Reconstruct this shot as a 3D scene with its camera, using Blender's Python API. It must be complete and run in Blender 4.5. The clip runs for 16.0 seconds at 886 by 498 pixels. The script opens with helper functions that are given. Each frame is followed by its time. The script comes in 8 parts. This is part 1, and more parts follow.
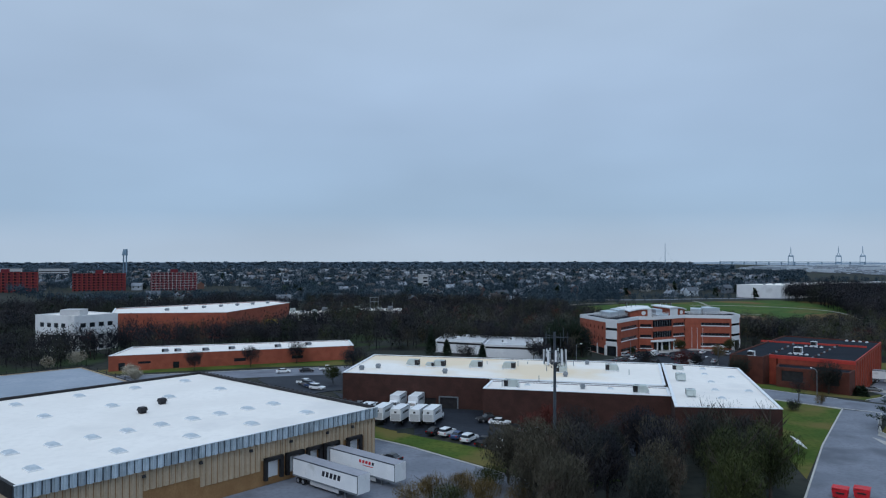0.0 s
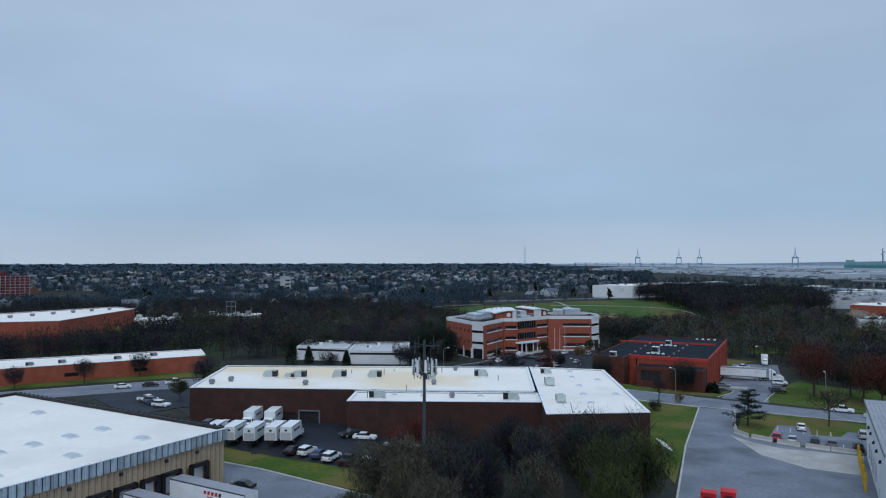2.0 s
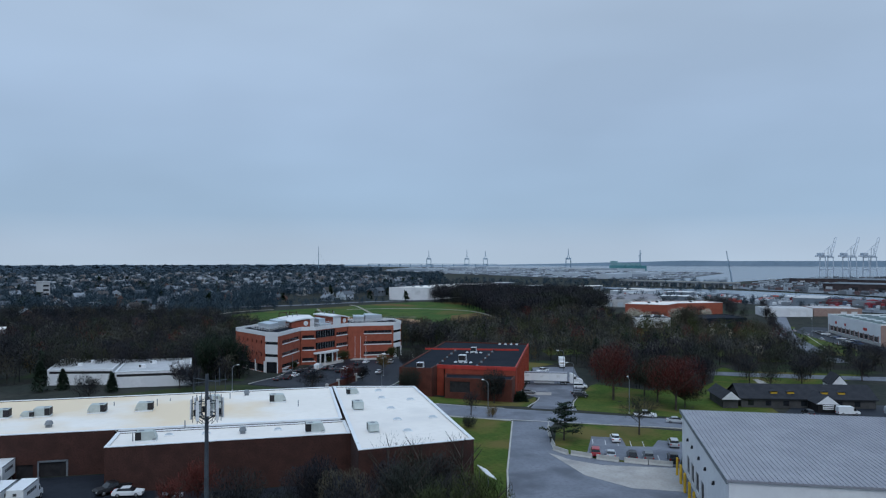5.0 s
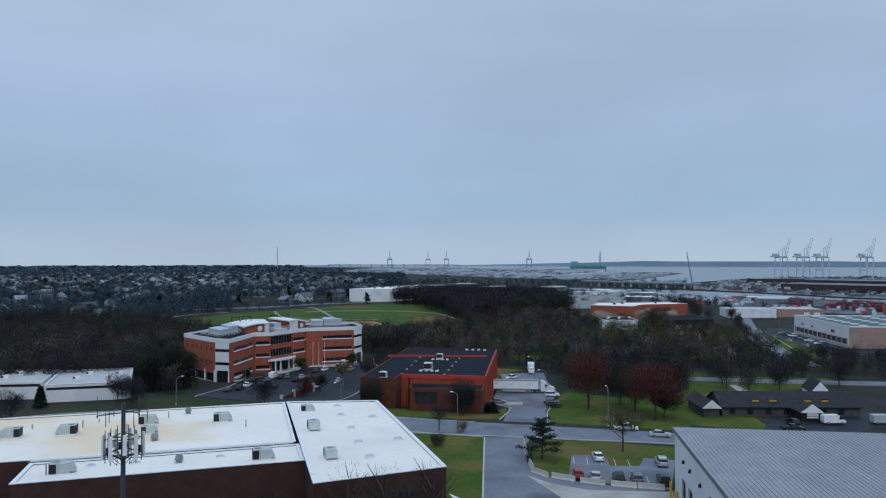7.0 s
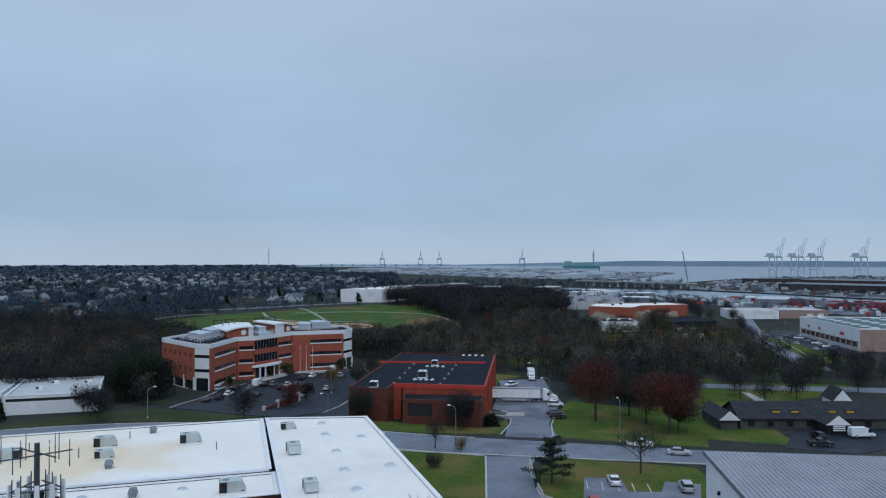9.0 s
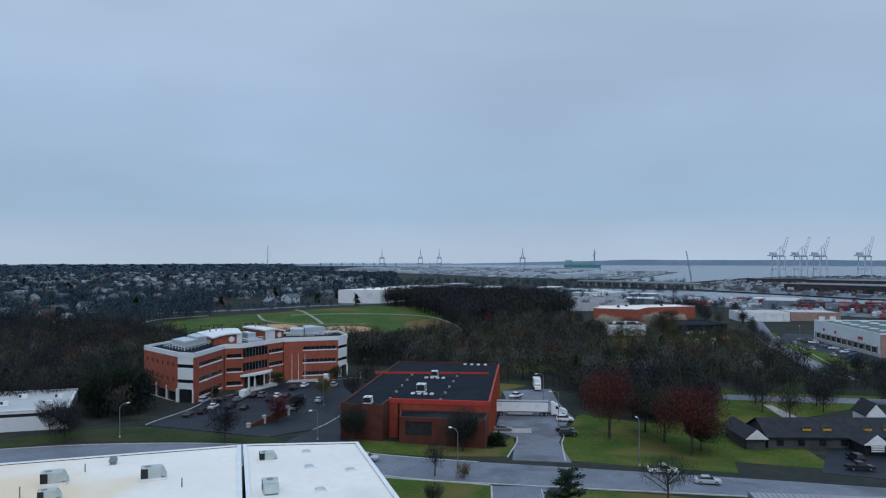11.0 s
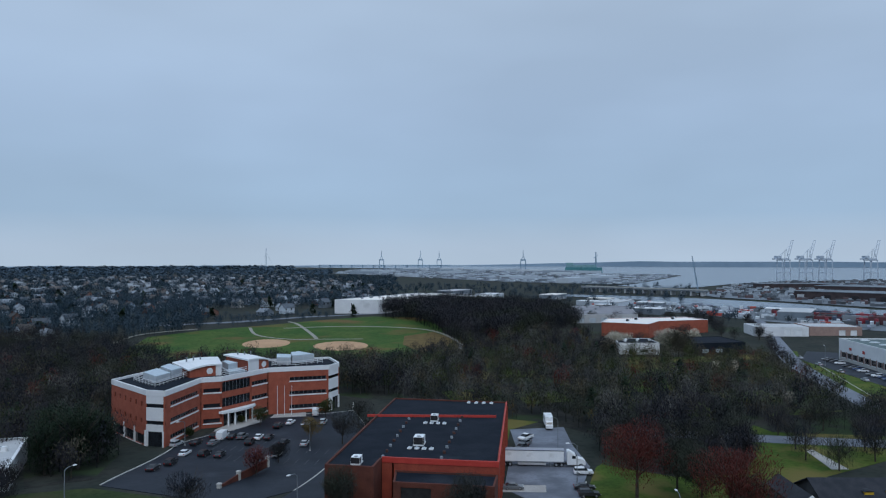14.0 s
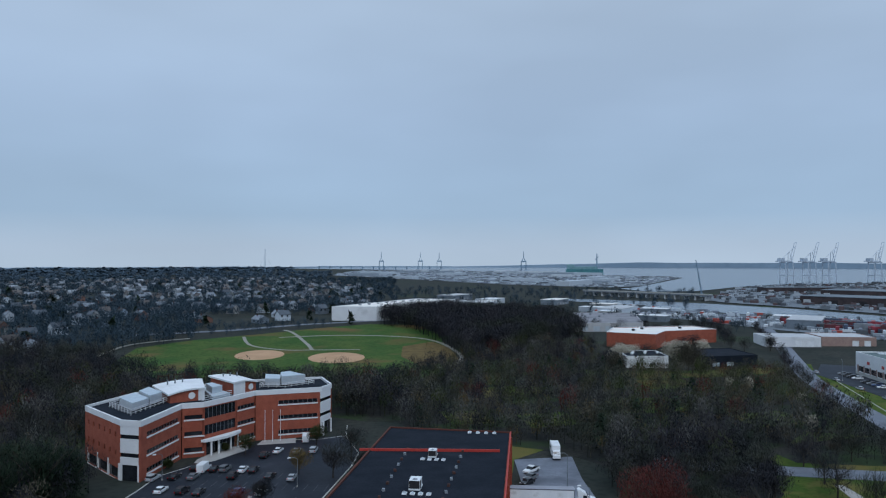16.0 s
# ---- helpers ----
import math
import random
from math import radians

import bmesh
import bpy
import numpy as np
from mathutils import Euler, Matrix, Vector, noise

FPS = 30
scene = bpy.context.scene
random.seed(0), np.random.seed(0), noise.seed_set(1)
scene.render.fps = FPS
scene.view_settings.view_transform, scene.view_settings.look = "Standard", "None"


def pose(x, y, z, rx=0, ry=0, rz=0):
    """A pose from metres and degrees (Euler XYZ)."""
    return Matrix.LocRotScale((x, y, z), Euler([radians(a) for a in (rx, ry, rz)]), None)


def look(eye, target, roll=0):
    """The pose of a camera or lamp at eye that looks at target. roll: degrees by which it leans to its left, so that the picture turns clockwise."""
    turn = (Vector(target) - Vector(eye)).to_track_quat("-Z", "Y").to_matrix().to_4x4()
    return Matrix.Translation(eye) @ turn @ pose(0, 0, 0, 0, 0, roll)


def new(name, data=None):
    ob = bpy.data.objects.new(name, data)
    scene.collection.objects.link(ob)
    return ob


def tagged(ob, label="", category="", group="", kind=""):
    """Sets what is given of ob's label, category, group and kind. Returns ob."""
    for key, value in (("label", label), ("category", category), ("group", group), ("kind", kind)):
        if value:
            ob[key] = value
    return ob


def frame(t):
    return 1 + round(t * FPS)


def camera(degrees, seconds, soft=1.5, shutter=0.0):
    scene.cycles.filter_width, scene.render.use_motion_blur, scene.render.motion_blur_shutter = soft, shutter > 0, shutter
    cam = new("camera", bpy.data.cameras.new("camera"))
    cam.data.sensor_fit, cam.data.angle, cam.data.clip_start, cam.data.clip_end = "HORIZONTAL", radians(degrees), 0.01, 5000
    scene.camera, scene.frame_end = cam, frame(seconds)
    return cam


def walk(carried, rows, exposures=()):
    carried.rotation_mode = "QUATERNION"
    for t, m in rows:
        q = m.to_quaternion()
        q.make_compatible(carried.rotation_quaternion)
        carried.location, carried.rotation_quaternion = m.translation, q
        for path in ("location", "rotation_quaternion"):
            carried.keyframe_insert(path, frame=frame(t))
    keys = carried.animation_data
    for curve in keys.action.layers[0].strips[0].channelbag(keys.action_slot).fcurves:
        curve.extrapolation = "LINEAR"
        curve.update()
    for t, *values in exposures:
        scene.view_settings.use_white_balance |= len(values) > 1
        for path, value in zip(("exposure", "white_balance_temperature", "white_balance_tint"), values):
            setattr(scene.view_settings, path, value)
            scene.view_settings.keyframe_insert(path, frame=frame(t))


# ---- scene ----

# camera and its flight: seconds, x, y, z, pitch, heading
cam = camera(63.29, 16.0, soft=1.2)
ROWS = [
    (0.0, 0.00, 0.00, 37.95, 0.63, 0.00),
    (0.5, 0.21, 2.30, 37.89, 0.65, -2.52),
    (1.0, 0.33, 4.81, 37.83, 0.68, -4.82),
    (1.5, 0.43, 7.54, 37.87, 0.72, -7.36),
    (2.0, 0.75, 10.37, 38.09, 0.76, -10.72),
    (2.5, 1.06, 13.59, 38.20, 0.80, -14.87),
    (3.0, 1.48, 17.01, 38.38, 0.81, -19.06),
    (3.5, 1.97, 20.51, 38.62, 0.80, -22.43),
    (4.0, 2.57, 24.02, 38.90, 0.80, -24.58),
    (6.5, 8.95, 41.53, 39.49, 0.86, -29.36),
    (7.0, 10.55, 45.09, 39.50, 0.86, -30.21),
    (7.5, 12.33, 48.82, 39.51, 0.86, -30.70),
    (8.0, 14.07, 52.30, 39.50, 0.85, -30.79),
    (8.5, 15.90, 55.72, 39.47, 0.85, -30.80),
    (9.0, 17.74, 59.10, 39.54, 0.83, -30.80),
    (11.5, 27.75, 76.09, 41.76, 0.72, -30.80),
    (12.0, 29.80, 79.56, 43.06, 0.72, -30.79),
    (12.5, 31.82, 83.24, 44.38, 0.73, -30.79),
    (13.0, 33.80, 86.86, 45.62, 0.74, -30.80),
    (13.5, 35.84, 90.34, 46.83, 0.75, -30.80),
    (14.0, 37.89, 93.75, 47.97, 0.77, -30.81),
    (14.5, 39.97, 97.15, 49.08, 0.79, -30.82),
    (15.0, 42.05, 100.44, 50.26, 0.79, -30.81),
    (15.5, 44.07, 103.74, 51.42, 0.79, -30.81),
    (16.0, 46.06, 106.87, 52.67, 0.80, -30.80),
]
walk(cam, [(t, pose(x, y, z, 90 + p, 0, h)) for t, x, y, z, p, h in ROWS], exposures=[(0.0, 0.0), (16.0, 0.0)])

# overcast evening sky and the soft sun behind it
SUN_EL, SUN_AZ = radians(50), radians(200)
world = bpy.data.worlds.new("overcast_sky")
scene.world = world
world.use_nodes = True
wt = world.node_tree
wt.nodes.clear()


def wnode(kind, **sets):
    n = wt.nodes.new(kind)
    for k, v in sets.items():
        n.inputs[k].default_value = v
    return n


w_out = wt.nodes.new("ShaderNodeOutputWorld")
w_bg = wnode("ShaderNodeBackground", Strength=1.0)
w_co = wt.nodes.new("ShaderNodeTexCoord")
w_sep = wt.nodes.new("ShaderNodeSeparateXYZ")
w_ramp = wt.nodes.new("ShaderNodeValToRGB")
stops = [(0.0, (0.39, 0.50, 0.64)), (0.015, (0.37, 0.48, 0.63)), (0.06, (0.29, 0.42, 0.595)), (0.2, (0.345, 0.465, 0.64)),
         (0.36, (0.385, 0.495, 0.645)), (0.62, (0.46, 0.64, 0.88)), (1.0, (0.63, 0.84, 1.12))]
el = w_ramp.color_ramp.elements
while len(el) < len(stops):
    el.new(0.5)
for e, (p, c) in zip(el, stops):
    e.position, e.color = p, (*c, 1)
w_map = wnode("ShaderNodeMapping", Scale=(1.6, 1.6, 4.5))
w_noise = wnode("ShaderNodeTexNoise", Scale=1.5, Detail=3.0, Roughness=0.45)
w_mr = wt.nodes.new("ShaderNodeMapRange")
for k, v in (("From Min", 0.3), ("From Max", 0.7), ("To Min", 0.9), ("To Max", 1.07)):
    w_mr.inputs[k].default_value = v
w_mul = wt.nodes.new("ShaderNodeVectorMath")
w_mul.operation = "SCALE"
w_nishita = wt.nodes.new("ShaderNodeTexSky")
w_nishita.sky_type, w_nishita.sun_disc = "NISHITA", False
w_nishita.sun_elevation, w_nishita.sun_rotation = SUN_EL, SUN_AZ
w_dim = wt.nodes.new("ShaderNodeVectorMath")
w_dim.operation = "SCALE"
w_dim.inputs["Scale"].default_value = 0.01
w_add = wt.nodes.new("ShaderNodeVectorMath")
L = wt.links.new
L(w_co.outputs["Generated"], w_sep.inputs[0])
L(w_sep.outputs["Z"], w_ramp.inputs["Fac"])
L(w_co.outputs["Generated"], w_map.inputs["Vector"])
L(w_map.outputs[0], w_noise.inputs["Vector"])
L(w_noise.outputs["Fac"], w_mr.inputs["Value"])
L(w_ramp.outputs["Color"], w_mul.inputs[0])
L(w_mr.outputs[0], w_mul.inputs["Scale"])
L(w_nishita.outputs[0], w_dim.inputs[0])
L(w_mul.outputs[0], w_add.inputs[0])
L(w_dim.outputs[0], w_add.inputs[1])
L(w_add.outputs[0], w_bg.inputs["Color"])
L(w_bg.outputs[0], w_out.inputs[0])
sun = new("sun", bpy.data.lights.new("sun", "SUN"))
sun.data.energy, sun.data.angle, sun.data.color = 0.85, radians(25), (0.93, 0.96, 1.0)
sun.matrix_world = look((0, 0, 0), (math.sin(SUN_AZ) * -math.cos(SUN_EL), -math.cos(SUN_AZ) * math.cos(SUN_EL), -math.sin(SUN_EL)))


# ---- building helpers ----
rnd = random.Random(7)
MESH = {}


def sm(a, b, x):
    t = min(1.0, max(0.0, (x - a) / (b - a)))
    return t * t * (3 - 2 * t)


def gz(x, y):
    """Height of the ground: it falls away past the crossroads."""
    s = (x - 99) * 0.787 + (y - 179) * 0.617
    yard = 1.3 * sm(-42, -28, x) * (1 - sm(10, 30, x)) * sm(148, 160, y + 0.6 * x) * (1 - sm(196, 215, y))
    return yard - 4.2 * sm(5, 60, s) * (1 - 0.7 * sm(250, 420, math.hypot(x - 140, y - 260)))


def link(name, bm, mat):
    me = bpy.data.meshes.new(name)
    bmesh.ops.recalc_face_normals(bm, faces=bm.faces)
    bm.to_mesh(me)
    bm.free()
    me.materials.append(mat)
    return new(name, me)


def part(name, bm, mat, parent, label=""):
    ob = link(name, bm, mat)
    ob.parent = parent
    return tagged(ob, label)


def shared(name, key, fill, mat, parent, m=None, label=""):
    """A part whose mesh is built once for each key and material."""
    k = (key, mat.name)
    if k not in MESH:
        bm = bmesh.new()
        fill(bm)
        bmesh.ops.recalc_face_normals(bm, faces=bm.faces)
        MESH[k] = bpy.data.meshes.new(key)
        bm.to_mesh(MESH[k])
        bm.free()
        MESH[k].materials.append(mat)
    ob = new(name, MESH[k])
    ob.parent = parent
    if m is not None:
        ob.matrix_basis = m
    return tagged(ob, label)


def thing(name, m, label, category, group="", kind=""):
    ob = new(name)
    ob.matrix_basis = m
    return tagged(ob, label, category, group, kind)


def box(bm, x0, x1, y0, y1, z0, z1, m=None, top=(0, 0, 0, 0)):
    """A box; top draws its upper rim in by x0, x1, y0, y1."""
    a, b, c, d = top
    pts = [(x0, y0, z0), (x1, y0, z0), (x1, y1, z0), (x0, y1, z0), (x0 + a, y0 + c, z1), (x1 - b, y0 + c, z1), (x1 - b, y1 - d, z1), (x0 + a, y1 - d, z1)]
    v = [bm.verts.new(m @ Vector(p) if m else p) for p in pts]
    for f in ((3, 2, 1, 0), (4, 5, 6, 7), (0, 1, 5, 4), (1, 2, 6, 5), (2, 3, 7, 6), (3, 0, 4, 7)):
        bm.faces.new([v[i] for i in f])


def prism(bm, poly, z0, z1):
    lo = [bm.verts.new((*p[:2], z0)) for p in poly]
    hi = [bm.verts.new((*p[:2], z1)) for p in poly]
    n = len(poly)
    bm.faces.new(lo[::-1])
    bm.faces.new(hi)
    for i in range(n):
        bm.faces.new((lo[i], lo[(i + 1) % n], hi[(i + 1) % n], hi[i]))


def tube(bm, p0, p1, r0, r1=None, n=6):
    p0, p1 = Vector(p0), Vector(p1)
    r1 = r0 if r1 is None else r1
    q = (p1 - p0).to_track_quat("Z", "Y")
    rings = []
    for p, r in ((p0, r0), (p1, r1)):
        rings.append([bm.verts.new(p + q @ Vector((r * math.cos(6.2832 * i / n), r * math.sin(6.2832 * i / n), 0))) for i in range(n)])
    for i in range(n):
        bm.faces.new((rings[0][i], rings[0][(i + 1) % n], rings[1][(i + 1) % n], rings[1][i]))
    bm.faces.new(rings[0][::-1])
    bm.faces.new(rings[1])


def profile(bm, pts, y0, y1, tuck=0.0, tuck_z=1e9):
    """Extrude a side outline (x, z) from y0 to y1; points above tuck_z are drawn in by tuck."""
    a = [bm.verts.new((x, y0 + (tuck if z > tuck_z else 0), z)) for x, z in pts]
    b = [bm.verts.new((x, y1 - (tuck if z > tuck_z else 0), z)) for x, z in pts]
    n = len(pts)
    bm.faces.new(a)
    bm.faces.new(b[::-1])
    for i in range(n):
        bm.faces.new((a[i], b[i], b[(i + 1) % n], a[(i + 1) % n]))


def inset(poly, d):
    """The outline (anticlockwise) drawn in by d."""
    out, n = [], len(poly)
    for i in range(n):
        a, b, c = (Vector(poly[(i + k) % n][:2]) for k in (-1, 0, 1))
        e, f = (b - a).normalized(), (c - b).normalized()
        ne, nf = Vector((-e.y, e.x)), Vector((-f.y, f.x))
        k = max(0.3, 1 + ne.dot(nf))
        out.append(tuple(b + (ne + nf) * (d / k)))
    return out


def wall_frame(p0, p1, z0=0.0):
    """Pose at p0: x runs along the wall to p1, y into the building, z up. p0 to p1 runs anticlockwise round it."""
    return pose(p0[0], p0[1], z0, 0, 0, math.degrees(math.atan2(p1[1] - p0[1], p1[0] - p0[0])))


def facade(parent, p0, p1, z0, z1, mat, holes=(), th=0.4, name="wall", glass=None, frame_mat=None, ends=(0.0, 0.0), pane="window"):
    """One wall with real openings (u0, u1, h0, h1 from its foot) and a set-back pane in each."""
    m, w, h = wall_frame(p0, p1, z0), math.hypot(p1[0] - p0[0], p1[1] - p0[1]), z1 - z0
    us = sorted({0.0, w, *[v for q in holes for v in q[:2]]})
    hs = sorted({0.0, h, *[v for q in holes for v in q[2:]]})
    bm = bmesh.new()
    cells = {(i, j) for i in range(len(us) - 1) for j in range(len(hs) - 1)
             if not any(q[0] <= us[i] + 0.01 < q[1] and q[2] <= hs[j] + 0.01 < q[3] for q in holes)}
    seen = {}

    def corner(i, j, k):
        if (i, j, k) not in seen:
            u = ends[0] if i == 0 else w - ends[1] if i == len(us) - 1 else us[i]
            seen[i, j, k] = bm.verts.new(m @ Vector((u, th * k, hs[j])))
        return seen[i, j, k]

    for i, j in sorted(cells):
        sq = ((i, j), (i + 1, j), (i + 1, j + 1), (i, j + 1))
        bm.faces.new([corner(*c, 0) for c in sq])
        bm.faces.new([corner(*c, 1) for c in sq[::-1]])
        for k, nb in enumerate(((i, j - 1), (i + 1, j), (i, j + 1), (i - 1, j))):
            if nb not in cells:
                c, d = sq[k], sq[(k + 1) % 4]
                bm.faces.new((corner(*d, 0), corner(*c, 0), corner(*c, 1), corner(*d, 1)))
    ob = part(name, bm, mat, parent)
    if glass:
        for u0, u1, h0, h1 in holes:
            bm = bmesh.new()
            box(bm, u0 + 0.02, u1 - 0.02, th * 0.6, th * 0.6 + 0.06, h0 + 0.02, h1 - 0.02, m)
            win = part(pane, bm, glass, parent)
            if frame_mat:
                n = max(1, round((u1 - u0) / 1.5))
                for k in range(n + 1):
                    u = u0 + 0.05 + (u1 - u0 - 0.1) * k / n
                    bm = bmesh.new()
                    box(bm, u - 0.05, u + 0.05, th * 0.45, th * 0.6 - 0.004, h0 + 0.02, h1 - 0.02, m)
                    part("mullion", bm, frame_mat, win)
    return ob


def block(parent, poly, z0, z1, wall_mat, roof_mat, parapet=0.5, holes=None, glass=None, th=0.4, frame_mat=None, cap=None):
    """A building's walls, one by one, and its roof slab below the parapet."""
    holes = holes or {}
    n = len(poly)
    for i in range(n):
        facade(parent, poly[i], poly[(i + 1) % n], z0, z1, wall_mat, holes.get(i, ()), th, glass=glass, frame_mat=frame_mat, ends=(0.0, th + 0.003))
    bm = bmesh.new()
    prism(bm, inset(poly, th + 0.004), z1 - parapet - 0.3, z1 - parapet)
    part("roof", bm, roof_mat, parent)
    if cap:
        bm = bmesh.new()
        inner, outer = inset(poly, th + 0.15), inset(poly, -0.08)
        for i in range(n):
            j = (i + 1) % n
            prism(bm, [outer[i], outer[j], inner[j], inner[i]], z1 + 0.004, z1 + 0.12)
        part("parapet_cap", bm, cap, parent)


# ---- materials ----
def surf(name, c1, c2, scale=1.0, rough=0.8, bump=0.0, metal=0.0, fine=0.5, stain=None, stain_scale=0.05, stain_at=0.6, spec=0.3, rand=0.0, island=0.0):
    """A surface with grain (fine) and patches at a second scale; scale counts features per metre."""
    m = bpy.data.materials.new(name)
    m.use_nodes = True
    t = m.node_tree
    b = t.nodes["Principled BSDF"]
    b.inputs["Roughness"].default_value, b.inputs["Metallic"].default_value = rough, metal
    b.inputs["Specular IOR Level"].default_value = spec
    geo = t.nodes.new("ShaderNodeNewGeometry")

    def noisy(s, detail=4.0):
        n = t.nodes.new("ShaderNodeTexNoise")
        n.inputs["Scale"].default_value, n.inputs["Detail"].default_value = s, detail
        t.links.new(geo.outputs["Position"], n.inputs["Vector"])
        return n.outputs["Fac"]

    def mixed(fac, a, c, lo=0.35, hi=0.65):
        r = t.nodes.new("ShaderNodeMapRange")
        r.inputs["From Min"].default_value, r.inputs["From Max"].default_value = lo, hi
        t.links.new(fac, r.inputs["Value"])
        x = t.nodes.new("ShaderNodeMix")
        x.data_type = "RGBA"
        t.links.new(r.outputs[0], x.inputs["Factor"])
        for s, v in ((6, a), (7, c)):
            if isinstance(v, tuple):
                x.inputs[s].default_value = (*v, 1)
            else:
                t.links.new(v, x.inputs[s])
        return x.outputs[2]

    col = mixed(noisy(scale), c1, c2)
    grain = noisy(scale * 9, 2.0)
    dark = tuple(v * (1 - fine) for v in c1)
    gm = mixed(grain, dark, col, 0.1, 0.55)
    col = gm
    if stain:
        col = mixed(noisy(stain_scale, 5.0), col, stain, stain_at, stain_at + 0.12)
    if rand or island:
        hs = t.nodes.new("ShaderNodeHueSaturation")
        mr = t.nodes.new("ShaderNodeMapRange")
        mr.inputs["To Min"].default_value, mr.inputs["To Max"].default_value = 1 - max(rand, island), 1 + max(rand, island)
        if rand:
            oi = t.nodes.new("ShaderNodeObjectInfo")
            t.links.new(oi.outputs["Random"], mr.inputs["Value"])
        else:
            t.links.new(geo.outputs["Random Per Island"], mr.inputs["Value"])
        t.links.new(mr.outputs[0], hs.inputs["Value"])
        t.links.new(col, hs.inputs["Color"])
        col = hs.outputs["Color"]
    t.links.new(col, b.inputs["Base Color"])
    if bump:
        bp = t.nodes.new("ShaderNodeBump")
        bp.inputs["Strength"].default_value, bp.inputs["Distance"].default_value = bump, 0.1
        t.links.new(grain, bp.inputs["Height"])
        t.links.new(bp.outputs[0], b.inputs["Normal"])
    return m


def palette(name, colours, rough=0.7):
    """Pieces of many colours, one colour to each loose piece of the mesh."""
    m = bpy.data.materials.new(name)
    m.use_nodes = True
    t = m.node_tree
    geo = t.nodes.new("ShaderNodeNewGeometry")
    r = t.nodes.new("ShaderNodeValToRGB")
    r.color_ramp.interpolation = "CONSTANT"
    e = r.color_ramp.elements
    while len(e) < len(colours):
        e.new(0.5)
    for i, c in enumerate(colours):
        e[i].position, e[i].color = i / len(colours), (*c, 1)
    t.links.new(geo.outputs["Random Per Island"], r.inputs["Fac"])
    b = t.nodes["Principled BSDF"]
    t.links.new(r.outputs["Color"], b.inputs["Base Color"])
    b.inputs["Roughness"].default_value = rough
    return m


GRASS = surf("grass", (0.052, 0.09, 0.016), (0.092, 0.112, 0.022), 0.12, 0.95, 0.3, stain=(0.125, 0.105, 0.034), stain_scale=0.06, stain_at=0.5, spec=0.1)
# darker copy of the grass, with shade put into its colour
SHADED_GRASS = surf("dull_shaded_grass", (0.026, 0.042, 0.016), (0.048, 0.06, 0.022), 0.12, 0.95, 0.3, stain=(0.05, 0.046, 0.026), stain_scale=0.06, stain_at=0.5, spec=0.1)
EARTH = surf("rough_ground", (0.027, 0.033, 0.028), (0.045, 0.045, 0.038), 0.05, 0.95, 0.3, stain=(0.034, 0.05, 0.026), stain_scale=0.012, spec=0.1)
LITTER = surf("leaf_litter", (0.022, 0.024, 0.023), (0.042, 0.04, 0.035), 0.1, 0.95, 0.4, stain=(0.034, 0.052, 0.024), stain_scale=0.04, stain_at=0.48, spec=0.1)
ASPHALT = surf("asphalt", (0.135, 0.148, 0.178), (0.185, 0.198, 0.232), 0.15, 0.7, 0.2, fine=0.2, stain=(0.095, 0.103, 0.125), stain_scale=0.09, stain_at=0.54)
DARK_ASPHALT = surf("worn_lot_asphalt", (0.015, 0.019, 0.027), (0.027, 0.032, 0.042), 0.12, 0.6, 0.2, fine=0.3, stain=(0.044, 0.05, 0.062), stain_scale=0.07, stain_at=0.6, spec=0.12)
PARK_GRASS = surf("park_grass", (0.036, 0.085, 0.018), (0.07, 0.105, 0.024), 0.05, 0.95, 0.3, stain=(0.13, 0.085, 0.034), stain_scale=0.02, stain_at=0.53, spec=0.1)
CONCRETE = surf("concrete", (0.34, 0.32, 0.30), (0.42, 0.40, 0.38), 0.25, 0.85, 0.1, fine=0.15, stain=(0.24, 0.23, 0.23), stain_scale=0.12)
KERB = surf("kerb_concrete", (0.4, 0.39, 0.36), (0.5, 0.48, 0.45), 0.6, 0.85, 0.1, fine=0.2)
WORN_PAINT = surf("worn_road_paint", (0.06, 0.064, 0.07), (0.16, 0.165, 0.17), 0.5, 0.75)
PAINT = surf("road_paint", (0.6, 0.6, 0.58), (0.7, 0.7, 0.68), 2.0, 0.7)
YELLOW = surf("yellow_paint", (0.6, 0.36, 0.03), (0.7, 0.42, 0.04), 1.0, 0.6, fine=0.2)
MEMBRANE = surf("white_roof_membrane", (0.775, 0.722, 0.665), (0.832, 0.779, 0.718), 0.08, 0.7, 0.05, fine=0.04, stain=(0.68, 0.641, 0.6), stain_scale=0.05, stain_at=0.58)
MEMBRANE_B = surf("weathered_white_membrane", (0.8, 0.745, 0.675), (0.85, 0.795, 0.73), 0.08, 0.7, 0.05, fine=0.04, stain=(0.77, 0.62, 0.44), stain_scale=0.03, stain_at=0.47)
GREY_ROOF = surf("grey_roof_membrane", (0.24, 0.28, 0.33), (0.3, 0.33, 0.38), 0.1, 0.7, fine=0.1, stain=(0.2, 0.23, 0.27), stain_scale=0.06)
BLACK_ROOF = surf("black_bitumen_roof", (0.010, 0.014, 0.021), (0.017, 0.021, 0.03), 0.2, 0.9, 0.2, fine=0.3, stain=(0.028, 0.034, 0.043), stain_scale=0.06, stain_at=0.6, spec=0.08)
SEAM_METAL = surf("grey_seamed_metal", (0.27, 0.27, 0.3), (0.32, 0.32, 0.35), 0.2, 0.5, fine=0.1, metal=0.1)
BROWN_BRICK = surf("dark_brown_brick", (0.046, 0.021, 0.017), (0.068, 0.029, 0.023), 0.5, 0.9, 0.3, fine=0.35, stain=(0.037, 0.018, 0.016), stain_scale=0.1)
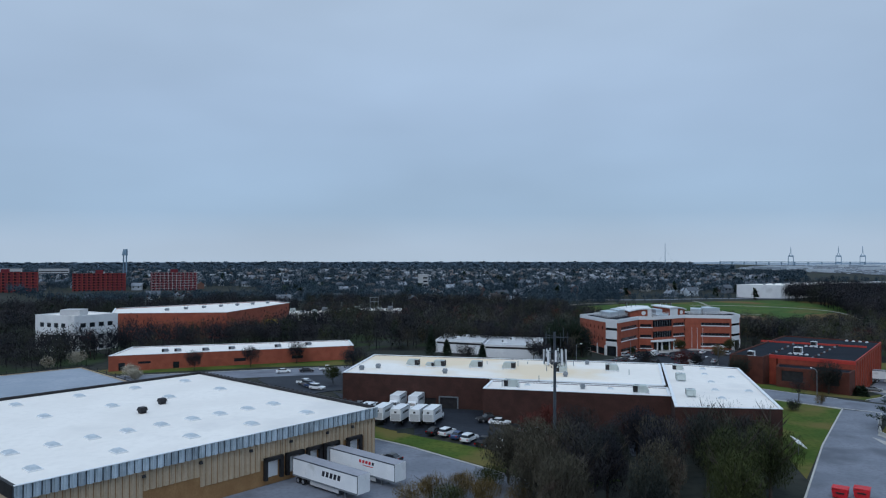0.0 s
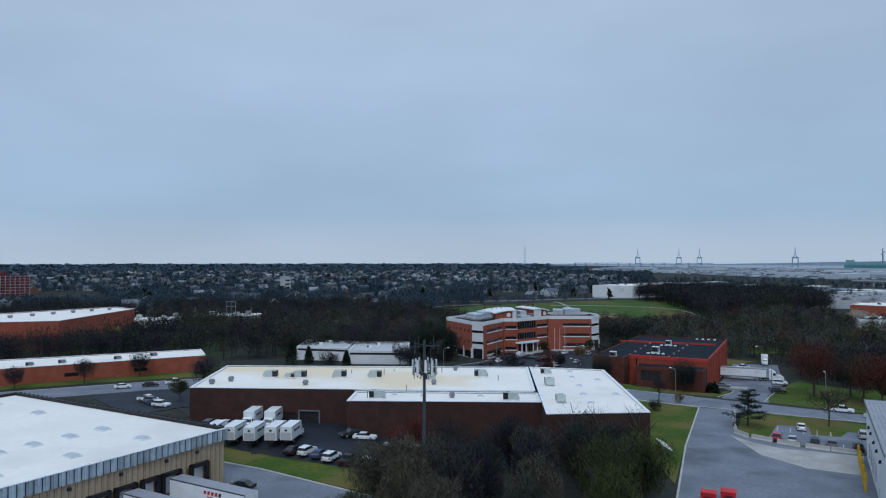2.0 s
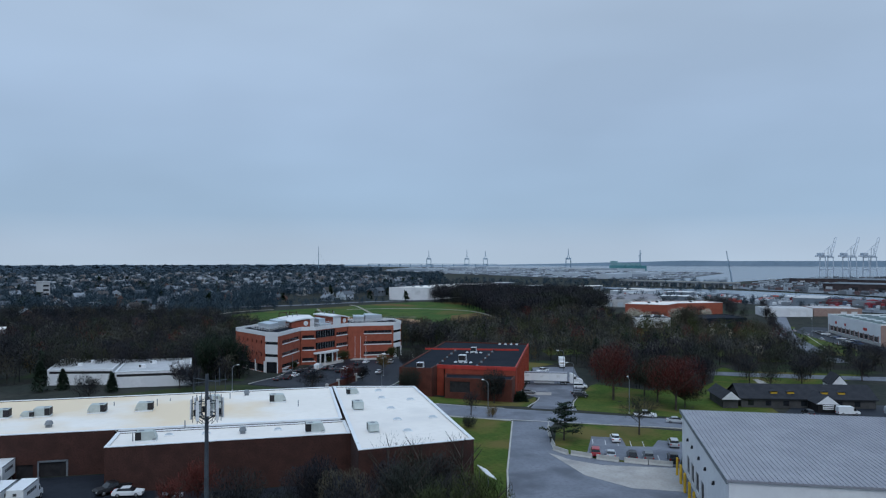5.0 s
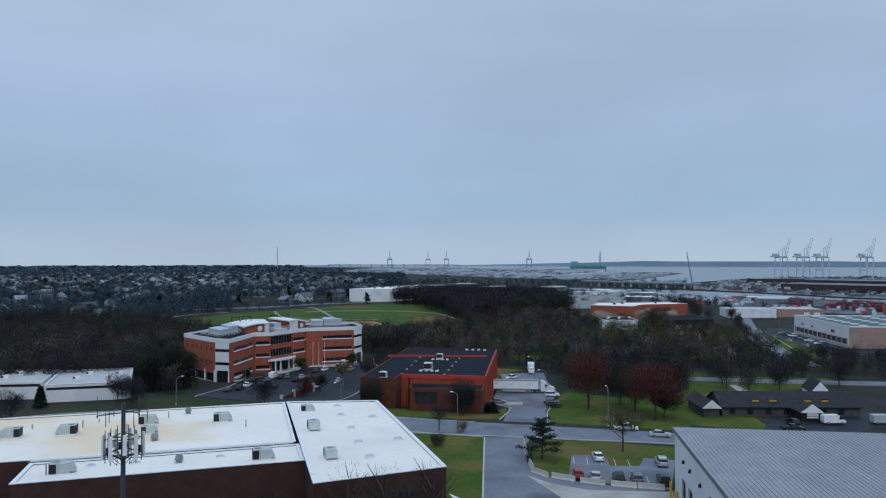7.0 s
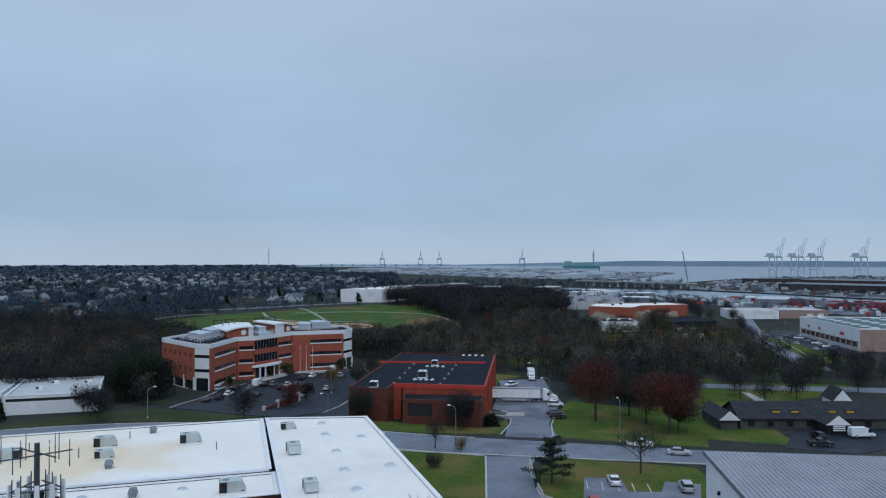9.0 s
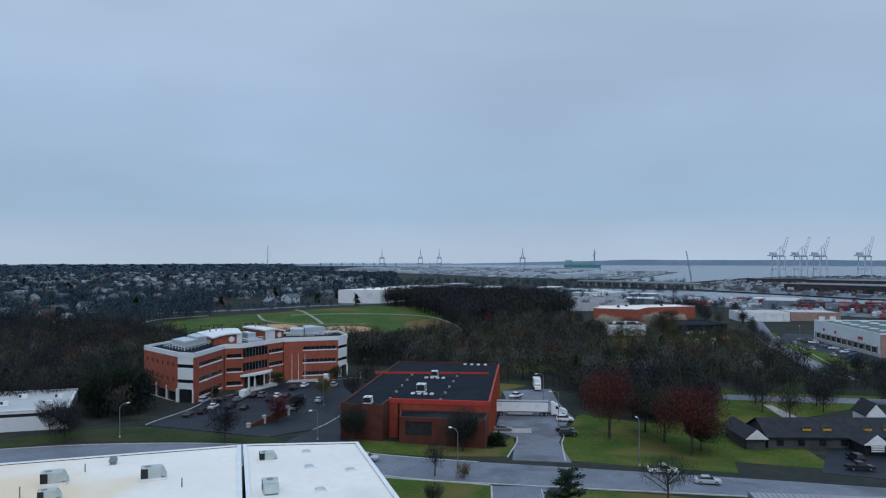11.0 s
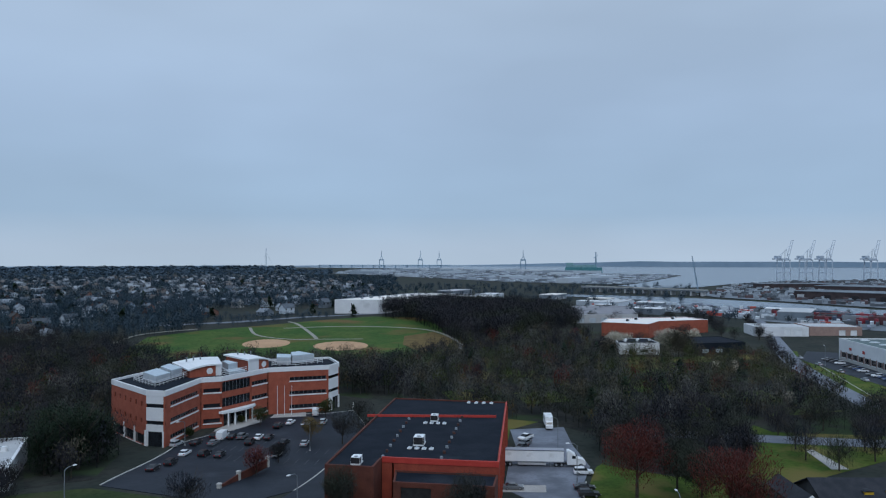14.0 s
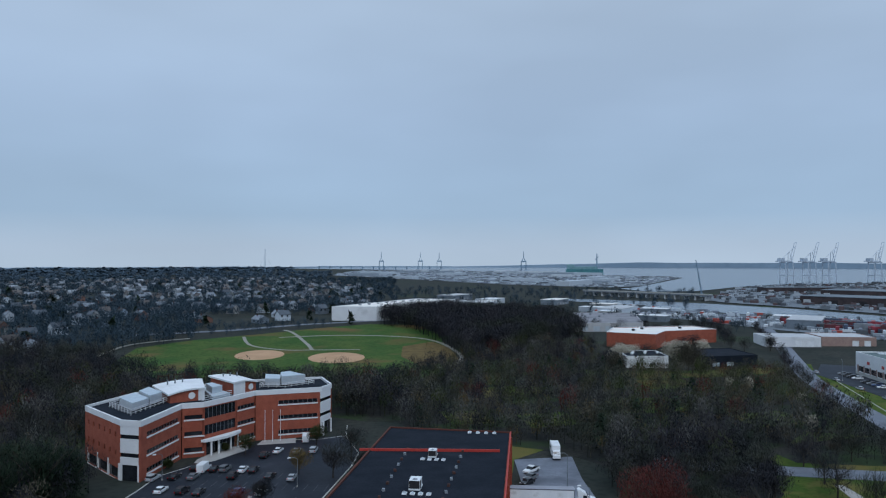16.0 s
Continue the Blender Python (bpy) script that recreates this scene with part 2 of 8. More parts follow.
RED_BRICK = surf("red_brick", (0.29, 0.075, 0.045), (0.36, 0.1, 0.06), 0.5, 0.9, 0.3, fine=0.3, stain=(0.24, 0.066, 0.042), stain_scale=0.12)
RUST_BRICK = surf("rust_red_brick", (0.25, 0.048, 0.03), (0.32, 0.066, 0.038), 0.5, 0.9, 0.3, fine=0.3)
# brown brick, its colour also darkened for tree shade at the red building's front
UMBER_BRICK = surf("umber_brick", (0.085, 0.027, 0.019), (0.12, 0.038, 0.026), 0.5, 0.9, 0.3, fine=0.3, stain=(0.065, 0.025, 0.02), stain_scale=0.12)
OCHRE_DARK = surf("brown_base_wall", (0.26, 0.14, 0.06), (0.32, 0.18, 0.08), 0.5, 0.85, fine=0.2)
DARK_STEEL = surf("dark_blue_steel", (0.05, 0.06, 0.075), (0.07, 0.085, 0.1), 0.6, 0.6)
CRIMSON_BRICK = surf("crimson_brick", (0.13, 0.02, 0.028), (0.17, 0.028, 0.036), 0.1, 0.9, fine=0.2)
RED_METAL = surf("red_painted_coping", (0.4, 0.038, 0.028), (0.47, 0.05, 0.036), 0.5, 0.6, fine=0.1)
TAN = surf("tan_wall_panel", (0.42, 0.32, 0.215), (0.49, 0.38, 0.265), 0.3, 0.7, fine=0.12, rand=0.05)
FASCIA = surf("blue_grey_fascia_panel", (0.36, 0.43, 0.48), (0.48, 0.55, 0.6), 0.7, 0.45, fine=0.1, metal=0.1, rand=0.25)
BLACK_TRIM = surf("black_trim", (0.015, 0.014, 0.016), (0.03, 0.028, 0.03), 1.0, 0.6)
WHITE_WALL = surf("white_wall", (0.66, 0.66, 0.67), (0.74, 0.74, 0.74), 0.15, 0.75, fine=0.06, stain=(0.55, 0.55, 0.55), stain_scale=0.1)
PALE_ROOF = surf("dull_grey_roof", (0.19, 0.185, 0.2), (0.25, 0.24, 0.255), 0.06, 0.85, fine=0.1, stain=(0.12, 0.12, 0.13), stain_scale=0.05)
GREY_WALL = surf("pale_grey_wall", (0.42, 0.42, 0.43), (0.5, 0.5, 0.5), 0.2, 0.75, fine=0.1)
PINK_WALL = surf("pinkish_block_wall", (0.3, 0.2, 0.17), (0.37, 0.25, 0.21), 0.4, 0.85, fine=0.2)
STEEL = surf("galvanised_steel", (0.17, 0.19, 0.21), (0.25, 0.27, 0.29), 1.0, 0.5, metal=0.4, fine=0.2)
AC_GREY = surf("greenish_grey_unit", (0.4, 0.44, 0.42), (0.48, 0.52, 0.5), 1.0, 0.5, fine=0.1)
LOUVRE = surf("pale_blue_grey_louvre", (0.42, 0.48, 0.53), (0.5, 0.56, 0.6), 0.8, 0.5, metal=0.2, fine=0.1)
GLASS = surf("dark_window_glass", (0.012, 0.014, 0.018), (0.02, 0.024, 0.03), 0.4, 0.08, spec=0.5)
DOME = surf("milky_skylight", (0.4, 0.44, 0.47), (0.5, 0.54, 0.57), 1.0, 0.3, fine=0.05)
WHITE_METAL = surf("white_painted_metal", (0.72, 0.73, 0.74), (0.8, 0.8, 0.8), 0.5, 0.4, fine=0.05, stain=(0.6, 0.6, 0.59), stain_scale=0.4, rand=0.05)
TYRE = surf("black_rubber", (0.012, 0.012, 0.013), (0.02, 0.02, 0.021), 3.0, 0.85)
RIM = surf("wheel_alloy", (0.35, 0.35, 0.37), (0.5, 0.5, 0.52), 3.0, 0.35, metal=0.8)
RED_PLASTIC = surf("red_painted_steel", (0.5, 0.015, 0.02), (0.58, 0.02, 0.03), 0.6, 0.5, fine=0.1)
LENS_RED = surf("red_lamp_lens", (0.4, 0.01, 0.01), (0.45, 0.012, 0.012), 3.0, 0.2)
LENS_CLEAR = surf("clear_lamp_lens", (0.6, 0.6, 0.6), (0.7, 0.7, 0.7), 3.0, 0.15)
INK = surf("dark_lettering", (0.02, 0.022, 0.03), (0.03, 0.032, 0.04), 2.0, 0.6)
SHINGLE = surf("dark_roof_shingle", (0.016, 0.018, 0.023), (0.028, 0.029, 0.035), 0.6, 0.85, 0.2, fine=0.3, rand=0.35)
BARK = surf("grey_bark", (0.05, 0.04, 0.032), (0.08, 0.066, 0.054), 0.8, 0.9, 0.3)
TWIG = surf("bare_twigs", (0.017, 0.02, 0.026), (0.047, 0.042, 0.045), 0.09, 0.95, fine=0.2, stain=(0.034, 0.039, 0.029), stain_scale=0.035, stain_at=0.5, spec=0.05)
TWIG_OLIVE = surf("olive_brown_twigs", (0.046, 0.044, 0.034), (0.098, 0.086, 0.062), 0.15, 0.95, fine=0.2, stain=(0.08, 0.056, 0.046), stain_scale=0.2, spec=0.05)
TWIG_GREEN = surf("budding_green_twigs", (0.032, 0.042, 0.018), (0.06, 0.068, 0.026), 0.2, 0.95, fine=0.2, spec=0.05)
TWIG_RED = surf("red_budding_twigs", (0.078, 0.023, 0.02), (0.12, 0.034, 0.027), 0.3, 0.95, fine=0.2, spec=0.05)
TWIG_OCHRE = surf("dry_ochre_brush", (0.11, 0.078, 0.036), (0.16, 0.115, 0.05), 0.2, 0.95, fine=0.2, spec=0.05)
TWIG_PALE = surf("pale_grey_twigs", (0.075, 0.074, 0.07), (0.12, 0.115, 0.105), 0.12, 0.95, fine=0.2, stain=(0.06, 0.07, 0.05), stain_scale=0.06, spec=0.05)
BLOSSOM = surf("cream_blossom", (0.42, 0.38, 0.3), (0.52, 0.47, 0.38), 0.4, 0.9, fine=0.2, spec=0.05)
NEEDLE = surf("dark_evergreen_needles", (0.013, 0.024, 0.015), (0.024, 0.038, 0.022), 0.4, 0.9, fine=0.2, spec=0.1)
# far and skyline trees: blue distance haze is mixed into the twig colour
FAR_TREE_HAZE = surf("far_woods_haze_tint", (0.024, 0.042, 0.058), (0.062, 0.088, 0.11), 0.03, 0.95, fine=0.2, stain=(0.04, 0.066, 0.062), stain_scale=0.012, spec=0.05)
FARTHER_TREE_HAZE = surf("skyline_woods_haze_tint", (0.06, 0.092, 0.122), (0.085, 0.12, 0.155), 0.006, 0.95, fine=0.2, spec=0.05)
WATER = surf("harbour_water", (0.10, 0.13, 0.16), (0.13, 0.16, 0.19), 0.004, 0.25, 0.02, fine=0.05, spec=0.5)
# the shore's base colour is lightened and blued to carry distance haze
FAR_LAND_HAZE = surf("far_shore_haze_tint", (0.14, 0.2, 0.26), (0.17, 0.23, 0.29), 0.004, 0.95, fine=0.1)
QUAY = surf("terminal_paving", (0.13, 0.15, 0.17), (0.18, 0.2, 0.22), 0.01, 0.8, fine=0.15, stain=(0.25, 0.27, 0.3), stain_scale=0.006)
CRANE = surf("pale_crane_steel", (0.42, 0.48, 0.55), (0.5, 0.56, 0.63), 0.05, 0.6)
# steel of distant cranes, jetty and masts, its colour blued for haze
CRANE_HAZED = surf("haze_tinted_crane_steel", (0.176, 0.270, 0.365), (0.230, 0.338, 0.432), 0.05, 0.6)
GRAVEL = surf("pale_gravel", (0.24, 0.22, 0.19), (0.31, 0.29, 0.25), 0.3, 0.9, fine=0.2)
LODGE_WALL = surf("dark_weathered_siding", (0.05, 0.05, 0.05), (0.08, 0.078, 0.078), 0.4, 0.85, fine=0.2)
CLAY = surf("infield_clay", (0.42, 0.24, 0.13), (0.5, 0.3, 0.17), 0.1, 0.9, fine=0.1)


# ---- ground, roads, yards ----
def axis(lo, hi, step, limit):
    core = list(np.arange(lo, hi + 0.1, step))
    up_, dn, d, x = [], [], step * 1.5, hi
    while x + d < limit:
        x += d
        up_.append(x)
        d *= 1.45
    up_.append(limit)
    d, x = step * 1.5, lo
    while x - d > -limit:
        x -= d
        dn.append(x)
        d *= 1.45
    dn.append(-limit)
    return dn[::-1] + core + up_


def sheet(name, xs, ys, height, mat):
    verts = [(x, y, height(x, y)) for y in ys for x in xs]
    n = len(xs)
    faces = [(j * n + i, j * n + i + 1, (j + 1) * n + i + 1, (j + 1) * n + i) for j in range(len(ys) - 1) for i in range(n - 1)]
    me = bpy.data.meshes.new(name)
    me.from_pydata(verts, [], faces)
    me.materials.append(mat)
    for p in me.polygons:
        p.use_smooth = True
    return new(name, me)


tagged(sheet("ground", axis(-120, 460, 6, 4700), axis(80, 640, 6, 4700), gz, EARTH), "rough dark earth and thin grass of the district", "ground", kind="structure")


def drape(name, poly, lift, mat, label, category, step=5.0, kind="structure", skirt=0.25):
    """A paved or planted patch that follows the ground, with a short edge down into it."""
    bm = bmesh.new()
    f = bm.faces.new([bm.verts.new((x, y, 0)) for x, y in poly])
    rim = [e for e in bm.edges]
    xs, ys = [p[0] for p in poly], [p[1] for p in poly]
    for k, (lo, hi) in enumerate(((min(xs), max(xs)), (min(ys), max(ys)))):
        n = int((hi - lo) / step)
        for i in range(1, n + 1):
            co, no = [0, 0, 0], [0, 0, 0]
            co[k], no[k] = lo + (hi - lo) * i / (n + 1), 1
            bmesh.ops.bisect_plane(bm, geom=bm.verts[:] + bm.edges[:] + bm.faces[:], plane_co=co, plane_no=no)
    for v in bm.verts:
        v.co.z = gz(v.co.x, v.co.y) + lift
    bmesh.ops.recalc_face_normals(bm, faces=bm.faces)
    if sum(f.normal.z for f in bm.faces) < 0:
        bmesh.ops.reverse_faces(bm, faces=bm.faces)
    r = bmesh.ops.extrude_edge_only(bm, edges=[e for e in bm.edges if e.is_boundary])
    for v in r["geom"]:
        if isinstance(v, bmesh.types.BMVert):
            v.co.z -= skirt
    me = bpy.data.meshes.new(name)
    bm.to_mesh(me)
    bm.free()
    me.materials.append(mat)
    return tagged(new(name, me), label, category, kind=kind)


def ribbon(pts, width, n=8):
    """The outline of a road along a smoothed centre line."""
    line = []
    for i in range(len(pts) - 1):
        p = [Vector(pts[max(0, min(len(pts) - 1, i + k))]) for k in (-1, 0, 1, 2)]
        for s in range(n):
            t = s / n
            line.append(0.5 * ((2 * p[1]) + (p[2] - p[0]) * t + (2 * p[0] - 5 * p[1] + 4 * p[2] - p[3]) * t * t + (3 * p[1] - p[0] - 3 * p[2] + p[3]) * t ** 3))
    line.append(Vector(pts[-1]))
    left, right = [], []
    for i, p in enumerate(line):
        d = (line[min(i + 1, len(line) - 1)] - line[max(i - 1, 0)]).normalized()
        nn = Vector((-d.y, d.x)) * (width / 2)
        left.append(tuple(p + nn))
        right.append(tuple(p - nn))
    return left, right


def kerb(name, pts, lift=0.16, w=0.35, mat=None):
    bm = bmesh.new()
    a = [Vector(p) for p in pts]
    rows = []
    for i, p in enumerate(a):
        d = (a[min(i + 1, len(a) - 1)] - a[max(i - 1, 0)]).normalized()
        nn = Vector((-d.y, d.x)) * (w / 2)
        z = gz(p.x, p.y)
        rows.append([bm.verts.new((*(p + nn), z - 0.2)), bm.verts.new((*(p + nn * 0.9), z + lift)), bm.verts.new((*(p - nn * 0.9), z + lift)), bm.verts.new((*(p - nn), z - 0.2))])
    for r, s in zip(rows, rows[1:]):
        for k in range(3):
            bm.faces.new((r[k], r[k + 1], s[k + 1], s[k]))
    for e in (rows[0], rows[-1]):
        bm.faces.new(e)
    return tagged(link(name, bm, mat or KERB), "pale worn concrete kerb along the road edge", "kerb", kind="structure")


def fine(pts, step=6.0):
    out = []
    for a, b in zip(pts, pts[1:]):
        n = max(1, int(math.hypot(b[0] - a[0], b[1] - a[1]) / step))
        out += [(a[0] + (b[0] - a[0]) * i / n, a[1] + (b[1] - a[1]) * i / n) for i in range(n)]
    return out + [pts[-1]]


# grass fields
drape("lawn_crossing", [(62, 123), (76, 144.7), (99, 179), (92, 187), (86, 193), (79, 197), (76, 185), (66, 140)], 0.05, GRASS, "mown lawn beside the brick warehouse", "lawn")
drape("lawn_verge", [(-16.5, 161), (-16, 152), (-7.4, 145), (10, 127.5), (20, 116), (30, 122), (12, 139), (-3, 150)], 0.22, GRASS, "yellowing grass verge between road and yard", "lawn")
drape("lawn_corner", [(110, 171), (103, 166.5), (95, 156), (93.5, 150), (96, 143), (105, 134), (122, 140), (129, 152), (122, 160)], 0.05, GRASS, "green lawn round the small car park", "lawn")
drape("lawn_red", [(88, 214), (100, 203), (115, 196.5), (128, 211), (134, 220), (118, 206), (95, 228), (84, 226)], 0.05, GRASS, "mown lawn in front of the red building", "lawn")
drape("lawn_east", [(124, 190), (135, 178), (150, 166), (172, 185), (205, 214), (178, 236), (163, 229), (146, 214)], 0.05, GRASS, "wide green lawn by the truck drive", "lawn")
drape("lawn_back", [(160, 262), (168, 272), (182, 276), (172, 290), (150, 285), (140, 282)], 0.05, GRASS, "sunlit rough grass behind the red building", "lawn")
drape("lawn_houses", [(160, 175), (175, 160), (190, 180), (205, 195), (255, 195), (300, 215), (270, 250), (230, 235), (205, 214)], 0.06, GRASS, "lawn round the low dark-roofed lodge", "lawn")
drape("lawn_mid", [(-120, 228), (-60, 248), (-20, 255), (-30, 276), (-70, 262), (-118, 240)], 0.05, GRASS, "lawn in front of the long red building", "lawn")
drape("lawn_low", [(-14, 213), (60, 200), (72, 222), (40, 238), (-10, 240)], 0.05, SHADED_GRASS, "lawn behind the brick warehouse, shade put into its colour", "lawn")
drape("lawn_depot", [(-20, 262), (10, 260), (38, 264), (52, 262), (66, 246), (76, 236), (80, 224), (66, 235), (36, 253), (0, 256), (-20, 256)], 0.05, SHADED_GRASS, "lawn before the depot, shade put into its green", "lawn")
drape("lawn_strip", [(309, 240), (330, 264), (370, 306), (396, 338), (408, 345), (414, 338), (386, 318), (338, 246), (326, 230)], 0.05, GRASS, "green verge by the shop car park", "lawn")
park = [(98, 552), (112, 590), (150, 612), (200, 624), (250, 640), (300, 650), (330, 620), (312, 560), (290, 515), (270, 470), (240, 422), (205, 405), (170, 420), (135, 440), (105, 470), (88, 520)]
drape("park_field", park, 0.06, PARK_GRASS, "broad green park with worn paths and ball pitches", "field", step=12)
drape("park_scrub", [(232, 440), (262, 450), (285, 500), (290, 530), (262, 520), (240, 480)], 0.10, TWIG_OCHRE, "rust brown dry grass at the park edge", "field", step=10)

# roads and yards
STREET = [(-260, 170), (-160, 205), (-100, 222), (-45, 238), (0, 247), (29, 243.5), (57, 230), (77, 213), (94, 195), (115, 177), (140, 157), (175, 128), (250, 70)]
sl, sr = ribbon(STREET, 15.0)
drape("street", sl + sr[::-1], 0.09, ASPHALT, "grey worn asphalt street", "road", step=12)
drape("drive_south", [(99, 179), (76, 144.7), (57, 113.5), (20, 55), (55, 40), (80.5, 96.8), (107, 131.4), (105.8, 132), (99.8, 138.4), (94, 146.5), (92.6, 152), (95.2, 158), (102.4, 168.6), (108, 173.5)], 0.1, ASPHALT, "wide asphalt service drive", "road")
drape("apron", [(90.2, 151.5), (91.2, 145), (94.2, 139.6), (105.8, 131.3), (96.4, 120.8), (89.8, 126.4), (87.2, 136)], 0.13, CONCRETE, "pale stained concrete loading apron", "apron")
drape("drive_red", [(114, 193), (124, 186), (139, 208), (153, 222), (162, 230), (172, 248), (184, 266), (168, 272), (157, 254), (144, 240), (133.5, 227), (133, 217)], 0.12, ASPHALT, "asphalt truck drive beside the red building", "road")
drape("drive_slab", [(131, 225.5), (140, 220), (143, 224), (134, 229.5)], 0.16, CONCRETE, "pale concrete slab by the dock", "apron")
drape("car_park_small", [(95.6, 146.2), (106.5, 158.2), (111.6, 154.2), (107.6, 148.2), (112.4, 145.4), (117.2, 149), (121.5, 144.8), (106.5, 132.2)], 0.12, ASPHALT, "small grey asphalt car park with white bays", "car park")
drape("yard_brick", [(-30, 196), (-24, 181), (-16, 161.5), (-3, 150.5), (12, 139.5), (22, 132), (44, 140), (46, 152), (9, 161), (11, 171), (-14, 178)], 0.08, DARK_ASPHALT, "dark asphalt loading yard of the brick warehouse", "yard")
drape("yard_dock", [(-15.5, 150.8), (-7.4, 144.4), (10.2, 126.4), (40, 94), (20, 70), (-50, 60), (-62, 84), (-54.2, 91), (-13, 138.5)], 0.08, ASPHALT, "grey asphalt road and dock yard", "road")
drape("car_park_north", [(-57, 236), (-57, 222), (-41, 196), (-28, 198), (-27, 230), (-34, 232)], 0.08, DARK_ASPHALT, "dark asphalt car park at the warehouse end", "car park")
drape("car_park_office", [(54, 263), (78, 306), (91, 316), (104, 328.5), (120, 327), (138, 322), (133, 301), (126, 290), (104, 262), (90, 244), (76, 236)], 0.12, DARK_ASPHALT, "dark wet asphalt office car park", "car park")
drape("drive_office", [(90, 244), (104, 262), (112, 256), (96, 234), (84, 214), (74, 224)], 0.115, DARK_ASPHALT, "dark asphalt drive from street to office", "road")
drape("office_path", [(88, 312), (91, 318), (104, 330), (109, 331), (106, 321), (95, 314)], 0.2, CONCRETE, "pale concrete path to the office entrance", "path")
drape("office_terrace", [(110, 325), (121, 321.5), (123, 327), (113, 329.5)], 0.2, CONCRETE, "pale concrete terrace under the flagpoles", "path")
drape("lodge_path", [(225.0, 211.0), (223.2, 212.2), (211.6, 197.6), (215.4, 195.6)], 0.14, CONCRETE, "pale concrete footpath behind the lodge", "path")
drape("lane_lodge", [(168, 160), (196, 175), (222, 160), (250, 140), (240, 130), (200, 150), (176, 148)], 0.12, DARK_ASPHALT, "dark asphalt lane before the lodge", "road")
lw, rw = ribbon([(200, 250), (226, 224), (258, 197), (320, 150)], 9.0)
drape("lane_back", lw + rw[::-1], 0.12, ASPHALT, "grey back lane between trees", "road", step=12)
lw, rw = ribbon([(290, 225), (312, 250), (340, 280), (372, 312), (420, 352), (480, 402), (560, 470), (700, 600)], 9.0)
drape("road_east", lw + rw[::-1], 0.12, ASPHALT, "pale concrete avenue past the shops", "road", step=14)
drape("car_park_shops", [(338, 246), (386, 318), (418, 335), (440, 300), (405, 240), (366, 226)], 0.11, DARK_ASPHALT, "dark asphalt shop car park", "car park")
drape("road_park", [(120, 652), (190, 653), (255, 671), (330, 674), (330, 680), (250, 679), (185, 662), (120, 662)], 0.12, ASPHALT, "pale street beyond the park", "road", step=14)
for nm, pts in (("kerb_1", [(99.3, 179.2), (76.2, 144.8), (57, 113.5), (30, 70)]), ("kerb_2", [(-15.3, 151.2), (-7.2, 144.6), (10.3, 126.6), (24, 110)]),
                ("kerb_3", [(-3, 150), (12, 139), (22, 131)]), ("kerb_4", [(115, 196), (129, 211.5), (134, 218)]), ("kerb_5", [(124, 188), (139, 207), (153, 221.5)]),
                ("kerb_6", [(84, 196), (91, 188), (96, 183), (99.2, 179.6)]), ("kerb_7", [(54, 264), (78, 306.5), (88, 312)]), ("kerb_8", [(138, 322), (133, 301), (126, 290), (104, 262), (90, 244)]),
                ("kerb_9", [(120, 327), (128, 322), (138, 322), (144, 335)]), ("kerb_10", [(312, 240), (345, 272), (380, 306)])):
    kerb(nm, fine(pts))
kerb("kerb_11", [p for p in sr if 60 < p[0] < 92 or 118 < p[0] < 240])
kerb("kerb_12", [p for p in sl if p[0] < 108])
for pts, w in (([(185, 614), (178, 571), (190, 542), (208, 532), (232, 520)], 2.2), ([(223, 640), (223, 619), (212, 560), (206, 535)], 2.5), ([(206, 600), (250, 590), (285, 560), (292, 525), (272, 465), (247, 434), (236, 432)], 2.6), ([(86, 560), (110, 606), (150, 622)], 2.4)):
    lw, rw = ribbon(pts, w)
    drape("park_path", lw + rw[::-1], 0.14, GRAVEL, "pale gravel path across the park", "path", step=12)
for cx, cy, rx, ry in ((171, 528, 15, 15), (206, 495, 17, 17)):
    drape("ball_infield", [(cx + rx * math.cos(a * 0.3927) + 4 * math.sin(a * 0.3927), cy + (ry + 5) * math.sin(a * 0.3927)) for a in range(16)], 0.12, CLAY, "orange clay ball infield worn bare", "pitch", step=12)

# bay markings
bm = bmesh.new()
for i in range(6):
    x, y = 97.2 + 2.1 * i * 0.98, 144.6 - 2.1 * i * 1.02
    box(bm, -0.06, 0.06, 0, 5, 0.125, 0.132, pose(x, y, 0, 0, 0, -38))
for i in range(5):
    box(bm, -0.06, 0.06, 0, 4.6, 0.125, 0.132, pose(105.4 + 2 * i, 156.4 - 1.7 * i, 0, 0, 0, 142))
tagged(link("bay_lines", bm, PAINT), "thin white painted parking bay lines", "marking", kind="structure")
bm = bmesh.new()
for r_, (x, y, dx, dy, n) in enumerate(((77, 296, 2.5, 1.2, 0), (84, 294, 2.1, -1.6, 14), (80, 284, 2.1, -1.6, 12), (90, 300, 2.1, -1.6, 8))):
    for i in range(n):
        px, py = x + dx * i, y + dy * i
        box(bm, -0.06, 0.06, 0, 4.8, gz(px, py) + 0.19, gz(px, py) + 0.2, pose(px, py, 0, 0, 0, -36))
tagged(link("bay_lines_office", bm, WORN_PAINT), "worn white parking bay lines by the office", "marking", kind="structure")


# ---- tan metal warehouse with white roof ----
def grid(o, a):
    """Local frame of a building: x along a, y to its left."""
    return pose(o[0], o[1], 0, 0, 0, math.degrees(math.atan2(a[1], a[0])))


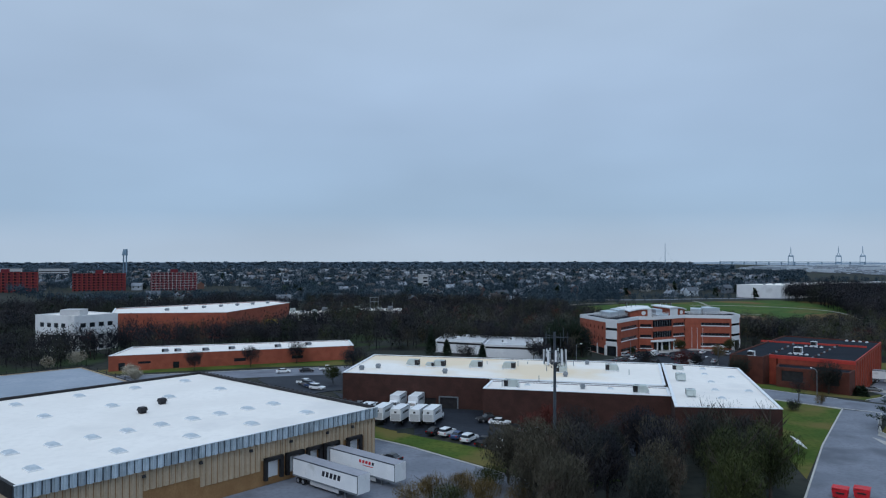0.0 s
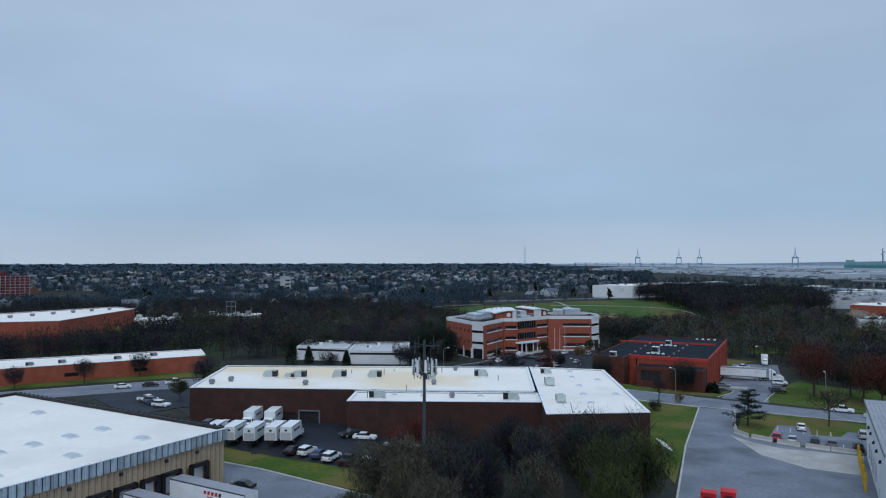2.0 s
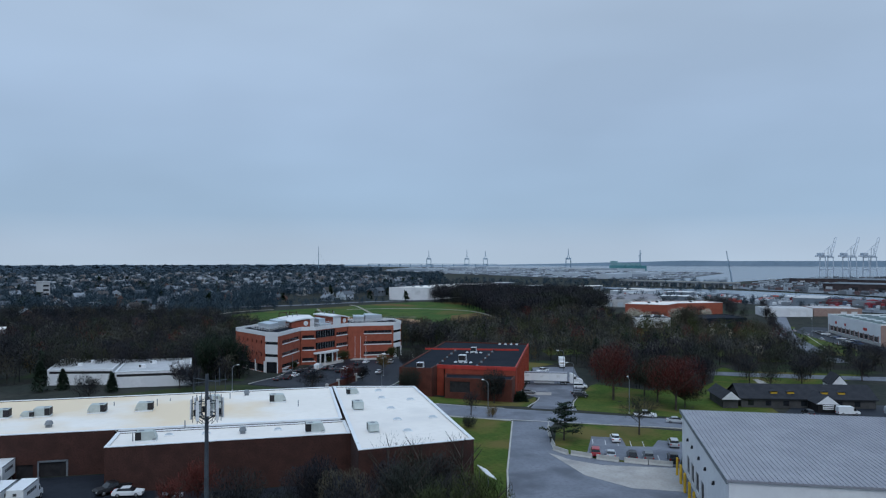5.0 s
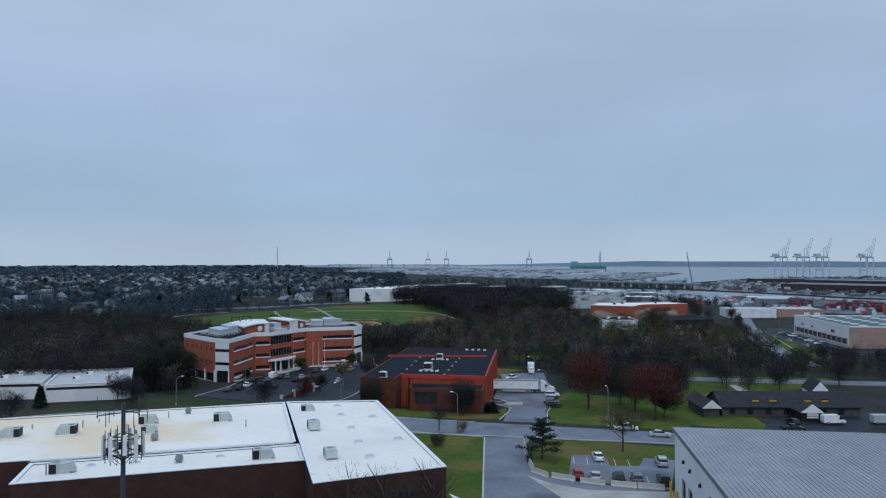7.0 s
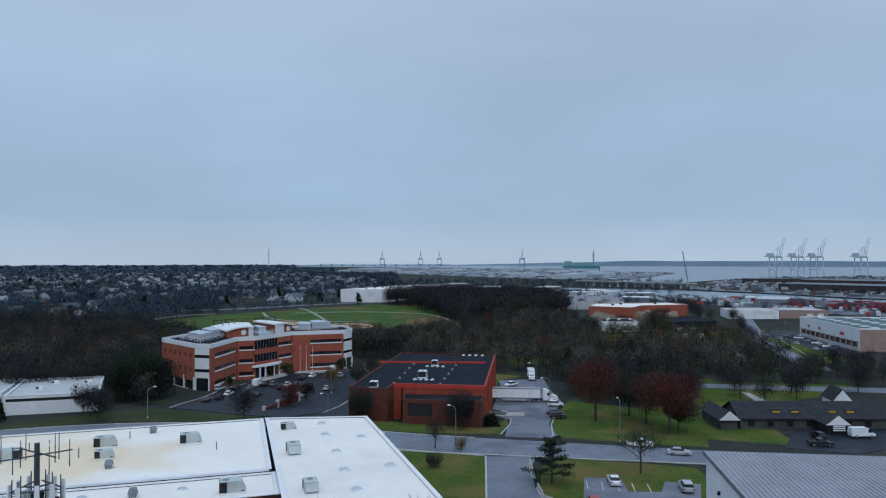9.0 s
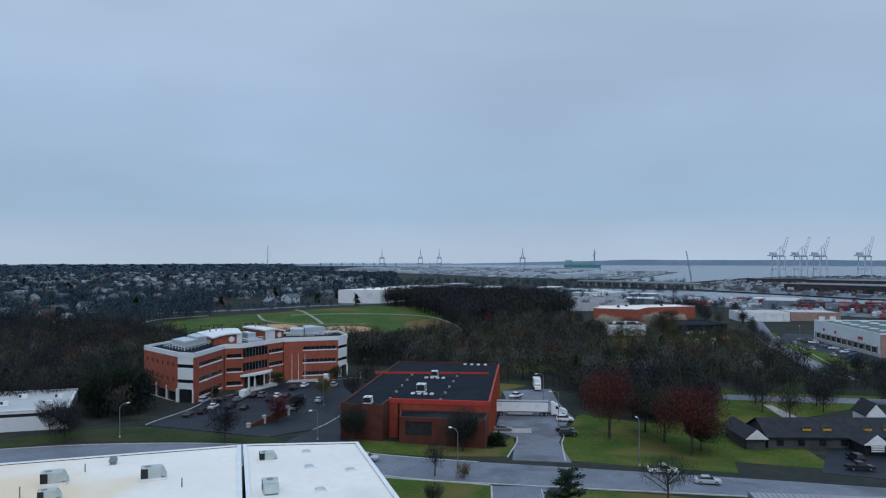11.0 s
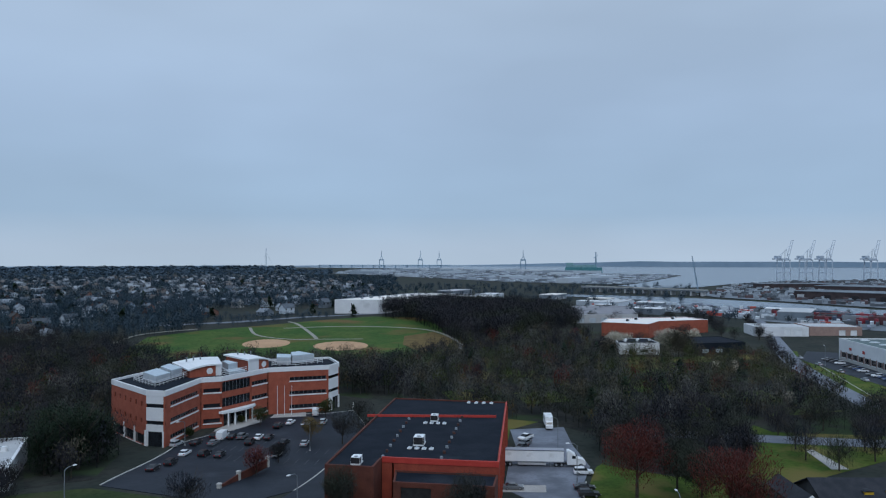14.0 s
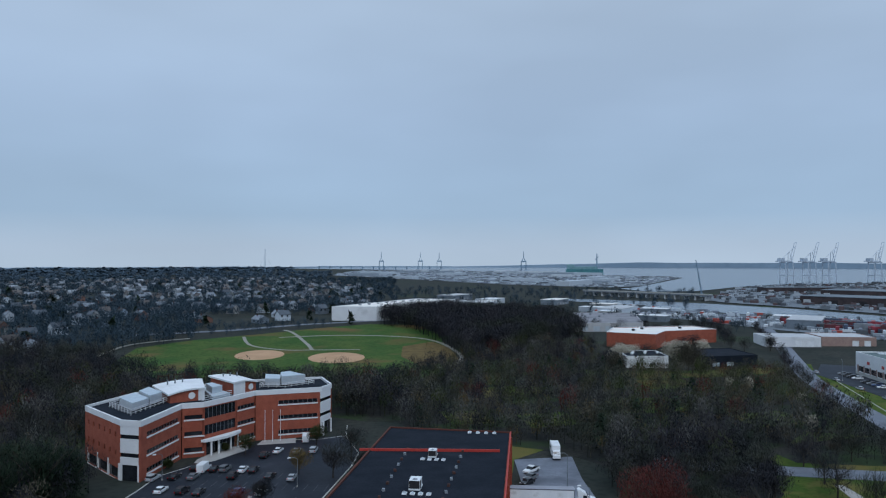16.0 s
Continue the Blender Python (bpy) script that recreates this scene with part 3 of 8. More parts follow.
def skylight(m, parent_name="roof_skylight", lx=1.5, ly=2.6, label="low milky dome skylight with white kerb on the roof", group="roof skylights"):
    ob = thing(parent_name, m, label, "skylight", group)
    shared("curb", "sky_curb%.1f" % lx, lambda bm: box(bm, -lx / 2, lx / 2, -ly / 2, ly / 2, 0, 0.22), WHITE_METAL, ob)
    shared("dome", "sky_dome%.1f" % lx, lambda bm: box(bm, -lx / 2 + 0.1, lx / 2 - 0.1, -ly / 2 + 0.1, ly / 2 - 0.1, 0.224, 0.5, None, (0.35, 0.35, 0.4, 0.4)), DOME, ob)
    return ob


def ac_unit(m, s=1.0, mat=None, label="greenish grey rooftop air handler with black louvre end"):
    ob = thing("rooftop_unit", m, label, "air conditioner", "rooftop units")
    mat = mat or AC_GREY
    shared("curb", "ac_curb%.1f" % s, lambda bm: box(bm, -1.7 * s, 1.7 * s, -1.05 * s, 1.05 * s, 0, 0.25), WHITE_METAL, ob)
    shared("casing", "ac_case%.1f" % s, lambda bm: box(bm, -1.6 * s, 1.1 * s, -1 * s, 1 * s, 0.254, 1.75 * s, None, (0, 0.0, 0, 0)), mat, ob)
    shared("hood", "ac_hood%.1f" % s, lambda bm: box(bm, 1.1 * s + 0.004, 1.75 * s, -0.9 * s, 0.9 * s, 0.5, 1.6 * s, None, (0, 0.5 * s, 0, 0)), mat, ob)
    shared("louvre", "ac_louv%.1f" % s, lambda bm: [box(bm, -1.68 * s, -1.604 * s, -0.95 * s, 0.95 * s, 0.35, 1.7 * s)] + [box(bm, -1.6 * s, -0.7 * s, y0 * s, (y0 + 0.05) * s, 0.35, 1.68 * s) for y0 in (-1.06, 1.01)], BLACK_TRIM, ob)
    shared("fan", "ac_fan%.1f" % s, lambda bm: tube(bm, (-0.8 * s, 0, 1.754 * s), (-0.8 * s, 0, 1.8 * s), 0.5 * s, 0.48 * s, 12), STEEL, ob)
    return ob


def vent_box(m, s=0.9, mat=None):
    ob = thing("roof_vent", m, "small dark metal roof exhaust vent", "vent", "roof vents")
    shared("curb", "vent_curb%.1f" % s, lambda bm: box(bm, -s / 2, s / 2, -s / 2, s / 2, 0, 0.5), mat or STEEL, ob)
    shared("cowl", "vent_cowl%.1f" % s, lambda bm: box(bm, -s * 0.7, s * 0.7, -s * 0.7, s * 0.7, 0.504, 1.15, None, (0.2, 0.2, 0.2, 0.2)), mat or STEEL, ob)
    return ob


A1 = (-0.655, -0.756)
G1 = grid((-13.1, 138.7), A1)          # x: 0..63 along the docks, y: 0..-63 into the building
wh = thing("tan_warehouse", pose(0, 0, 0), "tan ribbed metal warehouse with white roof and grey fascia", "warehouse")


def at(g, x, y):
    v = g @ Vector((x, y, 0))
    return (v.x, v.y)


docks = [(4.4, 7.0, 1.1, 4.0), (9.9, 12.5, 1.1, 4.0), (14.0, 16.2, 1.1, 4.0), (18.0, 20.6, 1.1, 4.0), (22.4, 25.0, 1.1, 4.0)]
front = [(63 - b, 63 - a, c, d) for a, b, c, d in docks]
W1P = [at(G1, 63, 0), at(G1, 0, 0), at(G1, 0, -63), at(G1, 63, -63)]
facade(wh, W1P[0], W1P[1], 0, 7.2, OCHRE_DARK, front, 0.35, glass=WHITE_METAL, pane="dock_door")
for i in (1, 2, 3):
    facade(wh, W1P[i], W1P[(i + 1) % 4], 0, 7.2, TAN, th=0.35, ends=(0.36, 0.36))
bm = bmesh.new()
prism(bm, inset(W1P, 0.45), 8.3, 8.75)
part("roof", bm, MEMBRANE, wh)
for i in range(63):                      # ribbed wall sheets and fascia sheets on the dock side
    low = 4.2 if any(a - 1.0 < i + 0.5 < b + 1.0 for a, b, _, _ in docks) or 36 < i < 46 else (0.05 if i < 4 or i > 62 else 2.6)
    ob = shared("wall_panel", "panel%.1f" % low, lambda bm: [box(bm, 0.07, 0.93, -0.05, -0.004, low, 7.15), box(bm, 0.3, 0.7, -0.16, -0.054, low, 7.15, None, (0.02, 0.02, 0, 0))], TAN, wh,
                wall_frame(W1P[0], W1P[1]) @ pose(62 - i, 0, 0))
for i in range(57):
    shared("fascia_panel", "fascia", lambda bm: (box(bm, 0.05, 0.96, -0.52, -0.38, 7.2, 9.08), box(bm, 0.3, 0.68, -0.7, -0.524, 7.2, 9.08, None, (0.04, 0.04, 0, 0))), FASCIA, wh,
           wall_frame(W1P[0], W1P[1]) @ pose(i * 1.112, 0, 0))
bm = bmesh.new()
for i, dz in ((1, 0.35), (2, 0.35), (3, 0.1)):
    box(bm, 0, 63, -0.1, 0.4, 7.21, 8.95 + dz, wall_frame(W1P[i], W1P[(i + 1) % 4]))
part("parapet", bm, BLACK_TRIM, wh, "black parapet edge")
bm = bmesh.new()
box(bm, 0, 63, -0.36, 0.44, 7.21, 8.98, wall_frame(W1P[0], W1P[1]))
part("fascia_frame", bm, DARK_STEEL, wh, "dark blue-grey fascia backing")
bm = bmesh.new()
box(bm, -0.05, 63.05, -0.7, -0.3, 9.084, 9.2, wall_frame(W1P[0], W1P[1]))
part("fascia_cap", bm, WHITE_METAL, wh)
for i in range(40):
    shared("parapet_clip", "clip", lambda bm: box(bm, 0, 0.5, -0.35, -0.104, 8.4, 9.45), BLACK_TRIM, wh, wall_frame(W1P[1], W1P[2]) @ pose(0.8 + i * 1.55, 0, 0))
for a, b, c, d in docks:
    bm = bmesh.new()
    m = wall_frame(W1P[0], W1P[1])
    for x0, x1, z0, z1 in ((63 - b - 0.55, 63 - b, 0.9, 4.6), (63 - a, 63 - a + 0.55, 0.9, 4.6), (63 - b - 0.55, 63 - a + 0.55, d, 4.6)):
        box(bm, x0, x1, -0.75, -0.14, z0, z1, m)
    part("dock_seal", bm, BLACK_TRIM, wh, "black padded dock seal")
for u in (6, 12, 20, 28, 37, 46):
    shared("wall_lamp", "walllamp", lambda bm: box(bm, -0.25, 0.25, -0.55, -0.135, 6.2, 6.6, None, (0, 0, 0.2, 0)), BLACK_TRIM, wh, wall_frame(W1P[0], W1P[1]) @ pose(63 - u, 0, 0))
for j, us_ in ((-6.7, (11.2, 23.2, 34.6, 46.5, 58.3)), (-18.0, (10.5, 16.4, 22.4, 27.9, 33.8, 39.7, 45.5, 51.5, 57.5)), (-40.3, (8.5, 20.4, 32.2, 44.5, 56.6)), (-55.5, (8.3, 20.2, 32.2, 44.2, 56.2))):
    for u in us_:
        p = at(G1, u, j)
        skylight(pose(p[0], p[1], 8.75, 0, 0, 49), lx=1.9, ly=2.5)
for p in ((-56.2, 134.7), (-55.8, 143.1)):
    vent_box(pose(p[0], p[1], 8.75, 0, 0, 49), 1.1, BLACK_TRIM)
# lower grey annex with a rail round its roof
ANX = [(-92, 149.4), (-71.6, 169.8), (-71.0, 172), (-101.5, 202), (-150, 155), (-120, 122)]
ax = thing("grey_annex", pose(0, 0, 0), "lower grey-roofed annex with black roof rail", "warehouse")
block(ax, ANX, 0, 7, TAN, GREY_ROOF, 0.15)
rail = [ANX[2], ANX[3], ANX[4]]
for a, b in zip(rail, rail[1:]):
    n = int(math.hypot(b[0] - a[0], b[1] - a[1]) / 6)
    for i in range(n + 1):
        shared("rail_post", "railpost", lambda bm: tube(bm, (0, 0, 6.9), (0, 0, 8.1), 0.12, 0.12, 6), BLACK_TRIM, ax, pose(a[0] + (b[0] - a[0]) * i / n, a[1] + (b[1] - a[1]) * i / n, 0))
    bm = bmesh.new()
    tube(bm, (*a, 7.7), (*b, 7.7), 0.06)
    tube(bm, (*a, 7.2), (*b, 7.2), 0.12)
    part("rail", bm, BLACK_TRIM, ax)

# ---- brown brick warehouse ----
bw = thing("brick_warehouse", pose(0, 0, 0), "long dark brown brick warehouse with weathered white roof", "warehouse")
LEFT = [(-25.2, 181.0), (11.4, 171.9), (11.8, 171.8), (50.2, 162.6), (59.0, 195.9), (-20.5, 213.8)]
MIDB = [(9.0, 161.2), (48.2, 152.2), (50.6, 162.1), (11.5, 171.4)]
RIGHT = [(44.8, 139.0), (64.5, 136.8), (76.8, 187.2), (59.4, 195.6)]
# black panes fill the dock openings in place of their dark inside
block(bw, [LEFT[0], LEFT[1], LEFT[3], LEFT[4], LEFT[5]], 0, 8.9, BROWN_BRICK, MEMBRANE_B, 0.12, {0: [(21.5, 24.2, 0.05, 3.6), (25.2, 29.5, 0.05, 3.9)]}, BLACK_TRIM, cap=WHITE_METAL)
block(bw, MIDB, 0, 8.5, BROWN_BRICK, MEMBRANE, 0.12, cap=WHITE_METAL)
block(bw, RIGHT, 0, 9.0, BROWN_BRICK, MEMBRANE, 0.12, cap=WHITE_METAL)
bm = bmesh.new()
m = wall_frame(LEFT[0], LEFT[1])
for x0, x1, z0, z1 in ((24.9, 25.2, 0, 4.2), (29.5, 29.8, 0, 4.2), (24.9, 29.8, 3.9, 4.2)):
    box(bm, x0, x1, -0.12, -0.004, z0, z1, m)
part("dock_frame", bm, STEEL, bw)
bm = bmesh.new()
tube(bm, (11.6, 171.35, 8.72), (50.4, 162.05, 8.72), 0.07)
part("roof_pipe", bm, BLACK_TRIM, bw, "dark pipe along the roof step")
bm = bmesh.new()
box(bm, 0.2, 39.6, -0.72, -0.02, 8.1, 8.66, wall_frame(LEFT[1], LEFT[3]))
box(bm, 0.2, 39.6, -0.14, -0.02, 8.664, 9.0, wall_frame(LEFT[1], LEFT[3]))
part("flashing", bm, WHITE_METAL, bw, "white sheet flashing along the roof step")
for (x, y, rz, s, flip) in ((8.7, 190, -13, 1.0, 1), (17.2, 187.8, -13, 1.0, 1), (30.8, 189, -13, 1.0, 0), (29.9, 181.4, -13, 0.8, 0), (43.3, 184.3, -13, 1.0, 0), (43.0, 156.5, -13, 1.0, 0), (15.6, 163.6, -13, 1.0, 0),
                            (60.4, 185, -13, 0.8, 0), (55.8, 169, 77, 1.0, 1), (51.6, 150, 77, 0.9, 1), (-8, 193, -13, 1.0, 1), (-3.4, 191, -13, 0.7, 1), (-1.0, 191.3, -13, 1.0, 1)):
    z = 8.38 if (x, y) in ((43.0, 156.5), (15.6, 163.6)) else 8.8
    ac_unit(pose(x, y, z, 0, 0, rz + 180 * flip), s)
for x, y, z in ((31.3, 161.4, 8.38), (29.9, 175.8, 8.78), (39.1, 195.4, 8.78), (0.5, 180.5, 8.78), (-17, 189, 8.78), (-21, 186, 8.78)):
    vent_box(pose(x, y, z, 0, 0, -13), 0.9)
for x, y in ((67.1, 186.0), (64.5, 177.6), (62.0, 166.5), (59.1, 156.5), (57.1, 147.4), (65.9, 155.2), (69.3, 173.0)):
    skylight(pose(x, y, 8.88, 0, 0, -13), lx=1.6, ly=1.3, label="flat milky skylight on the white roof")
for x, y in ((19.4, 165.5), (25.4, 163.7), (37.4, 160.8)):
    skylight(pose(x, y, 8.38, 0, 0, -13), lx=1.5, ly=0.9, label="flat milky skylight on the white roof")
bm = bmesh.new()
for x, y, h in ((20, 192, 1.4), (26.5, 184, 1.6), (12, 196, 0.8), (23, 196, 0.6), (35, 193, 1.2), (46, 178, 1.3), (13.5, 164.5, 1.0), (22.5, 168.8, 1.3)):
    tube(bm, (x, y, 8.3), (x, y, 8.8 + h), 0.09)
part("vent_pipe", bm, STEEL, bw)
ob = thing("leaning_awning", pose(66.5, 141.5, 0, 0, 0, 76), "white metal awning over a side stair", "awning")
bm = bmesh.new()
box(bm, -3, 3, -1.6, 0.4, 3.0, 3.12, pose(0, -1.0, -0.6, 28, 0, 0))
part("sheet", bm, WHITE_METAL, ob)
bm = bmesh.new()
for x in (-2.8, 2.8):
    tube(bm, (x, -2.4, 0), (x, -2.4, 1.9), 0.06)
part("post", bm, STEEL, ob)

# ---- grey seamed roof warehouse ----
gw = thing("grey_roof_warehouse", pose(0, 0, 0), "white-walled warehouse with grey standing seam roof", "warehouse")
RP = [(80.0, 97.3), (121.0, 65.4), (147.6, 99.6), (106.6, 131.5)]
facade(gw, RP[3], RP[0], 0, 10.6, WHITE_WALL, [(6, 9, 1.0, 4.2), (11, 14, 1.0, 4.2), (16, 19, 1.0, 4.2), (21, 24, 1.0, 4.2), (29, 30.2, 0.1, 2.3)], 0.35, glass=BLACK_TRIM, pane="dock_door")
for i in range(3):
    facade(gw, RP[i], RP[i + 1], 0, 10.6, WHITE_WALL, th=0.35, ends=(0.36, 0.36))
bm = bmesh.new()
G4 = wall_frame(RP[3], RP[0])
RL = math.hypot(RP[0][0] - RP[3][0], RP[0][1] - RP[3][1])
box(bm, -0.3, RL + 0.3, -0.3, 52.3, 10.62, 10.9, G4)
part("roof", bm, SEAM_METAL, gw)
for i in range(79):
    shared("roof_seam", "seam", lambda bm: box(bm, -0.28, RL + 0.28, -0.06, 0.06, 10.904, 10.99), SEAM_METAL, gw, G4 @ pose(0, i * 0.66 + 0.3, 0))
bm = bmesh.new()
box(bm, -0.42, RL + 0.42, -0.42, -0.304, 10.35, 11.0, G4)
part("gutter", bm, STEEL, gw, "dark metal eaves gutter")
for u in (8, 13, 20, 26, 33):
    shared("wall_lamp", "rlamp", lambda bm: box(bm, -0.2, 0.2, -0.4, -0.004, 7.0, 7.5, None, (0, 0, 0.15, 0)), BLACK_TRIM, gw, G4 @ pose(u, 0, 0))
for u in (5.2, 9.8, 10.4, 14.8, 15.2, 19.8, 20.3, 24.8):
    b = thing("dock_bollard", G4 @ pose(u, -1.6, 0), "yellow painted steel bollard at the dock", "bollard", "dock bollards")
    shared("post", "bollard", lambda bm: tube(bm, (0, 0, 0), (0, 0, 3.2), 0.22, 0.22, 8), YELLOW, b)
    shared("cap", "bollcap", lambda bm: tube(bm, (0, 0, 3.204), (0, 0, 3.35), 0.22, 0.1, 8), YELLOW, b)

# ---- red industrial building with black roof ----
rb = thing("red_building", pose(0, 0, 0), "single-storey red brick building with black roof", "warehouse")
rz0 = -6.0
main = [(105.2, 226.4), (121.9, 212.6), (159.3, 261.6), (134.4, 283.4), (91.3, 229.4), (98.9, 222.8), (103.4, 228.2)]
for i in range(7):
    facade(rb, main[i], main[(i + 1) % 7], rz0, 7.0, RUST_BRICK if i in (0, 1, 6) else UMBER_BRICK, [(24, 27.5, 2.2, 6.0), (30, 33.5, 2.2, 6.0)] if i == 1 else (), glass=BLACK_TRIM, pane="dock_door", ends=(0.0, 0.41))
bm = bmesh.new()
prism(bm, inset(main, 0.41), 6.3, 6.65)
part("roof", bm, BLACK_ROOF, rb)
for i in (0, 6):
    bm = bmesh.new()
    box(bm, 0, math.hypot(main[(i + 1) % 7][0] - main[i][0], main[(i + 1) % 7][1] - main[i][1]), -0.12, 0.3, 6.0, 7.12, wall_frame(main[i], main[(i + 1) % 7]))
    part("coping", bm, RED_METAL, rb, "red painted coping")
bm = bmesh.new()
box(bm, 0, 61.4, -0.06, 0.2, 7.004, 7.1, wall_frame(main[1], main[2]))
part("coping", bm, RED_METAL, rb)
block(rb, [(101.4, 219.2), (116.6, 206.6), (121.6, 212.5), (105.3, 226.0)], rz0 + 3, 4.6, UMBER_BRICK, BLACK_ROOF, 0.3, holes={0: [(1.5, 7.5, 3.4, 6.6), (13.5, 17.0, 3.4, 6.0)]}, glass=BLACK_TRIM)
bm = bmesh.new()
m = wall_frame((122.8, 262.6), (149.2, 245.6), 6.65)
box(bm, -6.2, 27.4, -0.15, 0.15, 0, 0.6, m)
part("fire_wall", bm, RED_METAL, rb, "red parapet across the roof")
for x, y, s in ((97.6, 227.8, 0.9), (115.8, 234.6, 1.1), (130.4, 253, 0.9)):
    ac_unit(pose(x, y, 6.66, 0, 0, 52), s, WHITE_METAL, "white rooftop air handler on the black roof")
for cx, cy in ((113.6, 231.2), (128.4, 250.4), (118.5, 235.2)):
    for k in range(4 if cx != 118.5 else 1):
        skylight(pose(cx + 1.25 * k - 1.5, cy - 1.0 * k + 1.2, 6.66, 0, 0, 52), lx=1.3, ly=0.9, label="small white dome skylight on the black roof")
for k in range(4):
    skylight(pose(150 + 1.7 * k, 267.4 - 1.35 * k, 6.66, 0, 0, 52), lx=1.5, ly=1.5, label="white dome skylight on the black roof")
for line in (((104, 229), (128, 261)), ((114, 222), (138, 252))):
    for k in range(10):
        t = k / 9
        x, y = (line[0][i] + (line[1][i] - line[0][i]) * t + 0 for i in (0, 1))
        v = thing("roof_support_block", pose(x, y, 6.66, 0, 0, 52 + 10 * (k % 3)), "rusty pipe support block on the roof", "roof block", "roof blocks")
        shared("block", "rblock", lambda bm: box(bm, -0.5, 0.5, -0.3, 0.3, 0, 0.45, None, (0.1, 0.1, 0.05, 0.05)), BROWN_BRICK if k % 2 else STEEL, v)
for k in range(12):
    shared("pilaster", "pilaster", lambda bm: box(bm, -0.25, 0.25, -0.3, -0.004, 0, 12.4), RUST_BRICK, rb, wall_frame(main[1], main[2], rz0) @ pose(3 + k * 5.0, 0, 0))


# ---- brick office with white bands ----
of = thing("office_building", pose(0, 0, 0), "three-storey red brick office with white bands and ribbon windows", "office building")
OP = [(63.5, 333), (69.7, 308.3), (73.9, 304), (87.5, 321.8), (93.4, 320.8), (104.4, 327), (111.3, 331), (131.3, 326.5), (136.6, 331), (139, 346), (110, 354), (78, 347)]
OZ, OT = -4.4, 11.4
BANDS = ((11.1, 12.3), (6.4, 7.6), (1.7, 3.0))


def width(p, q):
    return math.hypot(q[0] - p[0], q[1] - p[1])


def ribbon_windows(u0, u1, bands=BANDS):
    return [(u0, u1, a, b) for a, b in bands]


for i in range(len(OP)):
    p, q = OP[i], OP[(i + 1) % len(OP)]
    w = width(p, q)
    if i == 0:
        holes = [(2.2 + 3.9 * k, 3.3 + 3.9 * k, a, a + 1.4) for k in range(6) for a in (10.9, 6.2)] + [(2, w - 1, 0.3, 3.2)]
        mat_ = RED_BRICK
    elif i in (1, 7):
        # dark ground-floor pane stands in for the shaded open undercut behind the columns
        holes, mat_ = [(0.0, w, 11.0, 12.1), (0.0, w, 6.3, 7.4), (0.5, w - 0.5, 0.1, 4.4)], WHITE_WALL
    elif i == 2:
        holes, mat_ = ribbon_windows(3.2, w - 2.2), RED_BRICK
    elif i == 3:
        holes, mat_ = ribbon_windows(0.6, w - 0.1), RED_BRICK
    elif i == 4:
        holes, mat_ = [(0.2, w - 0.2, 10.9, 14.0), (0.2, w - 0.2, 6.2, 9.0), (0.8, w - 0.8, 0.1, 4.2)], RED_BRICK
    elif i == 5:
        holes, mat_ = ribbon_windows(0.3, w - 0.5), RED_BRICK
    elif i == 6:
        holes, mat_ = ribbon_windows(7.0, w - 1.2), RED_BRICK
    else:
        holes, mat_ = ribbon_windows(2.0, w - 2.0), RED_BRICK
    facade(of, p, q, OZ, OT - 1.3, mat_, holes, 0.45, glass=GLASS, frame_mat=STEEL if i in (2, 4, 5, 6) else None, ends=(0.0, 0.46))
    m = wall_frame(p, q, OZ)
    for u0, u1, a, b in holes:
        if mat_ is RED_BRICK and u1 - u0 > 2.5 and i != 4:
            bm = bmesh.new()
            box(bm, u0 - 0.15, u1 + 0.15, -0.18, -0.004, a - 0.42, a - 0.03, m)
            part("sill", bm, WHITE_WALL, of, "white sill band")
    bm = bmesh.new()
    box(bm, 0, w, -0.1, 0.42, 14.304, 15.8, m)
    part("parapet_band", bm, WHITE_WALL, of, "white parapet band")
bm = bmesh.new()
prism(bm, inset(OP, 0.5), OT - 1.0, OT - 0.7)
part("roof", bm, BLACK_ROOF, of)
ROOF = OT - 0.7
for x, y in ((64.3, 331), (66.0, 323.5), (67.8, 316), (69.6, 308.9), (73.6, 304.5), (132.2, 326.9), (136.2, 330.4)):
    shared("column", "offcol", lambda bm: tube(bm, (0, 0, OZ), (0, 0, OZ + 4.6), 0.32, 0.32, 10), WHITE_WALL, of, pose(x, y, 0))
# curved entrance canopy on columns
bm = bmesh.new()
cp = []
m = wall_frame(OP[4], OP[5], OZ)
for k in range(9):
    a = math.pi * k / 8
    cp.append((6.3 - 7.6 * math.cos(a), -0.2 - 2.6 * math.sin(a)))
v = [m @ Vector((x, y, 0)) for x, y in cp]
prism(bm, [(q.x, q.y) for q in v], OZ + 4.5, OZ + 5.2)
part("entrance_canopy", bm, WHITE_WALL, of, "curved white entrance canopy")
for u in (1.2, 4.0, 8.6, 11.4):
    shared("column", "entcol", lambda bm: tube(bm, (0, 0, 0), (0, 0, 4.5), 0.28, 0.28, 10), WHITE_WALL, of, m @ pose(u, -1.7, 0))
bm = bmesh.new()
for u in (5.0, 6.2, 7.4):
    box(bm, u, u + 1.0, -0.35, -0.1, 0.1, 2.6, m)
part("entrance_door", bm, LOUVRE, of, "glazed double entrance doors")


def enclosure(poly, z0, z1, kind="louvre"):
    bm = bmesh.new()
    prism(bm, poly, z0, z1)
    return part("plant_enclosure", bm, LOUVRE, of, "pale blue-grey louvred plant box")


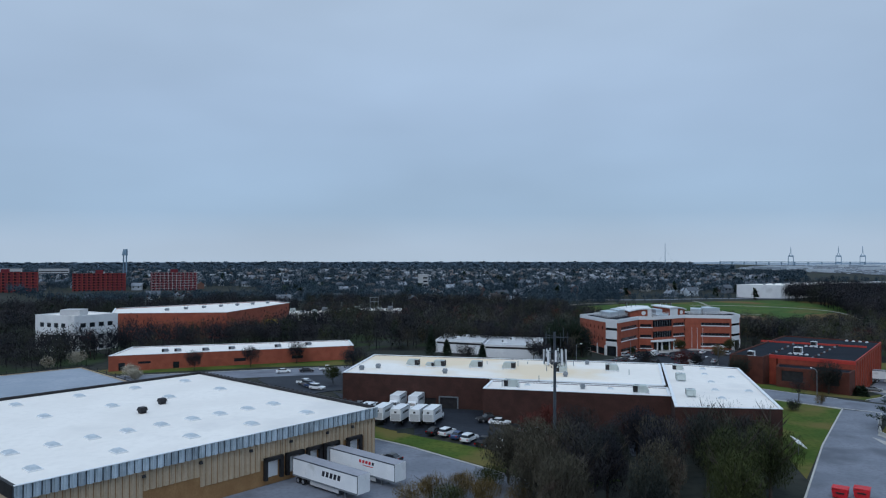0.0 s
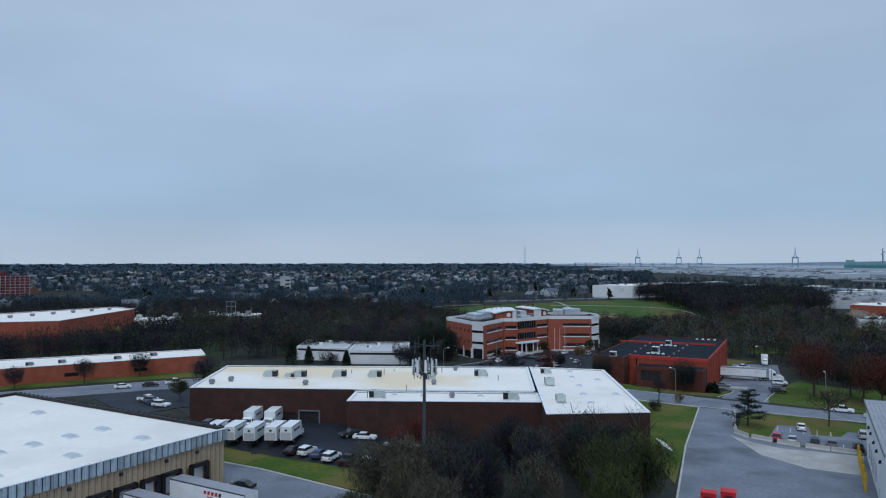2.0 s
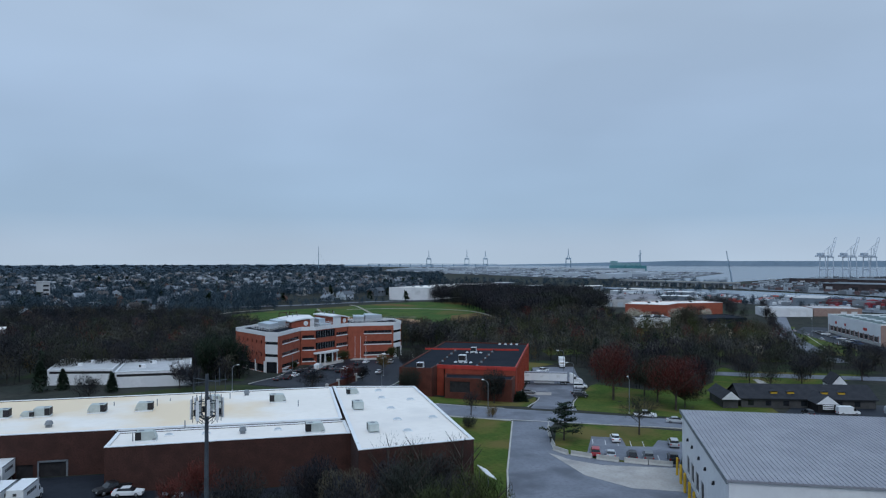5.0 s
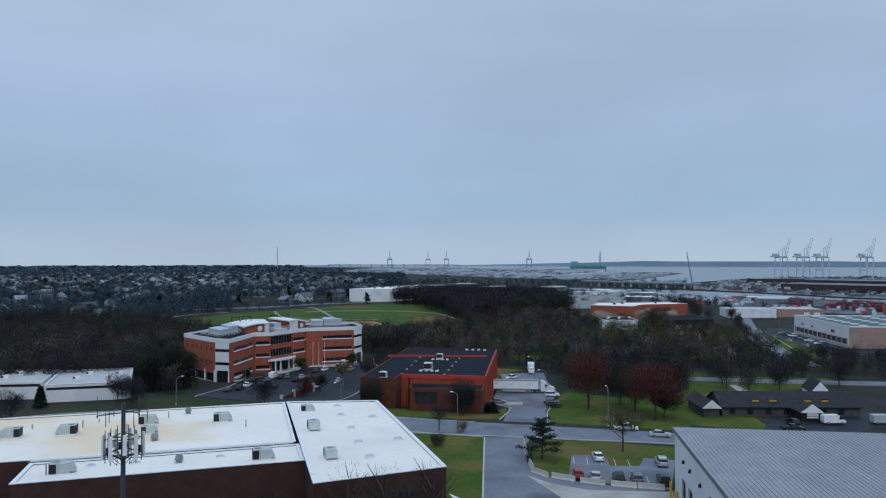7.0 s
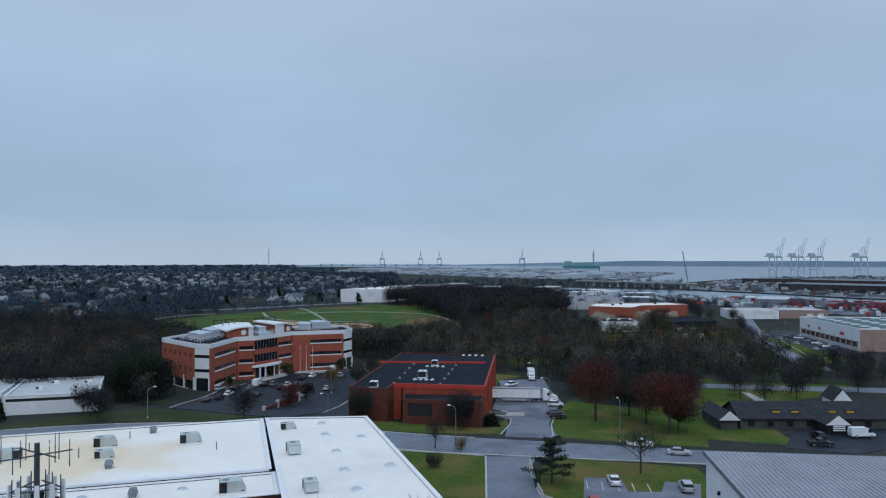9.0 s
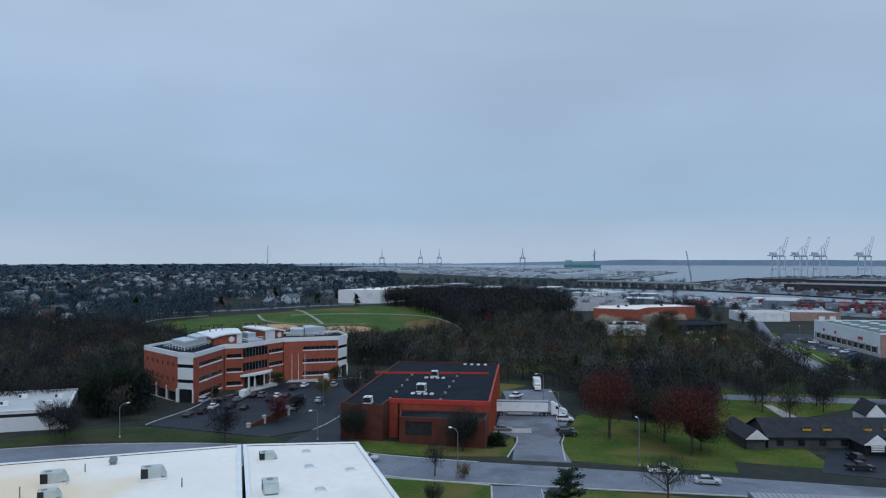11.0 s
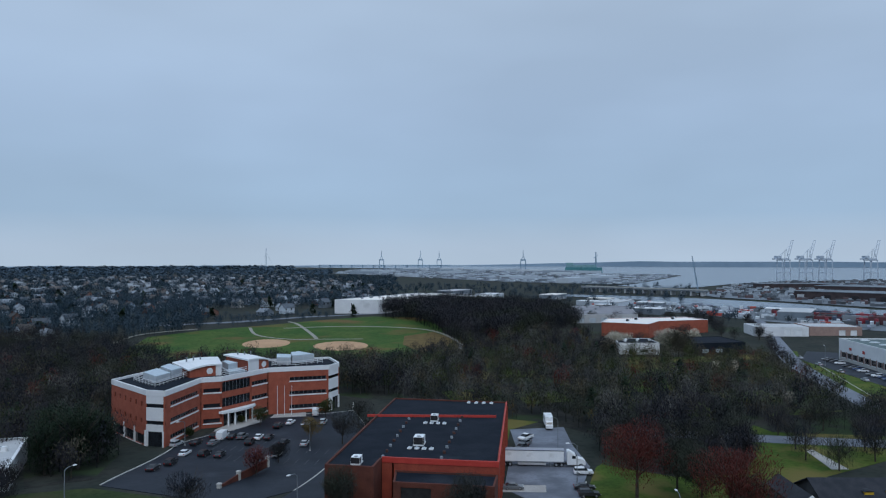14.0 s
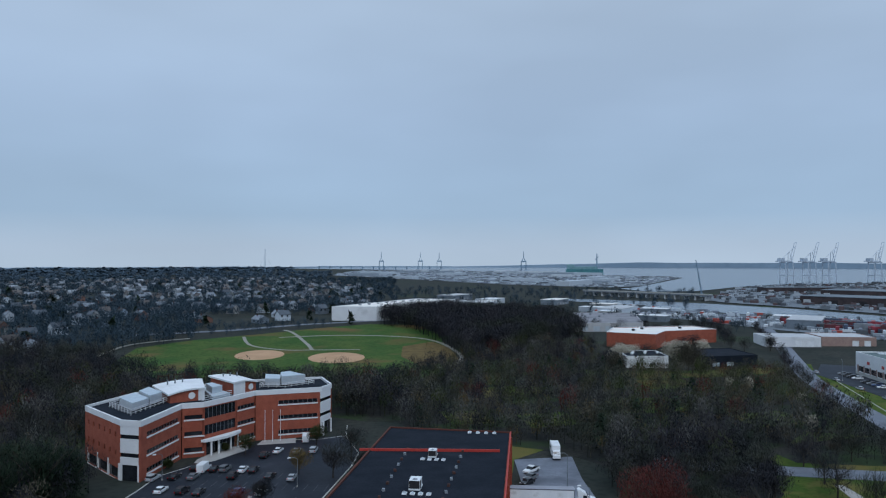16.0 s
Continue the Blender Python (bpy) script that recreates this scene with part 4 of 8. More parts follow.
for q, h in (([(72, 330), (74, 319.5), (79, 325), (77, 336)], 2.6), ([(79.5, 326), (83.5, 330.5), (81.5, 341), (78, 336)], 3.1), ([(117, 340), (121, 337), (124, 345), (120, 349)], 2.8), ([(122, 338), (130, 338), (128, 348), (124.5, 347)], 3.3)):
    e = enclosure(q, ROOF + 0.5, ROOF + h)
    for k in range(5):
        bm = bmesh.new()
        r = inset(q, -0.06)
        for i in range(4):
            j = (i + 1) % 4
            prism(bm, [r[i], r[j], q[j], q[i]], ROOF + 0.6 + k * (h - 0.7) / 5, ROOF + 0.75 + k * (h - 0.7) / 5)
        part("louvre_slat", bm, GREY_WALL, e)
for q in ([(69.5, 331), (73.2, 316), (85, 330), (81, 344)], [(115, 339), (122, 334.5), (133, 337.5), (127, 350)]):
    for i in range(4):
        a, b = q[i], q[(i + 1) % 4]
        n = max(2, int(width(a, b) / 2.2))
        bm = bmesh.new()
        for z in (0.55, 1.1, 1.6):
            tube(bm, (*a, ROOF + z), (*b, ROOF + z), 0.07)
        part("guard_rail", bm, WHITE_WALL, of, "white tubular guard rail")
        for k in range(n):
            shared("rail_post", "gpost", lambda bm: (tube(bm, (0, 0, ROOF), (0, 0, ROOF + 1.65), 0.07)), WHITE_WALL, of, pose(a[0] + (b[0] - a[0]) * k / n, a[1] + (b[1] - a[1]) * k / n, 0))
for q, h, lab in (([(85.2, 327.5), (94.6, 328.3), (97, 343), (83.5, 343)], 3.6, 0), ([(104.8, 331.2), (112.6, 335.2), (110, 346), (101, 346)], 3.8, 1)):
    tops = (h - 0.9, h + 0.1, h + 0.3, h - 0.5) if lab == 0 else (h + 0.2, h - 0.7, h - 0.5, h + 0.4)
    bm = bmesh.new()
    lo_ = [bm.verts.new((*p, ROOF - 0.2)) for p in q]
    hi_ = [bm.verts.new((*p, ROOF + z - 0.3)) for p, z in zip(q, tops)]
    bm.faces.new(hi_)
    for i in range(4):
        bm.faces.new((lo_[i], lo_[(i + 1) % 4], hi_[(i + 1) % 4], hi_[i]))
    pb = part("penthouse", bm, RED_BRICK, of, "brick rooftop penthouse")
    bm = bmesh.new()
    rim_ = inset(q, -0.6)
    steps = 8
    rows_ = []
    for k in range(steps + 1):
        t = k / steps
        bow = 0.55 * math.sin(math.pi * t)
        fr_ = [rim_[0][c] + (rim_[1][c] - rim_[0][c]) * t for c in (0, 1)]
        bk_ = [rim_[3][c] + (rim_[2][c] - rim_[3][c]) * t for c in (0, 1)]
        zf, zb = tops[0] + (tops[1] - tops[0]) * t + bow, tops[3] + (tops[2] - tops[3]) * t + bow
        rows_.append([bm.verts.new((*p, ROOF + z)) for p, z in ((fr_, zf), (bk_, zb), (bk_, zb - 0.5), (fr_, zf - 0.5))])
    for u_, v_ in zip(rows_, rows_[1:]):
        for c in range(4):
            bm.faces.new((u_[c], v_[c], v_[(c + 1) % 4], u_[(c + 1) % 4]))
    bm.faces.new(rows_[0])
    bm.faces.new(rows_[-1][::-1])
    part("penthouse_roof", bm, WHITE_WALL, pb, "white curved penthouse roof")
    bm = bmesh.new()
    wq = width(q[0], q[1])
    box(bm, wq * (0.86 if lab == 0 else -0.05), wq * (1.05 if lab == 0 else 0.46), -0.3, -0.004, -0.2, h - 0.1, wall_frame(q[0], q[1], ROOF))
    part("white_pier", bm, WHITE_WALL, pb, "white plastered end pier")
    bm = bmesh.new()
    m = wall_frame(q[0], q[1], ROOF)
    w = width(q[0], q[1])
    ud = w - 3.2 if lab == 0 else w - 2.2
    tube(bm, m @ Vector((ud, -0.12, 1.6)), m @ Vector((ud, -0.004, 1.6)), 1.0, 1.0, 20)
    part("round_vent", bm, WHITE_WALL, pb, "round white wall disc")
    for k in range(3):
        bm = bmesh.new()
        tube(bm, (q[3][0] + 3 + k * 2.2, q[3][1] - 4, ROOF + h), (q[3][0] + 3 + k * 2.2, q[3][1] - 4, ROOF + h + 1.5), 0.25, 0.2, 8)
        part("flue", bm, STEEL, pb)
bm = bmesh.new()
prism(bm, [(97, 326), (103, 329.5), (100.5, 345), (97.5, 344)], ROOF + 0.004, ROOF + 1.0)
prism(bm, [(98, 331), (101.5, 333), (100, 340), (98, 339)], ROOF + 1.0, ROOF + 3.0)
part("cooling_unit", bm, LOUVRE, of, "grey cooling unit between penthouses")
bm = bmesh.new()
m = wall_frame(OP[4], OP[5], ROOF)
for z in (0.9, 1.5, 2.1):
    tube(bm, m @ Vector((0.5, 1.5, z)), m @ Vector((12, 1.5, z)), 0.08)
part("guard_rail", bm, WHITE_WALL, of)
for x, y in ((87, 349), (92, 350), (104, 350.5), (109, 350)):
    bm = bmesh.new()
    for dx in (-1.6, 1.6):
        tube(bm, (x + dx, y, ROOF), (x + dx, y, ROOF + 5.2), 0.16)
    for z in (1.5, 3.0, 4.8):
        tube(bm, (x - 1.6, y, ROOF + z), (x + 1.6, y, ROOF + z), 0.14)
    part("roof_frame", bm, BROWN_BRICK, of, "dark steel screen frame on the roof")
for x, y in ((113.2, 327.4), (115.4, 326.6), (117.6, 325.8)):
    fp = thing("flagpole", pose(x, y, gz(x, y) + 0.2), "bare white flagpole on the terrace", "flagpole", "flagpoles")
    shared("pole", "fpole", lambda bm: tube(bm, (0, 0, 0), (0, 0, 9.5), 0.09, 0.05, 8), WHITE_METAL, fp)
    shared("finial", "fball", lambda bm: bmesh.ops.create_icosphere(bm, subdivisions=1, radius=0.14, matrix=Matrix.Translation((0, 0, 9.62))), WHITE_METAL, fp)

# ---- other low buildings ----
lo = thing("white_depot", pose(0, 0, 0), "low white depot with flat pale roofs", "depot")
block(lo, [(-3, 287), (15.2, 279), (20, 303), (1, 313)], -0.5, 4.9, WHITE_WALL, GREY_WALL, 0.2, {0: [(0.5, 19.3, 4.0, 4.8)]}, BLACK_TRIM)
block(lo, [(15.5, 272.6), (37, 267), (41, 295), (20.4, 300)], -0.5, 4.8, WHITE_WALL, GREY_WALL, 0.2, {0: [(0.5, 21.6, 3.8, 4.6)]}, BLACK_TRIM, cap=WHITE_METAL)
for x, y in ((6, 292), (10, 298), (24, 280), (28, 288), (33, 276), (36, 284)):
    ac_unit(pose(x, y, 4.61 if x > 15 else 4.71, 0, 0, -10), 0.6, WHITE_METAL, "small white rooftop unit on the depot")
mr = thing("long_red_building", pose(0, 0, 0), "long low red brick building with white roof", "warehouse")
block(mr, [(-110.6, 238), (-33, 266.5), (-37, 284), (-113, 262)], -0.3, 5.1, RED_BRICK, MEMBRANE, 0.15, {0: [(3, 5, 0.4, 3.0), (9, 13, 2.4, 3.2), (20, 22, 0.4, 2.6), (40, 44, 1.6, 2.8), (60, 64, 1.6, 2.8)]}, GLASS, cap=WHITE_METAL)
for x, y in ((-96, 249), (-92, 250), (-83, 252), (-75, 256), (-60, 262), (-50, 268)):
    ac_unit(pose(x, y, 4.96, 0, 0, 20), 0.7, STEEL, "grey rooftop unit on the long white roof")
fr = thing("far_red_warehouse", pose(0, 0, 0), "big red brick warehouse with white roof", "warehouse")
block(fr, [(-152, 330), (-101, 336), (-87, 407), (-101, 424), (-165, 362)], -1, 12, RED_BRICK, MEMBRANE, 0.3, {1: [(30, 33, 1, 6)]}, BLACK_TRIM, cap=WHITE_METAL)
for k in range(7):
    vent_box(pose(-135 + k * 6, 352 + k * 9, 11.7), 1.4)
bm = bmesh.new()
box(bm, 40, 50, -3.0, -0.01, 1.0, 6.0, wall_frame((-101, 336), (-87, 407), -1))
part("loading_porch", bm, YELLOW, fr, "yellow loading porch")
wo = thing("white_office_block", pose(0, 0, 0), "three-storey white office block with square windows", "office building")
wp = [(-166, 293), (-146, 285), (-136, 301), (-157, 312)]
block(wo, wp, -1, 14.5, WHITE_WALL, MEMBRANE, 0.5, {i: [(2.5 + 3.9 * k, 4.9 + 3.9 * k, z, z + 1.8) for k in range(n) for z in (1.5, 5.8, 10.6)] for i, n in ((0, 4), (1, 4))}, GLASS)
bm = bmesh.new()
box(bm, -156, -148, 293, 300, 13.9, 16.4)
part("plant_room", bm, GREY_WALL, wo)
wl = thing("white_side_block", pose(0, 0, 0), "two-storey white block half hidden by trees", "office building")
block(wl, [(-235, 275), (-190, 262), (-180, 280), (-226, 294)], -1, 11, WHITE_WALL, MEMBRANE, 0.4, {0: [(3 + 5 * k, 6.5 + 5 * k, 5.5, 7.5) for k in range(8)]}, GLASS)
# substation among the trees
ss = thing("substation", pose(-66, 442, 0), "pale substation huts with steel posts above the trees", "substation")
for x0, x1, y0, y1, z1 in ((-44, -8, -10, 8, 3.6), (-9, 18, -4, 12, 4.4), (16, 40, -6, 8, 5.2)):
    bm = bmesh.new()
    box(bm, x0, x1, y0, y1, -1, z1)
    hut = part("hut", bm, GREY_WALL, ss)
    bm = bmesh.new()
    box(bm, x0 - 0.3, x1 + 0.3, y0 - 0.3, y1 + 0.3, z1 + 0.004, z1 + 0.5)
    part("hut_roof", bm, MEMBRANE, hut, "pale flat hut roof")
for k in range(12):
    x0 = -40 + k * 6.7
    shared("roof_box", "ssbox%d" % (k % 3), lambda bm: box(bm, -1.6, 1.6, -1.2, 1.2, 0, 1.2 + 0.6 * (k % 3), None, (0.2, 0.2, 0.2, 0.2)), STEEL if k % 2 else AC_GREY, ss, pose(x0, rnd.uniform(-3, 4), 3.9 if k < 5 else 4.7 if k < 8 else 5.5))
for k, (x0, h_) in enumerate(((-12, 9), (-8, 8), (2, 9.5), (14, 8.5), (20, 13), (22.5, 13), (25, 12), (34, 9.5))):
    shared("post", "sspost%.0f" % h_, lambda bm: tube(bm, (0, 0, -1), (0, 0, h_), 0.2, 0.14, 5), STEEL, ss, pose(x0, 13, 0))
bm = bmesh.new()
for z in (9.5, 12.2):
    box(bm, 19.6, 25.4, 12.8, 13.2, z, z + 0.3)
part("gantry_beam", bm, STEEL, ss)
# red slab apartment blocks
for cx, cy, L_, h, lab in ((-470, 772, 62, 23, "dark red"), (-388, 812, 54, 21, "dark red"), (-315, 842, 50, 21.5, "pale-framed red")):
    ap = thing("apartment_block", pose(cx, cy, -1.5, 0, 0, 26), "%s brick slab apartment block with window grid" % lab, "apartment block", "apartment blocks")
    fm = GREY_WALL if lab[0] == "p" else RUST_BRICK
    facade(ap, (-L_ / 2, -7), (L_ / 2, -7), 0, h, CRIMSON_BRICK, [(1.2 + (L_ - 2) / 11 * k, 1.2 + (L_ - 2) / 11 * k + (L_ - 2) / 11 * 0.45, 1.2 + r * h / 7.2, 2.9 + r * h / 7.2) for k in range(11) for r in range(7)], 0.5, glass=GLASS)
    bm = bmesh.new()
    box(bm, -L_ / 2, L_ / 2, -6.49, 7, 0, h - 0.3)
    box(bm, -4, 4, -3, 3, h - 0.3, h + 3.5)
    part("core", bm, CRIMSON_BRICK, ap)
    for r in range(1, 8):
        shared("floor_band", "aptband%d" % L_, lambda bm: box(bm, -L_ / 2, L_ / 2, -7.12, -7.004, 0, 0.3), fm, ap, pose(0, 0, r * h / 7.2 - 0.15))
    for k in range(12):
        shared("pier", "aptpier%.0f" % h, lambda bm: box(bm, -0.16, 0.16, -7.2, -7.124, 0, h), fm, ap, pose(-L_ / 2 + 0.4 + (L_ - 0.8) * k / 11, 0, 0))
# far white warehouse
fw = thing("white_far_warehouse", pose(0, 0, 0), "long white warehouse beyond the park", "warehouse")
block(fw, [(285, 698), (318, 676), (440, 742), (410, 772)], -1.5, 11.2, WHITE_WALL, MEMBRANE, 0.4, {1: [(10 + 14 * k, 13 + 14 * k, 1, 5) for k in range(8)]}, GREY_WALL)
for k in range(9):
    vent_box(pose(315 + k * 12, 705 + k * 6, 10.8), 1.8)
# orange block, hut, dark shop, sheds
og = thing("orange_warehouse", pose(0, 0, 0), "orange-red warehouse with white roof", "warehouse")
block(og, [(370, 447), (386, 421), (408, 433), (446, 424), (452, 448), (396, 468)], -3, 6.2, RED_BRICK, MEMBRANE, 0.3, cap=WHITE_METAL)
for x, y in ((392, 445), (405, 450), (430, 440)):
    ac_unit(pose(x, y, 5.9, 0, 0, 20), 0.9, WHITE_METAL, "white rooftop unit on the orange warehouse")
hu = thing("white_hut", pose(0, 0, 0), "low white workshop with dark flat roof", "workshop")
block(hu, [(316, 376), (334, 364.5), (346, 384), (329, 395)], -3.2, 3.0, WHITE_WALL, BLACK_ROOF, 0.2, {0: [(5, 7, 0.2, 2.6), (12, 15, 1.2, 2.6)]}, GLASS)
for k in range(5):
    vent_box(pose(324 + k * 3.6, 380 + (k % 2) * 4 - k, 2.8), 0.9, WHITE_METAL)
ds = thing("dark_shop", pose(0, 0, 0), "low dark green shop with flat black roof", "shop")
block(ds, [(352, 356), (380, 346), (392, 372), (366, 384)], -3.2, 2.6, BLACK_ROOF, BLACK_ROOF, 0.2, {0: [(4, 8, 0.4, 2.4), (12, 16, 0.4, 2.4)]}, LOUVRE)
for nm, poly, wm, lab in (("white_shed", [(452, 392), (478, 371.5), (491, 389.5), (465, 410)], WHITE_WALL, "white metal shed with pale roof"), ("pink_shed", [(482, 373.5), (507, 353.5), (523, 375), (498, 395)], PINK_WALL, "pinkish block shed with roller doors")):
    sh = thing(nm, pose(0, 0, 0), lab, "shed")
    block(sh, poly, -2.5, 3.9, wm, GREY_WALL, 0.2, {0: [(18, 22, 0.1, 4.2), (25, 29, 0.1, 4.2)]}, WHITE_METAL)
lp = thing("pale_depot", pose(0, 0, 0), "long pale flat-roofed depot behind the orange warehouse", "depot")
block(lp, [(398, 524), (452, 494), (520, 570), (462, 606)], -2, 5.0, GREY_WALL, PALE_ROOF, 0.3, {0: [(6 + 9 * k, 11 + 9 * k, 0.6, 4.4) for k in range(6)]}, LOUVRE)
for k in range(6):
    vent_box(pose(430 + k * 11, 540 + k * 9 - (k % 2) * 14, 4.8), 1.2)
lq = thing("dark_depot", pose(0, 0, 0), "low black-roofed depot beside the pale one", "depot")
block(lq, [(372, 536), (394, 524), (440, 576), (416, 590)], -2, 4.2, GREY_WALL, BLACK_ROOF, 0.3, {0: [(4, 9, 0.4, 3.6), (13, 18, 0.4, 3.6)]}, LOUVRE)
# shop parade
st = thing("shop_parade", pose(0, 0, 0), "long white shop parade with dark skylit roof", "shops")
SP = [(405, 309), (361.2, 250.6), (421.2, 205.6), (465, 264)]
block(st, SP, -4.4, 6.9, WHITE_WALL, surf("green_grey_roof", (0.08, 0.12, 0.12), (0.11, 0.15, 0.15), 0.05, 0.8), 0.5,
      {0: [(3 + 6.2 * k, 7.8 + 6.2 * k, 2.0, 4.7) for k in range(11)], 1: [(6 + 9 * k, 8.5 + 9 * k, 4.8, 6.2) for k in range(6)]}, GLASS, frame_mat=PINK_WALL)
bm = bmesh.new()
for k in range(12):
    box(bm, 2.2 + 6.2 * k, 2.95 + 6.2 * k, -0.25, -0.004, 0, 3.4, wall_frame(SP[0], SP[1], -2.6))
part("brick_pier", bm, PINK_WALL, st)
bm = bmesh.new()
box(bm, 0.1, 72.9, -0.14, -0.004, -1.8, -0.02, wall_frame(SP[0], SP[1], -2.6))
part("plinth", bm, KERB, st)
bm = bmesh.new()
box(bm, 0.1, 74.9, -0.1, -0.004, -1.8, 8.9, wall_frame(SP[1], SP[2], -2.6))
part("side_cladding", bm, PINK_WALL, st, "pinkish block end wall")
bm = bmesh.new()
for u, w_ in ((12, 2.2), (26, 2), (52, 4.5)):
    box(bm, u, u + w_, -0.2, -0.004, 4.6, 6.0, wall_frame(SP[0], SP[1], -2.6))
part("shop_sign", bm, RED_METAL, st, "plain red shop sign bars")
for i in range(7):
    for j in range(4):
        m = wall_frame(SP[0], SP[1], 6.4) @ pose(6 + 10 * i, 10 + 14 * j, 0)
        skylight(m, lx=2.4, ly=4.0, label="white skylight on the shop roof")

# ---- low lodge with dormers ----
lg = thing("lodge", pose(179.0, 179.7, gz(190, 175), 0, 0, -31.5), "low grey lodge with dark shingle roof and yellow dormers", "lodge")


def gable(bm, x0, x1, y0, y1, z0, z1, over=0.4):
    ym = (y0 + y1) / 2
    pts = [(x0 - over, y0 - over, z0), (x1 + over, y0 - over, z0), (x1 + over, ym, z1), (x0 - over, ym, z1), (x0 - over, y1 + over, z0), (x1 + over, y1 + over, z0)]
    a = [bm.verts.new(p) for p in pts]
    b = [bm.verts.new((p[0], p[1], p[2] - 0.22)) for p in pts]
    for q in ((0, 1, 2, 3), (3, 2, 5, 4)):
        bm.faces.new([a[i] for i in q])
        bm.faces.new([b[i] for i in q[::-1]])
    for i, j in ((0, 1), (1, 2), (2, 5), (5, 4), (4, 3), (3, 0)):
        bm.faces.new((a[i], b[i], b[j], a[j]))


def gable_walls(bm, x0, x1, y0, y1, z0, z1, zt):
    profile_pts = [(y0, z0), (y1, z0), (y1, z1), ((y0 + y1) / 2, zt - 0.25), (y0, z1)]
    a = [bm.verts.new((x0, y, z)) for y, z in profile_pts]
    b = [bm.verts.new((x1, y, z)) for y, z in profile_pts]
    bm.faces.new(a)
    bm.faces.new(b[::-1])
    for i in range(5):
        bm.faces.new((a[i], b[i], b[(i + 1) % 5], a[(i + 1) % 5]))


bm = bmesh.new()
gable_walls(bm, 0, 38, 0, 12, -0.4, 2.9, 6.0)
part("wall", bm, LODGE_WALL, lg)
bm = bmesh.new()
gable(bm, 0, 38, 0, 12, 2.8, 6.1, 0.6)
part("roof", bm, SHINGLE, lg)
for x in (9, 13.8, 23.4, 28.2):
    bm = bmesh.new()
    box(bm, x, x + 1.9, 1.6, 4.2, 3.4, 4.5)
    d = part("dormer", bm, YELLOW, lg, "small yellow dormer")
    bm = bmesh.new()
    box(bm, x - 0.2, x + 2.1, 1.4, 4.6, 4.504, 4.75, None, (0.6, 0.6, 0, 0))
    part("dormer_roof", bm, SHINGLE, d)
for k in range(7):
    bm = bmesh.new()
    box(bm, 2 + 5 * k, 3.6 + 5 * k, -0.06, -0.004, 0.7, 2.1)
    part("window", bm, GLASS, lg)
for x0, x1, y0, wm in ((18.4, 24.6, -7, SHINGLE), (-6.2, -0.7, -2, GREY_WALL)):
    bm = bmesh.new()
    r = bmesh.new()
    box(bm, x0 + 0.6, x1 - 0.6, y0 + 0.6, -0.01 if y0 == -7 else 12, -0.4, 2.6)
    part("porch", bm, BLACK_TRIM if y0 == -7 else LODGE_WALL, lg)
    xm = (x0 + x1) / 2
    yb = 5.5 if y0 == -7 else 13
    a = [r.verts.new(p) for p in ((x0, y0, 2.62), (xm, y0, 4.9), (x1, y0, 2.62), (x0, yb, 2.62), (xm, yb, 4.9), (x1, yb, 2.62))]
    for q in ((0, 1, 4, 3), (1, 2, 5, 4), (0, 3, 5, 2), (3, 4, 5)):
        r.faces.new([a[i] for i in q])
    part("porch_roof", r, SHINGLE, lg)
    bm = bmesh.new()
    a = [bm.verts.new(p) for p in ((x0, y0 - 0.1, 2.62), (x1, y0 - 0.1, 2.62), (xm, y0 - 0.1, 4.95))]
    b = [bm.verts.new((v.co.x, y0 - 0.004, v.co.z)) for v in a]
    bm.faces.new(a)
    bm.faces.new(b[::-1])
    for i in range(3):
        bm.faces.new((a[i], b[i], b[(i + 1) % 3], a[(i + 1) % 3]))
    part("gable_end", bm, WHITE_WALL, lg, "white gable end")
bm = bmesh.new()
for k in range(3):
    box(bm, 20.0, 23.0, -7.25, -7.15, 1.2 + 0.5 * k, 1.5 + 0.5 * k)
part("name_board", bm, WHITE_WALL, lg, "white sign board of plain bars")
cp2 = thing("gabled_annex", pose(220.4, 176.9, gz(217, 180), 0, 0, 51), "dark-roofed annex with tall white gable", "lodge")
bm = bmesh.new()
gable_walls(bm, 0, 9, -2.4, 2.4, -0.4, 3.6, 6.7)
part("wall", bm, WHITE_WALL, cp2)
bm = bmesh.new()
gable(bm, 0.5, 9, -2.4, 2.4, 3.5, 6.8, 0.3)
part("roof", bm, SHINGLE, cp2)

# ---- town of small houses ----
# wall and roof colours are pulled toward blue-grey to stand for distance haze
HAZED_WALLS = [surf("clapboard_%s" % n, c, tuple(v * 1.15 for v in c), 0.3, 0.8, fine=0.1, rand=0.15) for n, c in (("white", (0.42, 0.46, 0.5)), ("cream", (0.29, 0.29, 0.28)), ("grey", (0.16, 0.19, 0.22)), ("brick", (0.16, 0.085, 0.065)), ("blue", (0.2, 0.25, 0.31)))]
HAZED_ROOFS = [surf("shingles_%s" % n, c, tuple(v * 1.25 for v in c), 0.3, 0.85, fine=0.2, rand=0.25) for n, c in (("grey", (0.08, 0.092, 0.108)), ("brown", (0.075, 0.066, 0.062)), ("pale", (0.18, 0.2, 0.225)))]


